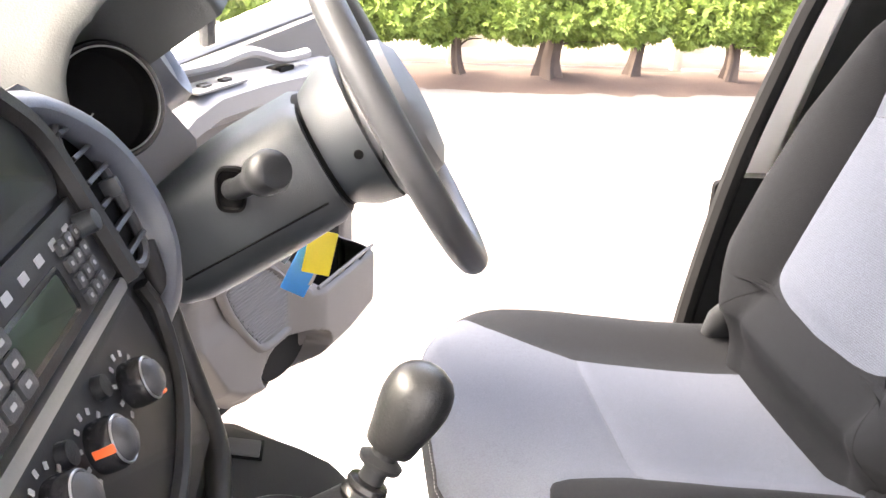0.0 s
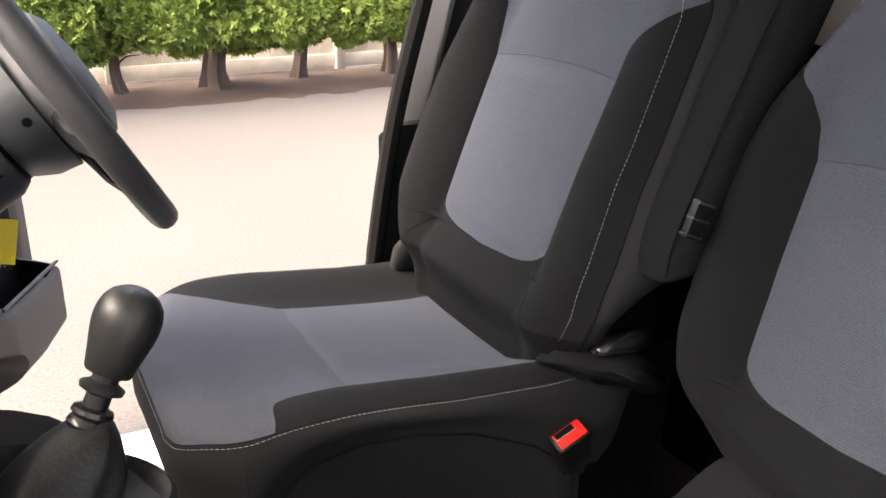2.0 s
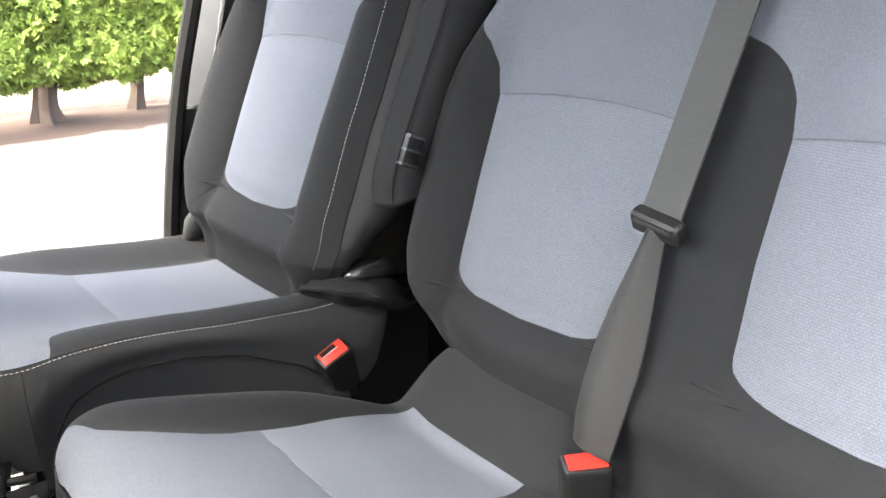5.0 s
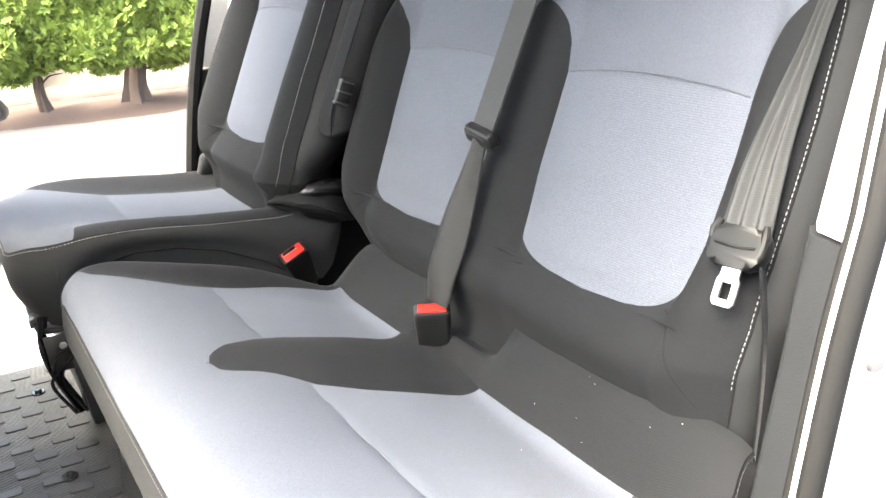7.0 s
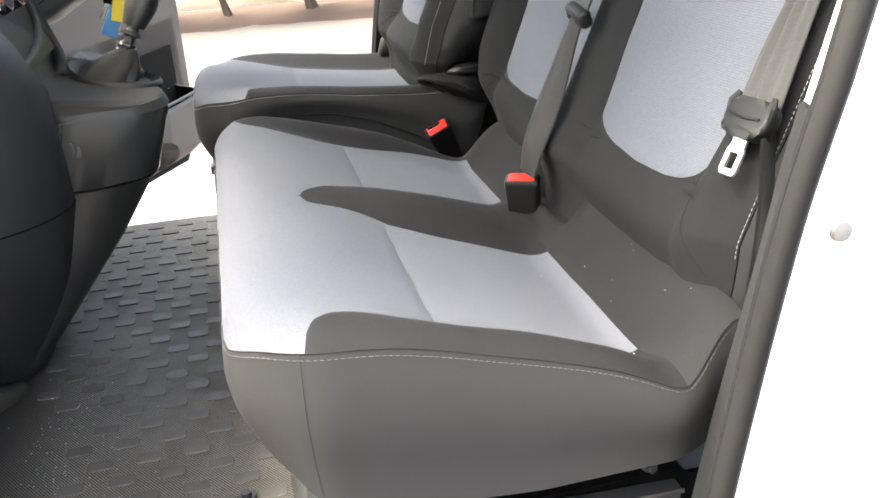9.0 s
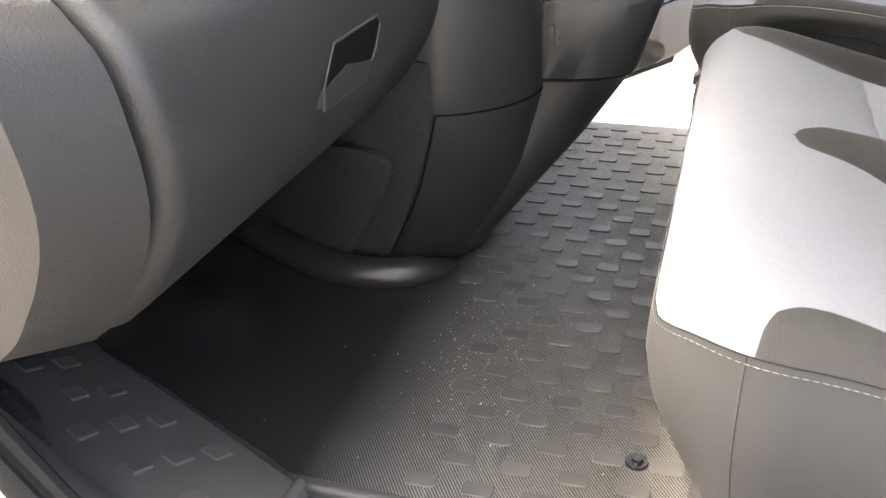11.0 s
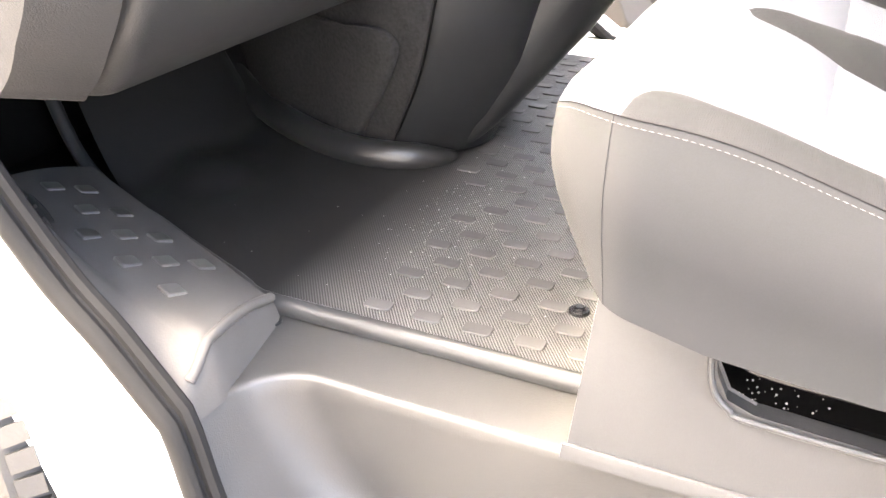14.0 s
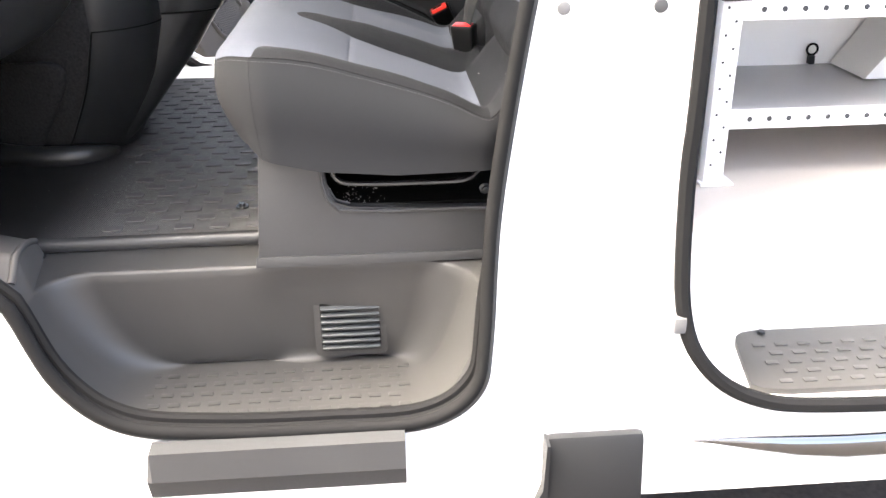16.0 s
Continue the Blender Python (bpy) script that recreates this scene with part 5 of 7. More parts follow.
scoop = ((0.236, 1.074), (0.345, 1.074), (0.352, 1.064), (0.334, 1.042), (0.302, 1.018), (0.2, 1.02), (0.203, 1.038))
# Black plate on the lid: the scoop's shade is put into its colour.
part("handle_recess", loft([[Vector((x, 0.275 + (y - 0.275) * k, 1.045 + (z - 1.045) * k)) for y, z in scoop] for x, k in ((-0.2, 0.9), (-0.1835, 0.97), (-0.1828, 1.0))]), "black_void", dash, "black plate for the shade in the glovebox handle recess")
part("handle_lip", loft([[Vector((x, y, z)) for y, z in ((0.201, 1.021), (0.302, 1.019), (0.322, 1.034), (0.262, 1.05 + d), (0.205, 1.038))] for x, d in ((-0.19, 0.0), (-0.1805, -0.004))]), "dash_black", dash, "smooth handle lip")
part("recess_edge", tube([(-0.1825, y, z) for y, z in scoop], 0.0014, 6, True), "plastic_soft", dash)
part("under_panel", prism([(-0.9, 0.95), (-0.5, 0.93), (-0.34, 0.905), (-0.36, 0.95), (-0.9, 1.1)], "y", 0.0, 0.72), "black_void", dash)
part("driver_pad", prism([(-0.9, 1.0), (-0.42, 0.98), (-0.3, 1.05), (-0.26, 1.16), (-0.3, 1.22), (-0.9, 1.24)], "y", 1.08, 1.62, 0.012), "plastic", dash, "black lower driver's dashboard")
# Round instrument pod turned to the driver, under a deep hood.
def facing(centre, normal):
    n = Vector(normal).normalized()
    r = Vector((0, 0, 1)).cross(n).normalized()
    m = Matrix((r, n.cross(r), n)).transposed().to_4x4()
    m.translation = centre
    return m


dial = facing((-0.235, 1.25, 1.308), (0.62, -0.7, 0.3))
part("dial_bezel", lathe([(0.058, -0.05), (0.0595, 0.0), (0.057, 0.004), (0.0545, 0.002), (0.0535, -0.03), (0.052, -0.05)], dial, 48, True), "plastic_gloss", dash, "glossy black round instrument bezel")
part("chrome_ring", lathe([(0.0535, 0.001), (0.0532, 0.003), (0.0522, 0.003), (0.0518, 0.0)], dial, 48, True), "silver", dash)
part("dial_face", lathe([(0.0, -0.034), (0.055, -0.034), (0.055, -0.038), (0.0, -0.038)], dial, 32), "black_void", dash, "unlit dark instrument dial")
part("dial_needle", box((0.03, 0.0012, 0.0012), dial @ pose(-0.016, -0.018, -0.03, 0, 0, 40), 0), "silver", dash)


def visor(angle):
    """Radius of the hood's edge round the pod."""
    return tab(angle, (28, 0.13), (45, 0.135), (60, 0.122), (75, 0.105), (90, 0.088), (107, 0.072), (144, 0.062), (180, 0.06), (205, 0.06))


under, over = [], []
for angle in np.linspace(205, 30, 44):
    c, s = math.cos(radians(angle)), math.sin(radians(angle))
    e = visor(angle)
    left = sm(60, 170, angle)
    under.append([dial @ Vector((r * c, r * s, z)) for r, z in ((0.0585, -0.03), (0.061, 0.0), (e, 0.045))])
    over.append([dial @ Vector((r * c, r * s, z)) for r, z in ((e, 0.045), (e + 0.006, 0.046), (e + 0.025, 0.03), (e + 0.07 + 0.05 * left, -0.005), (e + 0.14 + 0.14 * left, -0.06), (e + 0.2 + 0.3 * left, -0.2))])
bm = bmesh.new()
add_grid(bm, under)
part("hood_underside", bm, "dash_top", dash, "dark underside of the instrument hood", 60)
bm = bmesh.new()
add_grid(bm, over)
part("instrument_hood", bm, "dash_top", dash, "grey grained instrument hood", 60)
part("hood_seam", tube([dial @ Vector(((visor(a) + 0.055) * math.cos(radians(a)), (visor(a) + 0.055) * math.sin(radians(a)), 0.012)) for a in np.linspace(190, 100, 24)], 0.0016, 5), "black_void", dash)
pod = facing((-0.214, 1.42, 1.326), (0.85, 0.1, 0.52))
part("side_vent_pod", lathe([(0.0, -0.012), (0.04, -0.01), (0.05, 0.002), (0.056, 0.004), (0.061, -0.008), (0.062, -0.05), (0.0, -0.06)], pod @ Matrix.Diagonal((0.95, 0.95, 1, 1)), 32), "slate", dash, "slate side air vent pod")
part("vent_flap", lathe([(0.0, -0.004), (0.038, -0.004), (0.041, -0.012)], pod @ Matrix.Diagonal((0.95, 0.95, 1, 1)), 28), "pale_grey", dash, "pale grey round vent flap")
rings = []
for k in np.linspace(0, 1, 14):
    top_in, top_out = pod @ Vector((-0.02 + 0.06 * k, 0.05 - 0.1 * k, -0.012)), pod @ Vector((0.03 + 0.03 * k, 0.045 - 0.1 * k, -0.014))
    low = dial @ Vector((0.06 * math.cos(0.7 - 1.5 * k), 0.062 * math.sin(0.7 - 1.5 * k), -0.004))
    mid = low.lerp(top_in, 0.55) - Vector((0.012, -0.01, 0.012))
    rings.append([low, low.lerp(mid, 0.5), mid, mid.lerp(top_in, 0.6), top_in, top_out])
bm = bmesh.new()
add_grid(bm, rings)
part("pod_trim", bm, "pale_grey", dash, "pale grey trim flowing from the instruments to the side vent", 70)
part("pod_body", loft([[dial @ Vector((x, y, z)) for x, y in ((0.056, 0.012), (0.08, 0.0), (0.112 + w, -0.05), (0.1 + w, -0.12), (0.0, -0.12), (-0.03, -0.075), (0.03, -0.055), (0.055, -0.01))] for z, w in ((-0.09, 0.02), (-0.045, 0.0))]), "pale_grey", dash, "pale grey body under the instruments")
part("cross_dash", prism([(-0.9, 1.0), (-0.36, 1.0), (-0.3, 1.1), (-0.3, 1.22), (-0.36, 1.3), (-0.9, 1.33)], "y", 0.742, 1.62, 0.01), "plastic", dash)

# ---------- centre stack ----------
stack = thing("centre_stack", "black centre console with radio, display and heater knobs", "console", (-0.15, 0.9, 1.06))
SM = Matrix(((-0.4104, 0, 0.9119, -0.12), (0, 1, 0, 0.9), (0.9119, 0, 0.4104, 1.08), (0, 0, 0, 1)))  # x up the face, y across, z out of it


def on_face(h, y, out=0.0):
    """A pose on the face at a height and a place across the van."""
    return SM @ pose((h - 1.08) / 0.9119, y - 0.9, out)


def plate(h0, h1, y0, y1, depth, r=0.006, out=0.0, bevel=0.002):
    a, b = (h0 - 1.08) / 0.9119, (h1 - 1.08) / 0.9119
    bm = prism(rounded(a, y0 - 0.9, b, y1 - 0.9, min(r, (b - a) * 0.45, (y1 - y0) * 0.45)), "z", out - depth, out, bevel)
    bmesh.ops.transform(bm, matrix=SM, verts=bm.verts)
    return bm


part("fascia", plate(1.1, 1.362, 0.725, 1.085, 0.08, 0.03, -0.004, 0.006), "stack", stack, "black grained fascia")
part("heater_panel", plate(1.075, 1.207, 0.735, 1.02, 0.02, 0.012, 0.001), "stack", stack)
part("silver_strip", plate(1.2095, 1.2185, 0.735, 1.014, 0.02, 0.003, 0.006), "silver", stack, "satin silver strip")
radio = part("radio", plate(1.222, 1.285, 0.742, 1.03, 0.03, 0.005, 0.003), "stack", stack, "black car radio")
part("display", plate(1.233, 1.258, 0.826, 0.925, 0.01, 0.003, 0.0045, 0.001), "lcd", radio, "green-grey unlit display")
part("display_frame", plate(1.229, 1.262, 0.818, 0.932, 0.01, 0.004, 0.0038, 0.001), "plastic_gloss", radio)
for h in (1.226, 1.238, 1.25, 1.262):
    for y in (0.944, 0.96, 0.976):
        part("button", plate(h, h + 0.009, y, y + 0.012, 0.006, 0.002, 0.0065, 0.001), "plastic_soft", radio)
        part("button_mark", plate(h + 0.003, h + 0.006, y + 0.004, y + 0.008, 0.004, 0.0008, 0.0068, 0), "print", radio)
for y in (0.76, 0.785, 0.81):
    for h in (1.228, 1.241, 1.254):
        part("button", plate(h, h + 0.011, y, y + 0.02, 0.006, 0.002, 0.0065, 0.001), "plastic_soft", radio)
        part("button_mark", plate(h + 0.004, h + 0.007, y + 0.006, y + 0.013, 0.004, 0.0008, 0.0068, 0), "print", radio)
for y in (0.85, 0.88, 0.91, 0.94, 0.97):
    part("button_mark", plate(1.268, 1.274, y, y + 0.012, 0.004, 0.0008, 0.0036, 0), "print", radio)
part("volume_knob", lathe([(0.0, 0.017), (0.008, 0.016), (0.009, 0.013), (0.0095, 0.0), (0.0, 0.0)], on_face(1.266, 0.998, 0.002), 20), "hub_grey", radio, "grey volume knob")
part("screen_frame", plate(1.292, 1.384, 0.745, 1.005, 0.03, 0.012, 0.004, 0.003), "stack", stack)
part("screen", plate(1.302, 1.376, 0.757, 0.993, 0.02, 0.008, 0.0055, 0.001), "screen", stack, "dark unlit screen")
# Heater knobs with orange marks and printed scales.
for h, y in ((1.168, 0.935), (1.17, 0.853), (1.178, 0.783)):
    m = on_face(h, y, 0.001)
    knob = part("heater_knob", lathe([(0.0, 0.018), (0.0145, 0.018), (0.0165, 0.0165), (0.0178, 0.012), (0.0178, 0.004), (0.0172, 0.0), (0.0, 0.0)], m, 32), "plastic_gloss", stack, "glossy black heater knob")
    part("knob_ring", lathe([(0.0158, 0.0168), (0.0166, 0.0176), (0.0158, 0.0185), (0.0148, 0.018)], m, 32, True), "silver", knob)
    part("knob_face", lathe([(0.0, 0.0255), (0.007, 0.0248), (0.0118, 0.0222), (0.0145, 0.018)], m, 28), "plastic_soft", knob, "dull grey domed end face")
    part("marker", box((0.006, 0.003, 0.018), m @ (pose(-0.0155, 0.004, 0.013, 0, 0, -75) if y > 0.9 else pose(0.004, -0.0162, 0.011, 0, 0, 12)) @ Matrix.Diagonal((1, 1, 0.8, 1)), 0.001), "orange", knob)
    for k in range(9):
        a = radians(-120 + 30 * k)
        part("scale_mark", box((0.0045, 0.003, 0.001), m @ pose(0.0245 * math.cos(a), 0.0245 * math.sin(a), 0.001, 0, 0, math.degrees(a)), 0), "orange" if y < 0.9 and k > 6 else "print", knob)
for y in (0.893, 0.815):
    part("small_button", lathe([(0.0, 0.008), (0.008, 0.007), (0.009, 0.0), (0.0, 0.0)], on_face(1.19, y, 0.001), 16), "plastic", stack)
# Side air vent with slats and a slate shroud.
shroud = curve([on_face(h, y, o).translation for h, y, o in ((1.36, 0.985, -0.01), (1.345, 1.045, 0.0), (1.3, 1.105, 0.006), (1.245, 1.128, 0.006), (1.2, 1.12, 0.004), (1.172, 1.085, 0.002), (1.162, 1.048, 0.0))], 44)
part("vent_shroud", tube(shroud, [0.008 + 0.012 * math.sin(math.pi * k / 43) for k in range(44)], 12, flat=(1.3, 0.8)), "slate", stack, "slate plastic shroud round the vent")
part("vent_border", tube([on_face(h, y, 0.004).translation for h, y in rounded(1.208, 1.034, 1.33, 1.1, 0.03, 6)], 0.005, 8, True), "plastic_soft", stack)
part("inner_border", tube(curve([on_face(h, y, 0.004).translation for h, y in ((1.37, 0.97), (1.33, 1.012), (1.265, 1.022), (1.212, 1.026))], 20), 0.012, 8), "stack", stack, "dark curved border")
part("lower_border", tube(curve([on_face(h, y, 0.004).translation for h, y in ((1.2, 1.042), (1.171, 1.045), (1.126, 1.004), (1.1, 0.93), (1.09, 0.84), (1.088, 0.74))], 24), 0.007, 8), "stack", stack)
part("outer_border", tube(curve([(-0.18, 1.1, 1.215), (-0.16, 1.078, 1.168), (-0.145, 1.062, 1.13), (-0.13, 1.048, 1.092), (-0.114, 1.02, 1.062), (-0.106, 0.97, 1.045), (-0.1, 0.9, 1.04)], 40), 0.011, 12), "stack", stack, "curved console edge", 60)
part("lower_fascia", plate(1.02, 1.12, 0.725, 1.06, 0.06, 0.02, -0.012, 0.004), "stack", stack)
part("vent_back", plate(1.204, 1.336, 1.031, 1.102, 0.03, 0.03, -0.001, 0.0), "black_void", stack)
for k in range(6):
    part("vent_slat", box((0.004, 0.056, 0.02), on_face(1.222 + 0.0195 * k, 1.067, 0.002) @ pose(0, 0, 0, 0, 20, 0), 0.001), "plastic", stack)
part("vent_thumb", box((0.016, 0.008, 0.016), on_face(1.27, 1.067, 0.014), 0.003), "hub_grey", stack)

# ---------- gear console ----------
con = thing("gear_console", "black plastic lower console carrying the gear lever", "console", (-0.1, 0.9, 0.6))
# The trunk narrows towards the floor; each ring runs round it at one height.
CON = ((0.585, -0.215, 0.7, 1.02, -0.62), (0.64, -0.16, 0.705, 1.03, -0.6), (0.72, -0.095, 0.712, 1.045, -0.56), (0.8, -0.03, 0.716, 1.058, -0.52),
       (0.895, 0.035, 0.72, 1.07, -0.5), (0.9, 0.042, 0.716, 1.074, -0.5), (0.96, 0.06, 0.715, 1.078, -0.5), (1.005, 0.074, 0.714, 1.08, -0.48), (1.018, 0.068, 0.72, 1.076, -0.48))


def console_ring(z, rear, near, far, front):
    """The trunk's outline at one height: square at the near rear corner, swept away towards the driver."""
    r = 0.05 + 0.03 * sm(0.6, 0.9, z)
    k = sm(0.75, 0.9, z)
    ring = [Vector((front, near + 0.02, z))]
    ring += [Vector((rear - 0.16 + 0.05 * t, near - 0.004 * math.sin(math.pi * t), z)) for t in np.linspace(0, 1, 5)]
    ring += [Vector((rear - r * 1.35 + r * 1.35 * math.sin(a), near + r - r * math.cos(a), z)) for a in np.linspace(0.15, math.pi / 2, 10)]
    sweep = curve([(rear, near + r + 0.02, z), (rear - 0.004 - 0.012 * k, near + 0.16, z), (rear - 0.015 - 0.027 * k, near + 0.235, z), (rear - 0.05 - 0.03 * k, near + 0.305, z), (rear - 0.17, far + 0.012 * k, z)], 12)
    return ring + sweep + [Vector((front, far, z))]


part("body", loft([console_ring(*c) for c in CON]), "plastic", con, "", 40)
rings = []
for drop, k in ((0.03, 0.0), (0.006, 0.0), (0.0, 0.006), (-0.001, 0.014)):
    ring = console_ring(1.0, 0.07 - k, 0.72 + k, 1.074 - k, -0.36)
    rings.append([Vector((p.x, p.y, 1.02 + 0.16 * (0.05 - p.x) - drop)) for p in ring])
part("top_tray", loft(rings), "tray", con, "flat black console top", 40)
part("lower_seam", tube(curve([(-0.1, 0.7145, 0.897), (-0.05, 0.714, 0.898), (0.0, 0.735, 0.898), (0.036, 0.79, 0.897), (0.038, 0.95, 0.897), (0.03, 1.03, 0.897)], 30), 0.0022, 5), "black_void", con)
# Tunnel side between the dashboard and the trunk: grained panel, then carpet towards the pedals.
rings = []
for z, x0, y0 in ((0.585, -0.33, 0.655), (0.66, -0.29, 0.635), (0.76, -0.24, 0.6), (0.885, -0.2, 0.565), (0.95, -0.2, 0.56), (1.06, -0.2, 0.56), (1.13, -0.21, 0.562), (1.2, -0.23, 0.566), (1.28, -0.256, 0.572), (1.36, -0.29, 0.58), (1.39, -0.32, 0.59)):
    w = 0.13 - 0.02 * sm(0.6, 0.9, z) - 0.055 * sm(1.04, 1.24, z)
    rings.append([Vector((x0 + w * 1.05 * math.sin(t * math.pi / 2), y0 + 0.1 * (1 - math.cos(t * math.pi / 2)) + 0.05 * t, z)) for t in np.linspace(0, 1, 10)] + [Vector((-0.5, 0.735, z)), Vector((-0.5, y0 + 0.1, z))])
part("tunnel_panel", loft(rings), "plastic", con, "dark grey grained tunnel panel", 50)
rings = []
for z, x0, y0 in ((0.585, -0.33, 0.652), (0.66, -0.29, 0.632), (0.76, -0.24, 0.597), (0.885, -0.2, 0.562), (0.96, -0.2, 0.56)):
    rings.append([Vector((x0 - 0.002, y0, z)), Vector((x0 - 0.1, y0 + 0.012, z)), Vector((x0 - 0.13, y0 + 0.03, z)), Vector((x0 - 0.3, y0 + 0.07, z)), Vector((-0.85, 0.93 - 0.2 * (z - 0.585), z)), Vector((-0.85, 1.0, z)), Vector((-0.4, 0.9, z))])
part("carpet_side", loft(rings), "carpet", con, "black carpeted tunnel side")
part("side_seam", tube(curve([(-0.199, 0.564, 0.885), (-0.24, 0.599, 0.76), (-0.29, 0.634, 0.66), (-0.33, 0.654, 0.59)], 16), 0.002, 5), "black_void", con)
part("panel_seam", tube([(-0.2 + 0.1155 * math.sin(t * math.pi / 2) + 0.0008, 0.5648 + 0.1 * (1 - math.cos(t * math.pi / 2)) + 0.05 * t - 0.0008, 0.8865) for t in np.linspace(0, 1, 24)], 0.0014, 5), "black_void", con)
fold = curve([(-0.362, 0.611, 0.818), (-0.301, 0.587, 0.822), (-0.276, 0.589, 0.801), (-0.286, 0.6, 0.76), (-0.319, 0.62, 0.705), (-0.366, 0.645, 0.632), (-0.392, 0.656, 0.598)], 30)
lift = Vector((-0.005, -0.014, 0.0))
bm = bmesh.new()
add_grid(bm, [[p, p + lift * 0.7, p + lift + Vector((-0.006, 0.002, 0)), p + lift + Vector((-0.06, 0.016, -0.003)), p + lift * 0.6 + Vector((-0.22, 0.085, -0.006))] for p in fold])
part("carpet_flap", bm, "carpet", con, "black speckled carpet flap", 60)
part("hook_plate", box((0.004, 0.03, 0.06), pose(-0.075, 0.714, 0.98, 0, 0, 88), 0.002), "plastic_gloss", con)
part("small_hook", box((0.008, 0.006, 0.018), pose(-0.07, 0.708, 0.97, 0, 0, 88), 0.002), "hub_grey", con)
part("switch_recess", box((0.035, 0.031, 0.006), pose(-0.094, 1.04, 1.0425, 0, 9, 0), 0.001), "black_void", con)
part("blank_switch", box((0.03, 0.026, 0.008), pose(-0.094, 1.04, 1.043, 0, 9, 0), 0.002), "plastic_soft", con, "blank switch cover")


def rim_point(a, k, h):
    """Saucer rim round the gaiter, its long axis turned towards the near rear corner and its front end raised."""
    u, v = 0.076 * k * math.cos(a), 0.06 * k * math.sin(a)
    x, y = -0.012 + 0.9 * u + 0.436 * v, 0.9 - 0.436 * u + 0.9 * v
    return Vector((x, y, 1.02 + 0.16 * (0.05 - x) + h + 0.016 * (k > 0.9) * max(0, -math.cos(a)) ** 2))


part("rim", loft([[rim_point(a, k, h) for a in np.linspace(0, 2 * math.pi, 44, endpoint=False)] for k, h in ((1.0, -0.012), (1.04, 0.0), (1.03, 0.006), (0.98, 0.008), (0.92, 0.005), (0.82, -0.004))]), "plastic", con, "raised saucer-shaped gaiter rim", 60)

gear = thing("gear_lever", "black gear lever with a rounded knob and leather gaiter", "gear lever", (0.0, 0.92, 1.045))
gaxis = Matrix.Translation((-0.02, 0.925, 1.018)) @ Euler((radians(-8), radians(28), 0)).to_matrix().to_4x4()
rings = []
for k, (x, y, z, r) in enumerate(((-0.034, 0.912, 1.018, 0.05), (-0.033, 0.914, 1.027, 0.054), (-0.029, 0.917, 1.038, 0.05), (-0.022, 0.921, 1.048, 0.043), (-0.014, 0.926, 1.057, 0.0365), (-0.007, 0.929, 1.065, 0.029), (-0.001, 0.931, 1.071, 0.0215), (0.003, 0.932, 1.075, 0.0165))):
    loose, x = 1 - k / 7, x + 0.006
    ring = []
    for a in np.linspace(0, 2 * math.pi, 60, endpoint=False):
        f = 1 + loose * (0.13 * math.sin(3 * a + 0.6 * k + 0.5) + 0.07 * math.sin(7 * a - 0.9 * k))
        ring.append(Vector((x + r * f * math.cos(a), y + 1.1 * r * f * math.sin(a), z + 0.012 * loose * math.sin(2 * a + 0.8) - 0.35 * r * loose * max(0, math.cos(a)) * 0.3)))
    rings.append(ring)
part("gaiter", loft(rings), "leather", gear, "creased black leather gaiter", 80)
part("collar", lathe([(0.0, 0.056), (0.0165, 0.056), (0.018, 0.06), (0.0165, 0.064), (0.0145, 0.066), (0.0175, 0.069), (0.0165, 0.073), (0.012, 0.075), (0.0, 0.075)], gaxis, 24), "plastic_gloss", gear)
part("shaft", lathe([(0.0105, 0.07), (0.0105, 0.086), (0.018, 0.089), (0.0185, 0.093), (0.011, 0.097), (0.0115, 0.11)], gaxis, 24), "plastic", gear)
part("knob", lathe([(0.0, 0.104), (0.0185, 0.104), (0.02, 0.107), (0.0225, 0.12), (0.0258, 0.134), (0.0277, 0.146), (0.0272, 0.156), (0.0245, 0.165), (0.019, 0.172), (0.011, 0.1765), (0.0, 0.178)], gaxis, 32), "leather", gear, "smooth black rounded knob")
part("knob_cap", lathe([(0.009, 0.1768), (0.007, 0.1778), (0.0, 0.1782)], gaxis, 24), "leather", gear)

# ---------- steering ----------
AX = Vector((0.866, 0, 0.5))
UP = Vector((-0.5, 0, 0.866))
CW = Vector((0.05, 1.325, 1.287))
SIDE = Vector((0, 1, 0))
sw = thing("steering_wheel", "black grained steering wheel with a grey hub", "steering wheel", CW)
part("rim", tube([CW + 0.185 * (math.cos(a) * SIDE + math.sin(a) * UP) for a in np.linspace(0, 2 * math.pi, 72, endpoint=False)], 0.0165, 12, True), "plastic_soft", sw, "black leather-grain rim")


def dish(r_list):
    rings = []
    for d, r, sx, sz in r_list:
        rings.append([CW + AX * d + r * (sx * math.cos(a) * SIDE + sz * math.sin(a) * UP) for a in np.linspace(0, 2 * math.pi, 36, endpoint=False)])
    return loft(rings)


part("hub_pad", dish([(-0.035, 0.08, 1.1, 0.9), (0.0, 0.088, 1.1, 0.95), (0.02, 0.08, 1.05, 0.95), (0.03, 0.06, 1, 1), (0.034, 0.02, 1, 1)]), "pale_grey", sw, "pale grey airbag pad")
part("hub_back", dish([(-0.084, 0.078, 1.05, 0.87), (-0.06, 0.086, 1.1, 0.95), (-0.034, 0.086, 1.15, 1.0), (-0.025, 0.05, 1, 1)]), "hub_grey", sw, "mid-grey hub cover")
for a in (200, 340, 262, 278):
    d = math.cos(radians(a)) * SIDE + math.sin(radians(a)) * UP
    part("spoke", loft([[CW + d * r + AX * (off + t * math.sin(b)) + d.cross(AX) * w * math.cos(b) for b in np.linspace(0, 2 * math.pi, 10, endpoint=False)] for r, off, w, t in ((0.06, -0.02, 0.03, 0.016), (0.12, -0.016, 0.022, 0.012), (0.18, 0.0, 0.018, 0.008))]), "plastic", sw, "black spoke")
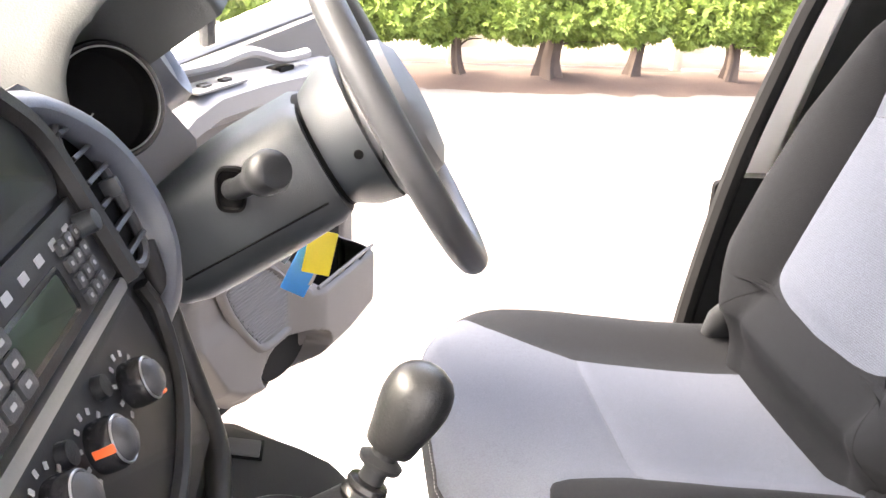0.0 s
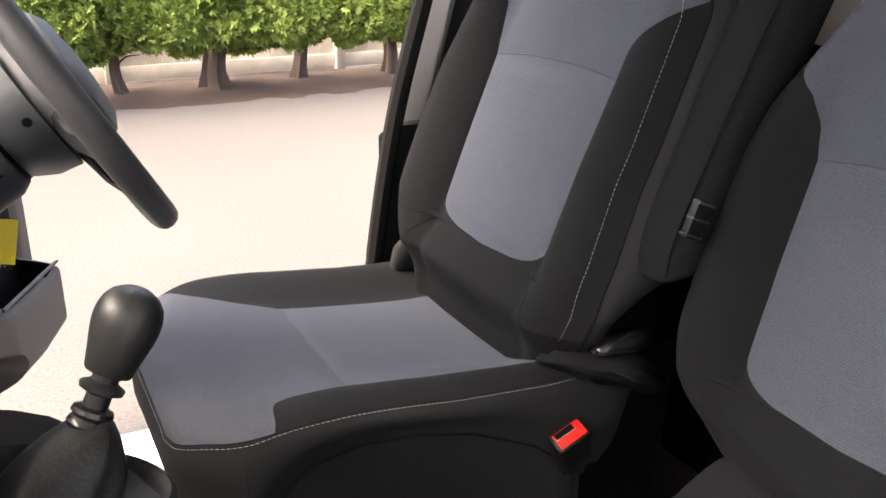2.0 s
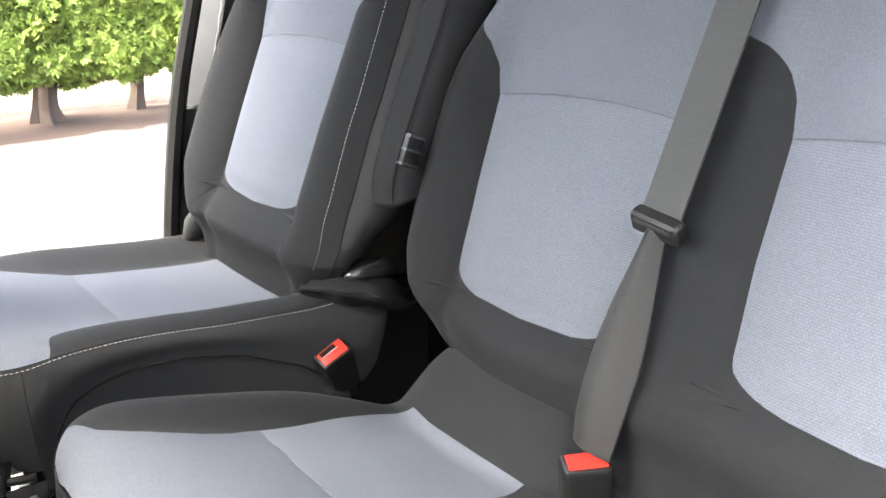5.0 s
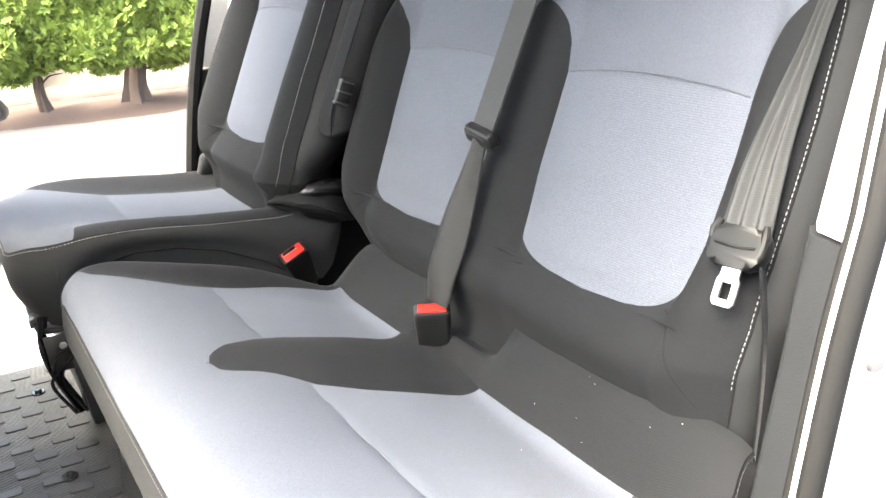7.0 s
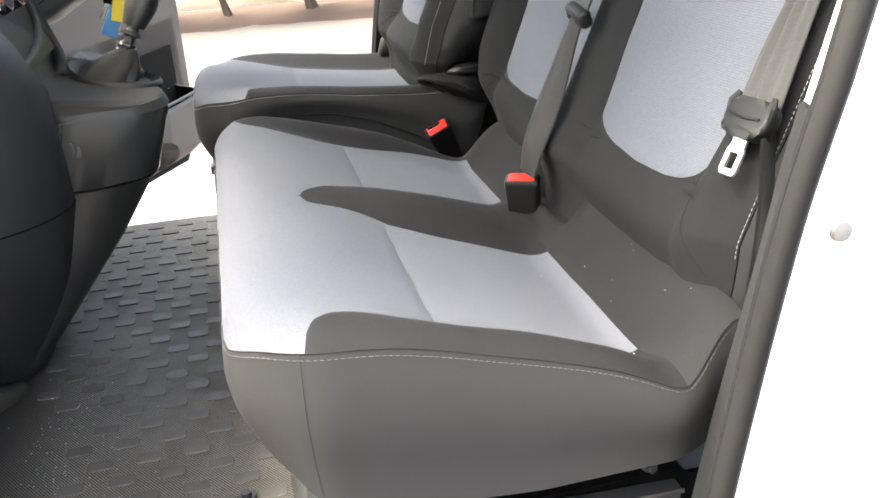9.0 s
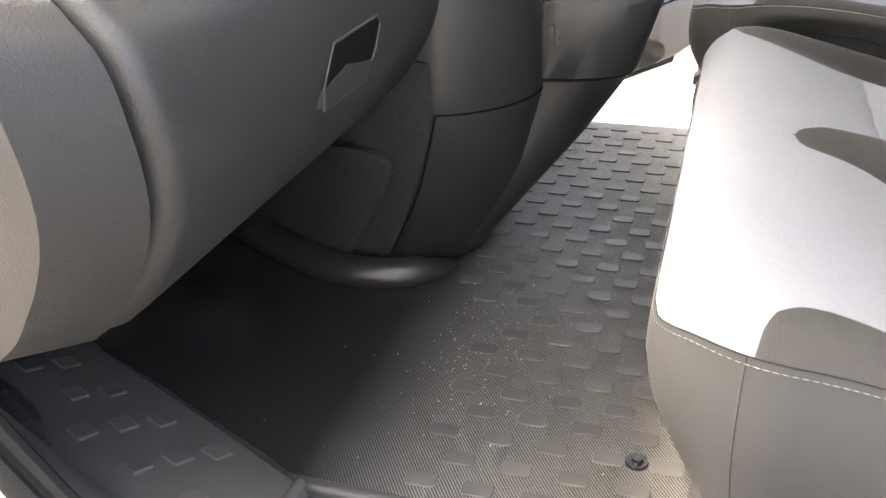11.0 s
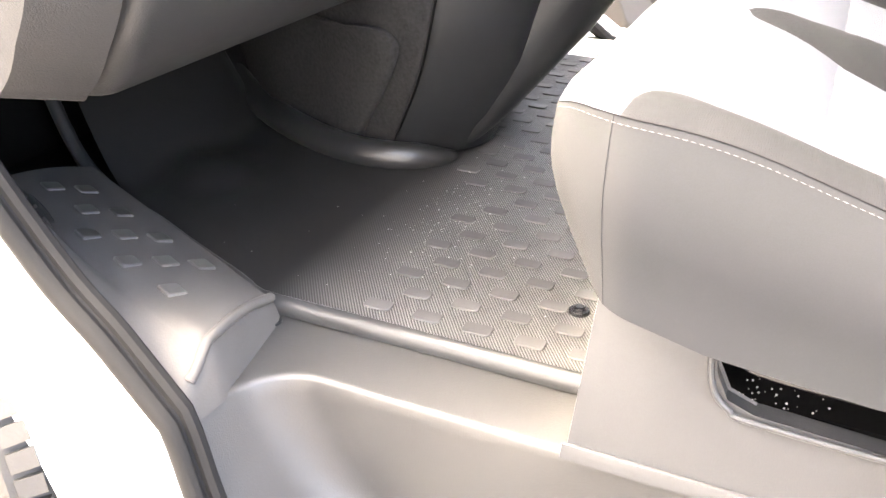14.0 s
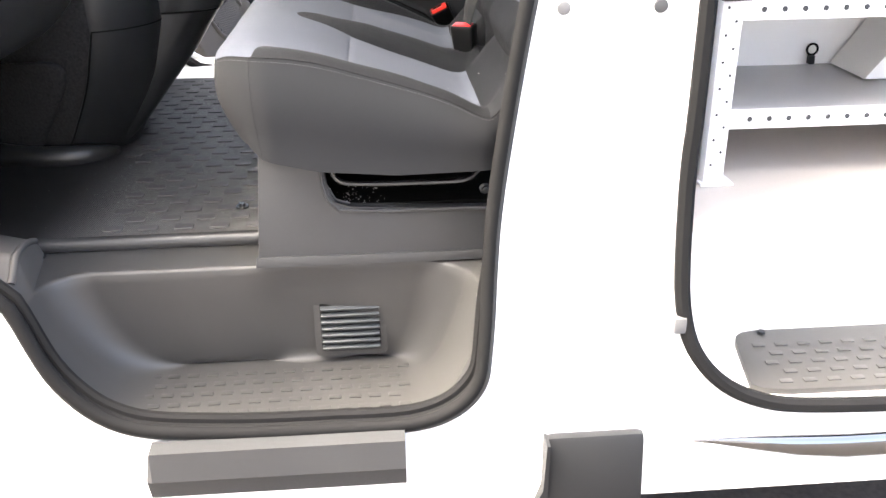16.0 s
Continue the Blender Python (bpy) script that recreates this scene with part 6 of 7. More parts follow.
part("fixing_hole", lathe([(0.0, 0.001), (0.005, 0.001), (0.0055, -0.002)], Matrix.Translation(CW - 0.048 * AX - 0.0965 * SIDE + 0.0 * UP) @ pose(0, 0, 0, 90, 0, 0), 12), "black_void", sw)

col = thing("steering_column", "mid-grey plastic steering column shroud with a stalk", "steering column", CW - 0.2 * AX)
rings = []
for d, w, h, drop in ((-0.3, 0.078, 0.06, 0.012), (-0.27, 0.088, 0.068, 0.01), (-0.18, 0.095, 0.072, 0.004), (-0.1, 0.096, 0.07, 0.0), (-0.088, 0.09, 0.064, 0.0)):
    c = CW + AX * d - UP * drop
    rings.append([c + math.copysign(abs(math.cos(a)) ** 0.55, math.cos(a)) * w * SIDE + math.copysign(abs(math.sin(a)) ** 0.6, math.sin(a)) * h * UP for a in np.linspace(0, 2 * math.pi, 44, endpoint=False)])
part("shroud", loft(rings), "hub_grey", col, "", 50)
part("gap_ring", dish([(-0.092, 0.078, 1.1, 0.88), (-0.076, 0.076, 1.05, 0.86)]), "black_void", col)
part("parting_line", tube([CW + AX * d - 0.0965 * SIDE - 0.03 * UP for d in np.linspace(-0.27, -0.1, 8)], 0.0012, 5), "black_void", col)
sp = CW - 0.178 * AX + 0.03 * UP - 0.094 * SIDE
part("stalk_slot", loft([[sp + k * (0.024 * math.copysign(abs(math.cos(a)) ** 0.6, math.cos(a)) * (0.5 * AX + 0.86 * UP) + 0.016 * math.copysign(abs(math.sin(a)) ** 0.6, math.sin(a)) * (0.86 * AX - 0.5 * UP)) - o * SIDE for a in np.linspace(0, 2 * math.pi, 28, endpoint=False)] for k, o in ((1.0, -0.004), (1.0, 0.0035), (0.86, 0.0035), (0.8, 0.001))]), "black_void", col, "black stalk slot")
part("stalk", tube([sp, sp - 0.012 * SIDE + 0.01 * AX, sp - 0.026 * SIDE + 0.026 * AX + 0.003 * UP, sp - 0.034 * SIDE + 0.036 * AX + 0.005 * UP, sp - 0.04 * SIDE + 0.042 * AX + 0.006 * UP, sp - 0.052 * SIDE + 0.056 * AX + 0.008 * UP, sp - 0.057 * SIDE + 0.061 * AX + 0.009 * UP, sp - 0.058 * SIDE + 0.062 * AX + 0.009 * UP], [0.011, 0.0115, 0.0125, 0.0135, 0.021, 0.0225, 0.019, 0.012], 18), "plastic", col, "dark grey control stalk", 50)
keyset = thing("car_keys", "car keys with yellow and blue tags hanging from the ignition", "keys", (-0.05, 1.43, 1.1))
part("key_ring", tube([Vector((-0.052 + 0.014 * math.cos(a), 1.425, 1.128 + 0.014 * math.sin(a))) for a in np.linspace(0, 2 * math.pi, 20, endpoint=False)], 0.0012, 6, True), "steel", keyset)
part("key_bow", box((0.022, 0.008, 0.034), pose(-0.056, 1.427, 1.11, 8, 20, 10), 0.004), "plastic_gloss", keyset)
part("yellow_tag", box((0.036, 0.002, 0.056), pose(-0.036, 1.418, 1.083, -12, 14, 5), 0.0009), "yellow", keyset, "bright yellow plastic tag")
part("tag_hole", lathe([(0.0, 0.0014), (0.0028, 0.0014), (0.003, 0.0)], pose(-0.028, 1.4165, 1.062, 78, 0, 0), 12), "black_void", keyset)
part("blue_tag", box((0.034, 0.002, 0.075), pose(-0.056, 1.432, 1.058, -12, 28, 5), 0.0009), "blue_tag", keyset, "blue plastic tag")
part("tag_line", box((0.004, 0.0006, 0.03), pose(-0.043, 1.4285, 1.048, -12, 28, 5), 0), "print", keyset)
part("steel_key", box((0.008, 0.002, 0.05), pose(-0.07, 1.43, 1.085, 0, 35, 0), 0.0006), "steel", keyset)

# ---------- open driver's door ----------
DM = Matrix.Translation((-0.485, 1.66, 0)) @ Matrix.Rotation(radians(65), 4, "Z")  # x along the door from its hinge, -y to its lining... y outwards
ddoor = thing("driver_door", "open driver's door with taupe lining, speaker and bottle pocket", "door", DM.translation)


def door_bm(bm):
    bmesh.ops.transform(bm, matrix=DM, verts=bm.verts)
    return bm


shape = [(0.02, 0.85), (0.3, 0.66), (0.37, 0.52), (0.47, 0.4), (0.6, 0.36), (1.13, 0.36), (1.24, 0.42), (1.25, 1.26), (1.2, 1.27), (0.42, 1.19), (0.02, 1.17)]
part("outer_panel", door_bm(prism(shape, "y", 0.05, 0.13, 0.01)), "white", ddoor, "white painted outer panel")
lining = [(0.1, 0.84), (0.3, 0.706), (0.388, 0.575), (0.45, 0.47), (0.6, 0.405), (1.12, 0.4), (1.2, 0.46), (1.2, 1.25), (1.15, 1.26), (0.45, 1.2), (0.1, 1.17)]
part("lining", door_bm(prism(lining, "y", 0.0, 0.052, 0.012)), "door_grey", ddoor, "taupe grained door lining")


def low_line(u):
    return tab(u, (0.3, 0.7), (0.388, 0.57), (0.45, 0.475), (0.52, 0.43), (0.6, 0.405), (0.95, 0.4), (1.1, 0.42), (1.14, 0.46))


def relief_at(u, z):
    """How far the lower moulding of the door stands out."""
    top = tab(u, (0.3, 0.74), (0.4, 0.84), (0.55, 0.87), (0.68, 0.83), (0.74, 0.7), (0.76, 0.655), (1.08, 0.655), (1.14, 0.6))
    d = 0.055 * sm(top + 0.012, top - 0.03, z) * sm(low_line(u) - 0.005, low_line(u) + 0.05, z) * sm(0.29, 0.37, u) * sm(1.145, 1.1, u)
    d += 0.06 * sm(0.68, 0.8, u) * sm(1.14, 1.08, u) * sm(top + 0.004, top - 0.01, z) * sm(low_line(u) - 0.005, low_line(u) + 0.08, z)
    d *= 1 - 0.15 * sm(0.8, 0.68, u) * sm(0.64, 0.7, z)
    oval = ((u - 0.705) / 0.116) ** 2 + ((z - 0.482) / 0.056) ** 2
    return d * (1 - 0.6 * sm(1.06, 0.9, oval))


bm = bmesh.new()
add_grid(bm, [[Vector((u, -relief_at(u, z), z)) for z in [low_line(u) - 0.004 + (0.89 - low_line(u)) * k / 80 for k in range(81)]] for u in np.linspace(0.29, 1.146, 130)])
bmesh.ops.delete(bm, geom=[f for f in bm.faces if 0.785 < f.calc_center_median().x < 1.075 and abs(f.calc_center_median().z - 0.655) < 0.02 and -0.106 < f.calc_center_median().y < -0.006], context="FACES")
part("pocket_rim", door_bm(tube([(u, -0.11, 0.648) for u in np.linspace(0.76, 1.08, 16)], 0.005, 8)), "door_grey", ddoor)
part("pocket_moulding", door_bm(bm), "door_grey", ddoor, "taupe bottle pocket moulding", 60)
# Black sheet and disc put the shade of pocket and cubby into colour.
part("pocket_lining", door_bm(prism(rounded(0.76, 0.42, 1.09, 0.8, 0.008), "y", -0.006, -0.001)), "black_void", ddoor, "black sheet for the shade inside the open pocket")
part("cubby", door_bm(loft([[Vector((0.705 + 0.104 * math.cos(a), y, 0.482 + 0.047 * math.sin(a))) for a in np.linspace(0, 2 * math.pi, 28, endpoint=False)] for y in (-0.044, -0.036)])), "black_void", ddoor, "black disc for the shade inside the oval cubby")
grille = curve([(0.455, 0, 0.743), (0.493, 0, 0.772), (0.57, 0, 0.758), (0.649, 0, 0.714), (0.712, 0, 0.645), (0.728, 0, 0.598), (0.706, 0, 0.572), (0.655, 0, 0.566), (0.598, 0, 0.57), (0.555, 0, 0.6), (0.486, 0, 0.685), (0.455, 0, 0.743)], 45)[:-1]
part("speaker_rim", door_bm(loft([[Vector((0.595 + (p.x - 0.595) * k, -d, 0.67 + (p.z - 0.67) * k)) for p in grille] for k, d in ((1.3, 0.052), (1.22, 0.063), (1.13, 0.065), (1.06, 0.06), (1.0, 0.054))], caps=False)), "door_grey", ddoor, "raised taupe rim round the speaker", 60)
part("speaker_grille", door_bm(loft([[Vector((0.595 + (p.x - 0.595) * k, -d, 0.67 + (p.z - 0.67) * k)) for p in grille] for k, d in ((1.02, 0.05), (1.01, 0.0575), (0.9, 0.0585))])), "speaker_cloth", ddoor, "fine-ribbed teardrop speaker grille", 50)
for k in range(23):
    z = 0.578 + 0.0083 * k
    across = [p.x for p in grille if abs(p.z - z) < 0.016]
    if len(across) > 1 and max(across) - min(across) > 0.03:
        part("grille_rib", door_bm(tube([(min(across) + 0.006, -0.059, z), (max(across) - 0.006, -0.059, z)], 0.0019, 6)), "door_grey", ddoor)
part("armrest", door_bm(loft([[Vector((u, y, z)) for y, z in ((0.0, zc + 0.03), (-0.05, zc + 0.026), (-0.072, zc + 0.008), (-0.068, zc - 0.03), (0.0, zc - 0.07))] for u, zc in ((0.3, 1.09), (0.36, 1.12), (0.45, 1.14), (0.6, 1.14), (0.72, 1.135), (1.0, 1.12), (1.08, 1.09))])), "pale_grey", ddoor, "pale grey armrest with window switches", 50)
part("armrest_ridge", door_bm(tube(curve([(0.36, -0.01, 1.2), (0.5, -0.02, 1.2), (0.62, -0.03, 1.21), (0.72, -0.045, 1.185), (0.85, -0.04, 1.18)], 20), 0.012, 8)), "pale_grey", ddoor, "raised pale ridge above the armrest")
part("switch_panel", door_bm(box((0.17, 0.05, 0.006), pose(0.47, -0.038, 1.168, 4, 0, 0), 0.002)), "pale_grey", ddoor)
for u in (0.435, 0.505):
    part("window_switch", door_bm(box((0.03, 0.016, 0.008), pose(u, -0.042, 1.172, 4, 0, 0), 0.002)), "plastic_gloss", ddoor)
part("grab_recess", door_bm(prism(rounded(0.7, 1.158, 0.76, 1.168, 0.004), "y", -0.055, -0.02)), "black_void", ddoor)
part("window_frame", door_bm(tube([(0.3, 0.06, 1.17), (0.31, 0.06, 1.3), (0.33, 0.06, 1.7), (0.5, 0.06, 1.86), (1.2, 0.06, 1.86), (1.24, 0.06, 1.27)], 0.018, 8)), "rubber", ddoor, "black window frame")
part("window_divider", door_bm(tube([(0.61, 0.06, 1.2), (0.64, 0.06, 1.8)], 0.015, 8)), "plastic_gloss", ddoor)
bm = bmesh.new()
add_grid(bm, [[Vector((u, 0.062, z)) for u in (0.31, 0.7, 1.22)] for z in (1.18, 1.5, 1.85)])
pane = part("pane", door_bm(bm), "glass", ddoor, "clear door window")
pane.visible_shadow = False
part("belt_strip", door_bm(tube([(0.3, 0.035, 1.185), (0.7, 0.03, 1.225), (1.23, 0.03, 1.268)], 0.01, 8)), "rubber", ddoor)
part("door_edge_seal", door_bm(tube([(0.42, 0.05, 0.5), (0.56, 0.05, 0.38), (1.17, 0.05, 0.35), (1.235, 0.05, 0.42), (1.245, 0.05, 1.25)], 0.01, 8)), "seal", ddoor)
for z in (0.75, 1.1):
    part("hinge", box((0.06, 0.04, 0.05), pose(-0.44, 1.68, z, 0, 0, 30), 0.006), "white", ddoor)

# ---------- cargo bay behind the sliding door ----------
part("cargo_floor", prism([(0.92, 0.13), (2.55, 0.13), (2.55, 1.66), (1.034, 1.66), (1.034, 0.297), (0.92, 0.297)], "z", 0.54, 0.575), "ply", van, "pale plywood cargo floor")
part("cargo_riser", prism(rounded(0.98, 0.32, 2.1, 0.56, 0.02), "y", 0.125, 0.15), "white_line", van)
part("cargo_far_lining", prism(rounded(1.03, 0.58, 2.55, 1.9, 0.02), "y", 1.6, 1.64), "white_line", van, "white lining of the cargo bay")
part("cargo_sill", prism([(0.96, -0.105), (2.1, -0.105), (2.1, 0.126), (0.96, 0.126)], "z", 0.31, 0.328, 0.004), "white_line", van, "white painted sill floor of the sliding doorway")
cstep = thing("cargo_step", "dark grey plastic step in the sliding doorway", "step", (1.5, 0.0, 0.33))
part("tread", prism([(1.058, -0.068), (1.075, -0.083), (1.12, -0.092), (2.0, -0.1), (2.0, 0.122), (1.14, 0.122), (1.112, 0.117), (1.096, 0.105), (1.087, 0.085)], "z", 0.325, 0.34, 0.004), "step_grey", cstep)
part("screw", lathe([(0.0, 0.003), (0.007, 0.003), (0.008, -0.001)], pose(1.15, 0.108, 0.342), 12), "plastic", cstep)
for r in range(5):
    for k in range(10):
        part("tread_pad", box((0.024, 0.012, 0.003), pose(1.125 + 0.045 * k + (0.022 if r % 2 else 0), -0.066 + 0.032 * r, 0.341), 0.0012), "mat_pad", cstep)
rack = thing("cargo_shelving", "white perforated steel shelving in the cargo bay", "shelving", (1.3, 0.4, 0.575))
part("post", box((0.042, 0.032, 1.25), pose(1.103, 0.35, 1.2), 0.002), "white", rack, "white punched upright")
part("post_foot", box((0.07, 0.06, 0.006), pose(1.108, 0.35, 0.579), 0.001), "white", rack)
for k in range(22):
    part("post_hole", lathe([(0.0, 0.0004), (0.003, 0.0004), (0.003, -0.001)], pose(1.103 + (0.009 if k % 2 else -0.009), 0.3337, 0.62 + 0.027 * k, 90, 0, 0), 8), "hub_grey", rack)
part("post_bracket", box((0.06, 0.03, 0.03), pose(1.1, 0.32, 0.975), 0.004), "plastic_soft", rack, "dark bracket on the upright")
for z in (0.716, 0.94):
    part("shelf", box((1.35, 0.46, 0.012), pose(1.79, 0.585, z - 0.01), 0.002), "shelf_grey", rack, "grey steel shelf")
    part("shelf_lip", box((1.35, 0.006, 0.042), pose(1.79, 0.352, z - 0.004), 0.002), "white", rack, "white punched shelf lip")
    for k in range(24):
        part("lip_hole", lathe([(0.0, 0.0004), (0.0058, 0.0004), (0.0058, -0.001)], pose(1.172 + 0.042 * k, 0.3487, z - 0.004, 90, 0, 0), 10), "plastic_soft", rack)
part("back_panel", box((1.35, 0.01, 0.95), pose(1.79, 0.82, 1.08), 0.002), "white", rack)
part("lashing_ring", tube([Vector((1.505 + 0.014 * math.cos(a), 0.79, 0.755 + 0.014 * math.sin(a))) for a in np.linspace(0, 2 * math.pi, 16, endpoint=False)], 0.003, 6, True), "black_void", rack)
part("lashing_eye", box((0.014, 0.02, 0.022), pose(1.505, 0.79, 0.729), 0.003), "plastic", rack)
part("corner_gusset", loft([[Vector((x, y, z)) for x, z in ((1.56, 0.718), (1.9, 0.718), (1.9, 0.93), (1.72, 0.93), (1.66, 0.86), (1.6, 0.77))] for y in (0.62, 0.8)]), "white_line", rack, "white curved gusset")

# ---------- hedge of conifers and the fence behind ----------
rng = random.Random(11)


def crown_mesh(seed, wide, z0, z1):
    """A clipped conifer face: many small pointed sprays, uneven outline with gaps below."""
    r = random.Random(seed)
    verts, faces = [], []

    def spray(c, d, s):
        """A flat fan of narrow scale-leaf twigs."""
        side = d.cross(Vector((r.uniform(-1, 1), r.uniform(-1, 1), r.uniform(-1, 1)))).normalized()
        for a in (-0.75, -0.28, 0.2, 0.7):
            e = (d * math.cos(a) + side * math.sin(a)).normalized()
            w = (side * math.cos(a) - d * math.sin(a)) * s * 0.13
            i = len(verts)
            k = s * r.uniform(0.75, 1.1) * (1 - 0.25 * abs(a))
            verts.extend([c, c + e * k * 0.55 + w, c + e * k, c + e * k * 0.5 - w])
            faces.append((i, i + 1, i + 2, i + 3))

    for k in range(9500):
        t = r.random() ** 1.5
        x = r.uniform(-wide, wide)
        low = z0 + 0.08 + 0.2 * noise.noise(Vector((x * 2.2 + seed * 9, 0, 1))) + 0.12 * noise.noise(Vector((x * 7 + seed * 9, 0, 4)))
        z = low + t * (z1 - low)
        lump = 0.2 * noise.noise(Vector((x * 2.5 + seed, z * 2.5, seed))) + 0.1 * noise.noise(Vector((x * 7 + seed, z * 7, seed)))
        y = -0.42 + lump + 0.3 * sm(z0 + 0.25, z0 - 0.05, z) + abs(r.gauss(0, 0.07)) + 0.15 * (z - 0.6) * 0.3
        d = Vector((r.gauss(0, 0.55), -0.7 + r.gauss(0, 0.35), 0.1 + r.gauss(0, 0.5))).normalized()
        spray(Vector((x, y, z)), d, r.uniform(0.05, 0.11))
    for k in range(900):
        x, z = r.uniform(-wide, wide), r.uniform(z1, 3.6)
        spray(Vector((x, r.uniform(-0.5, -0.1), z)), Vector((r.gauss(0, 0.6), -0.7, r.gauss(0.3, 0.5))).normalized(), r.uniform(0.15, 0.28))
    me = bpy.data.meshes.new("crown")
    me.from_pydata([tuple(v) for v in verts], [], faces)
    me.materials.append(M["leaf"])
    return me


crowns = [crown_mesh(s, 0.62, 0.38, 1.75) for s in (1, 2, 3)]


# Plain sheet behind the sprays, the hedge's inner shade put into its colour.
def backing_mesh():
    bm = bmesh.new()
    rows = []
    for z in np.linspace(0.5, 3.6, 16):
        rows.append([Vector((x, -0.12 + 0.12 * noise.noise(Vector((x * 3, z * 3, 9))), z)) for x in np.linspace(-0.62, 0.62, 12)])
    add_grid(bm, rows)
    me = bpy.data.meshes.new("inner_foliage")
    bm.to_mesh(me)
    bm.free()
    me.materials.append(M["leaf_shade"])
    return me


leaf_backing = backing_mesh()


def trunk_bm(x, y, r, lean, s):
    q = random.Random(s)
    rings = []
    for z, k in ((0.02, 1.6), (0.08, 1.3), (0.14, 1.14), (0.22, 1.04), (0.3, 0.98), (0.38, 0.95), (0.5, 0.92), (0.8, 0.85), (1.8, 0.7)):
        ring = []
        for a in np.linspace(0, 2 * math.pi, 20, endpoint=False):
            w = r * 0.8 * k * (1 + 0.2 * math.sin(5 * a + s) * (1.4 if z < 0.2 else 0.7) + 0.08 * math.sin(11 * a + 2 * s))
            ring.append(Vector((x + lean * z + 0.03 * math.sin(7 * z + s) + w * math.cos(a), y + w * math.sin(a), z)))
        rings.append(ring)
    return loft(rings)


xs = [-7.4, -6.4, -5.3, -4.3, -3.3, -2.35, -1.4, -0.6, 0.2, 1.06, 1.92, 2.74, 3.65, 4.5, 5.5, 6.5, 7.6, 8.7, 9.9, 11.0]
for k, x in enumerate(xs):
    thick = {10: 0.13, 9: 0.055, 11: 0.075, 12: 0.085}.get(k, rng.uniform(0.035, 0.06))
    y = 8.55 + rng.uniform(-0.08, 0.08)
    tree = thing("conifer_tree", "clipped green conifer in a hedge, bare brown trunk below", "tree", (x, y, 0.1), "conifers of the hedge")
    part("trunk", trunk_bm(x, y, thick, rng.uniform(-0.06, 0.06), k), "bark", tree, "fibrous brown trunk")
    for j in range(5):
        a = rng.uniform(-1.3, 1.3)
        part("limb", tube(curve([(x, y, 0.34 + 0.06 * j), (x + 0.16 * a, y - 0.12, 0.41 + 0.06 * j), (x + 0.4 * a, y - 0.28, 0.44 + 0.08 * j)], 7), [0.011, 0.01, 0.009, 0.008, 0.006, 0.005, 0.003], 7), "bark", tree)
    for name, me in (("crown", crowns[k % 3]), ("inner_foliage", leaf_backing)):
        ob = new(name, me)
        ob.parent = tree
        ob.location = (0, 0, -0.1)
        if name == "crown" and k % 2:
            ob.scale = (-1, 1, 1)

fence = thing("board_fence", "pale weathered board fence behind the hedge", "fence", (0, 9.6, 0))
board = prism(rounded(-0.07, 0.08, 0.07, 1.75, 0.004), "y", -0.009, 0.009)
board_ob = part("board", board, "fence", fence, "", 0)
board_ob.location = (-9, 9.62, 0)
for k in range(1, 130):
    o = new("board", board_ob.data)
    o.parent = fence
    o.matrix_parent_inverse = placed(fence).inverted()
    o.location = (-9 + 0.1405 * k, 9.62 + 0.004 * (k % 3), 0.02 * rng.random())
for k in range(9):
    part("post", box((0.1, 0.1, 1.8), pose(-8.5 + 2.4 * k, 9.57, 0.9), 0.006), "fence", fence)
part("gravel_board", box((20, 0.03, 0.15), pose(0.5, 9.58, 0.1), 0.004), "fence", fence)

# ---------- raised pads and dirt, last ----------
pad = prism(rounded(-0.0185, -0.0112, 0.0185, 0.0112, 0.0058, 3), "z", -0.002, 0.0015, 0.0009, 1)
first = part("pad", pad, "mat_pad", mat_ob)
first.matrix_parent_inverse = Matrix.Identity(4)
pads = []
for row in range(27):
    y = 0.208 + 0.0451 * row
    for k in range(-1, 8):
        x = 0.088 + 0.067 * 2 - 0.067 * k + (0.0335 if row % 2 else 0.0)
        limit = -0.125 if y < 0.6 else (-0.21 if y < 0.8 else -0.33)
        if limit + 0.02 * math.sin(row * 1.7) < x < 0.17:
            pads.append((x, y))
for k, (x, y) in enumerate(pads):
    o = first if k == 0 else new("pad", first.data)
    o.parent = mat_ob
    o.location = (x, y, 0.0012)
# Larger pads on the sloping side.
along, across = Vector((0.063, -0.062, 0.008)), Vector((0.029, 0.033, -0.012))
e = Vector((0.92, -0.39, -0.03)).normalized()
nrm = e.cross(across).normalized()
rot = Matrix((e, nrm.cross(e), nrm)).transposed().to_4x4()
side_ob = bpy.data.objects["side_rise"]
slope = BVHTree.FromPolygons([placed(side_ob) @ v.co for v in side_ob.data.vertices], [tuple(p.vertices) for p in side_ob.data.polygons])
nrm = nrm if nrm.z > 0 else -nrm
bm = loft([[Vector((x, y, z)) for x, y in rounded(-0.0155 * k, -0.013 * k, 0.0155 * k, 0.013 * k, 0.004 * k, 3)] for k, z in ((1.06, -0.004), (1.0, 0.0018), (0.86, 0.003))])
side_pad = bpy.data.meshes.new("side_pad")
bm.to_mesh(side_pad)
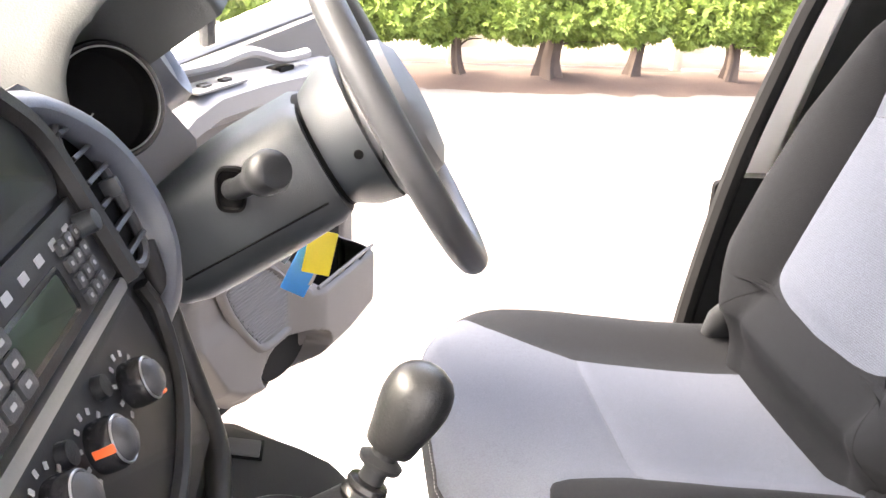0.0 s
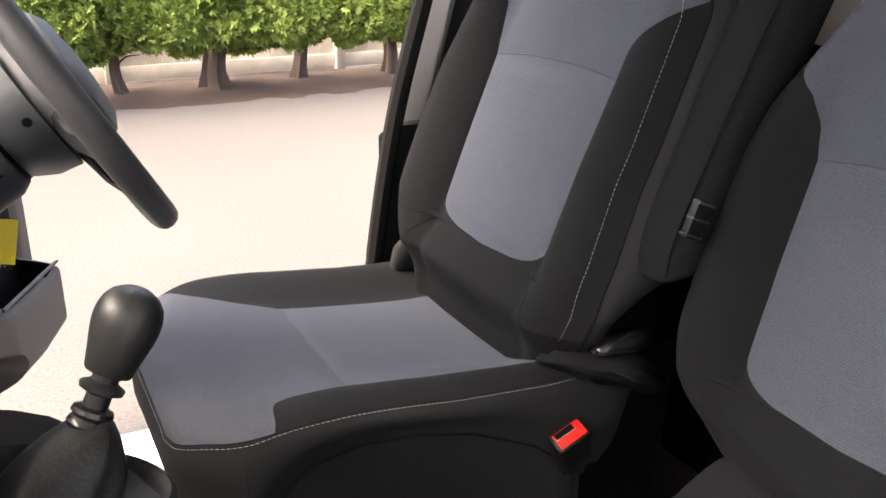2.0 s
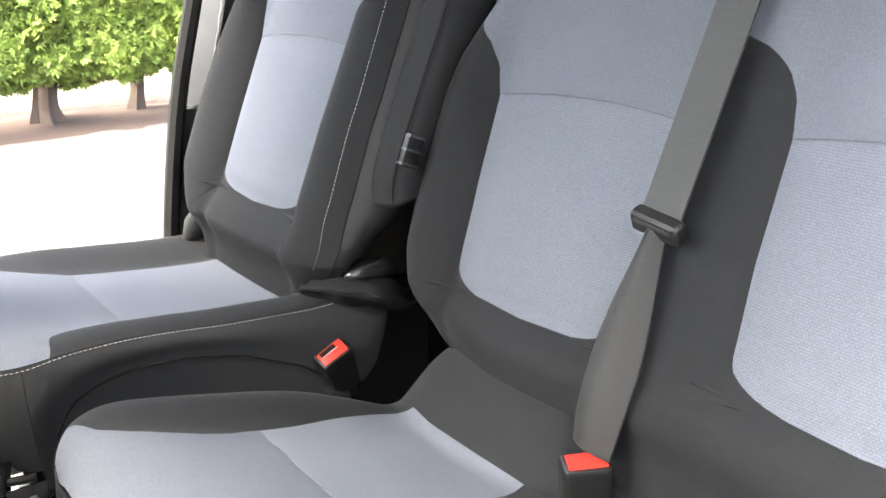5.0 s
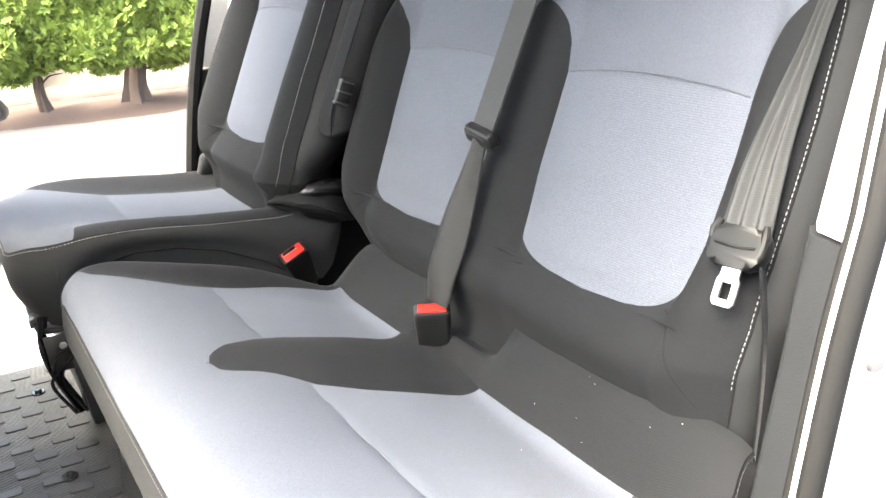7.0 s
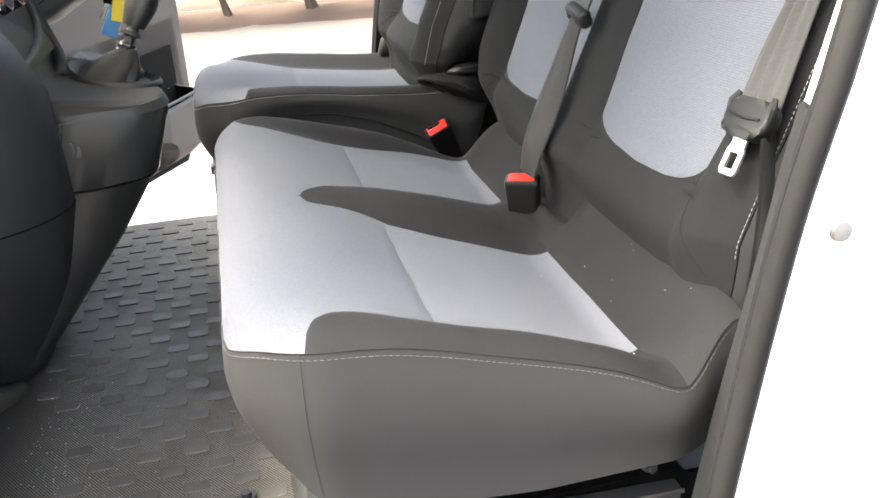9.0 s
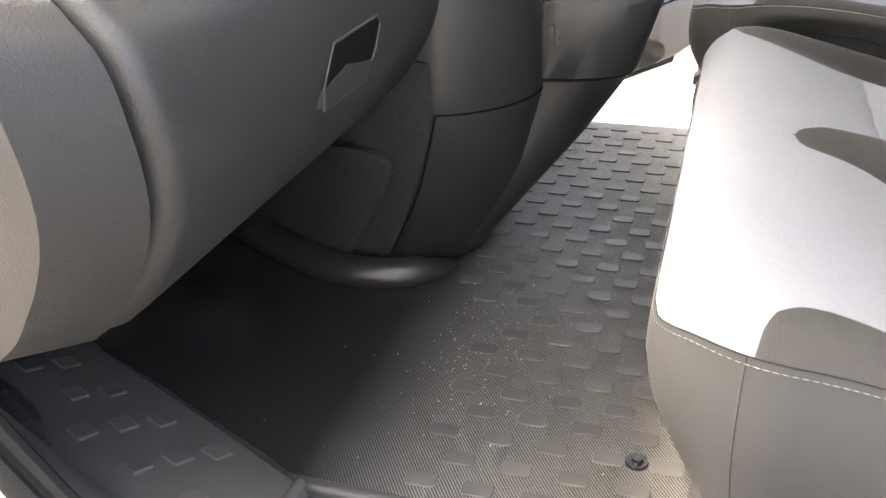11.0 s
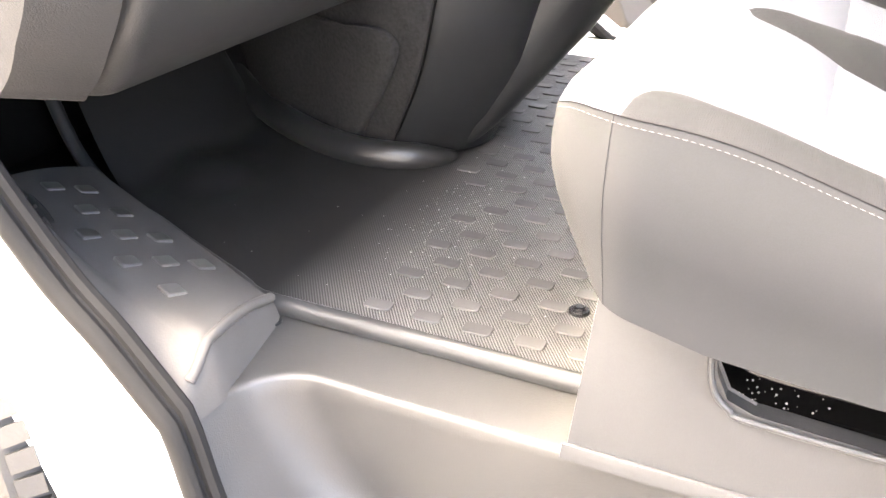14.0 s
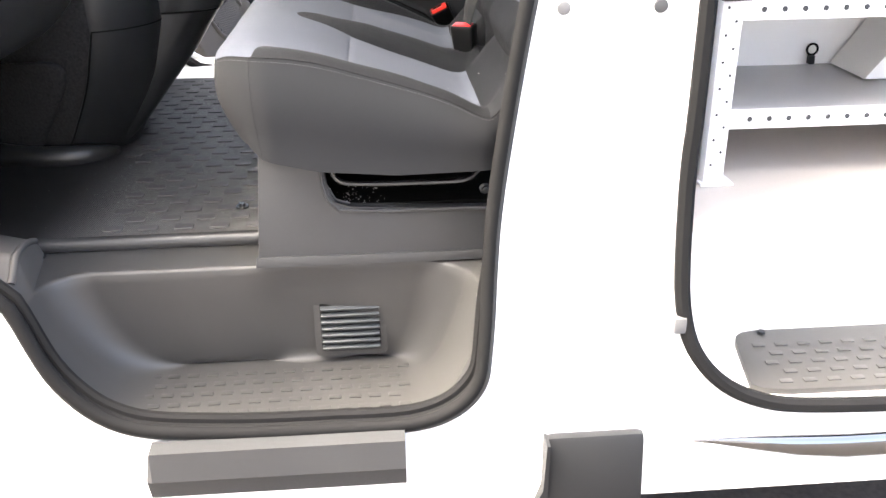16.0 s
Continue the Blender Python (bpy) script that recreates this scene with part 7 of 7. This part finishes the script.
bm.free()
side_pad.materials.append(M["side_pad"])
for i, j in ((1, 0), (0, -1), (0, 0), (0, 1), (-1, 0), (-1, -1), (-1, -2), (-2, -1), (-2, -2), (-3, -2), (-3, -3)):
    o = new("side_pad", side_pad)
    o.parent = mat_ob
    o.matrix_parent_inverse = placed(mat_ob).inverted()
    c = Vector((-0.377, 0.131, 0.62)) + i * along + j * across
    hit = slope.ray_cast(c + nrm * 0.2, -nrm)
    c = hit[0] if hit[0] else c
    o.matrix_basis = Matrix.Translation(c) @ rot
for name, x, y in (("stud", 0.12, 0.3), ("stud", 0.111, 0.927), ("stud", 0.109, 1.283)):
    part(name, lathe([(0.0, 0.009), (0.006, 0.009), (0.007, 0.004), (0.0125, 0.004), (0.0135, 0.0), (0.0, 0.0)], pose(x, y, 0.58), 18), "plastic_gloss", mat_ob, "round black fixing stud")
tread_pads = []
for r in range(5):
    for k in range(14):
        x = -0.04 + 0.036 * k + (0.018 if r % 2 else 0)
        if x < 0.44:
            tread_pads.append((x, -0.06 + 0.032 * r))
tp = part("tread_pad", box((0.022, 0.012, 0.003), None, 0.0012), "step_grey", step)
back = placed(step).inverted()
for k, (x, y) in enumerate(tread_pads):
    o = tp if k == 0 else new("tread_pad", tp.data)
    o.parent = step
    o.matrix_parent_inverse = back
    o.location = (x, y, 0.333)
dirt = bmesh.new()
for k in range(300):
    if rng.random() < 0.75:
        x, y = rng.gauss(-0.12, 0.045), rng.gauss(0.47, 0.1)
    else:
        x, y = rng.uniform(-0.5, 0.12), rng.uniform(0.22, 0.9)
    if y > 0.19 and x < 0.14:
        bmesh.ops.create_icosphere(dirt, subdivisions=1, radius=rng.uniform(0.0003, 0.0009) * (1.6 if rng.random() < 0.06 else 1), matrix=Matrix.Translation((x, y, 0.5815)) @ Matrix.Diagonal((rng.uniform(0.7, 2), rng.uniform(0.7, 2), 0.6, 1)))
single("floor_crumbs", dirt, "print", "pale crumbs and grit scattered over the floor mat", "crumbs", kind="stuff")
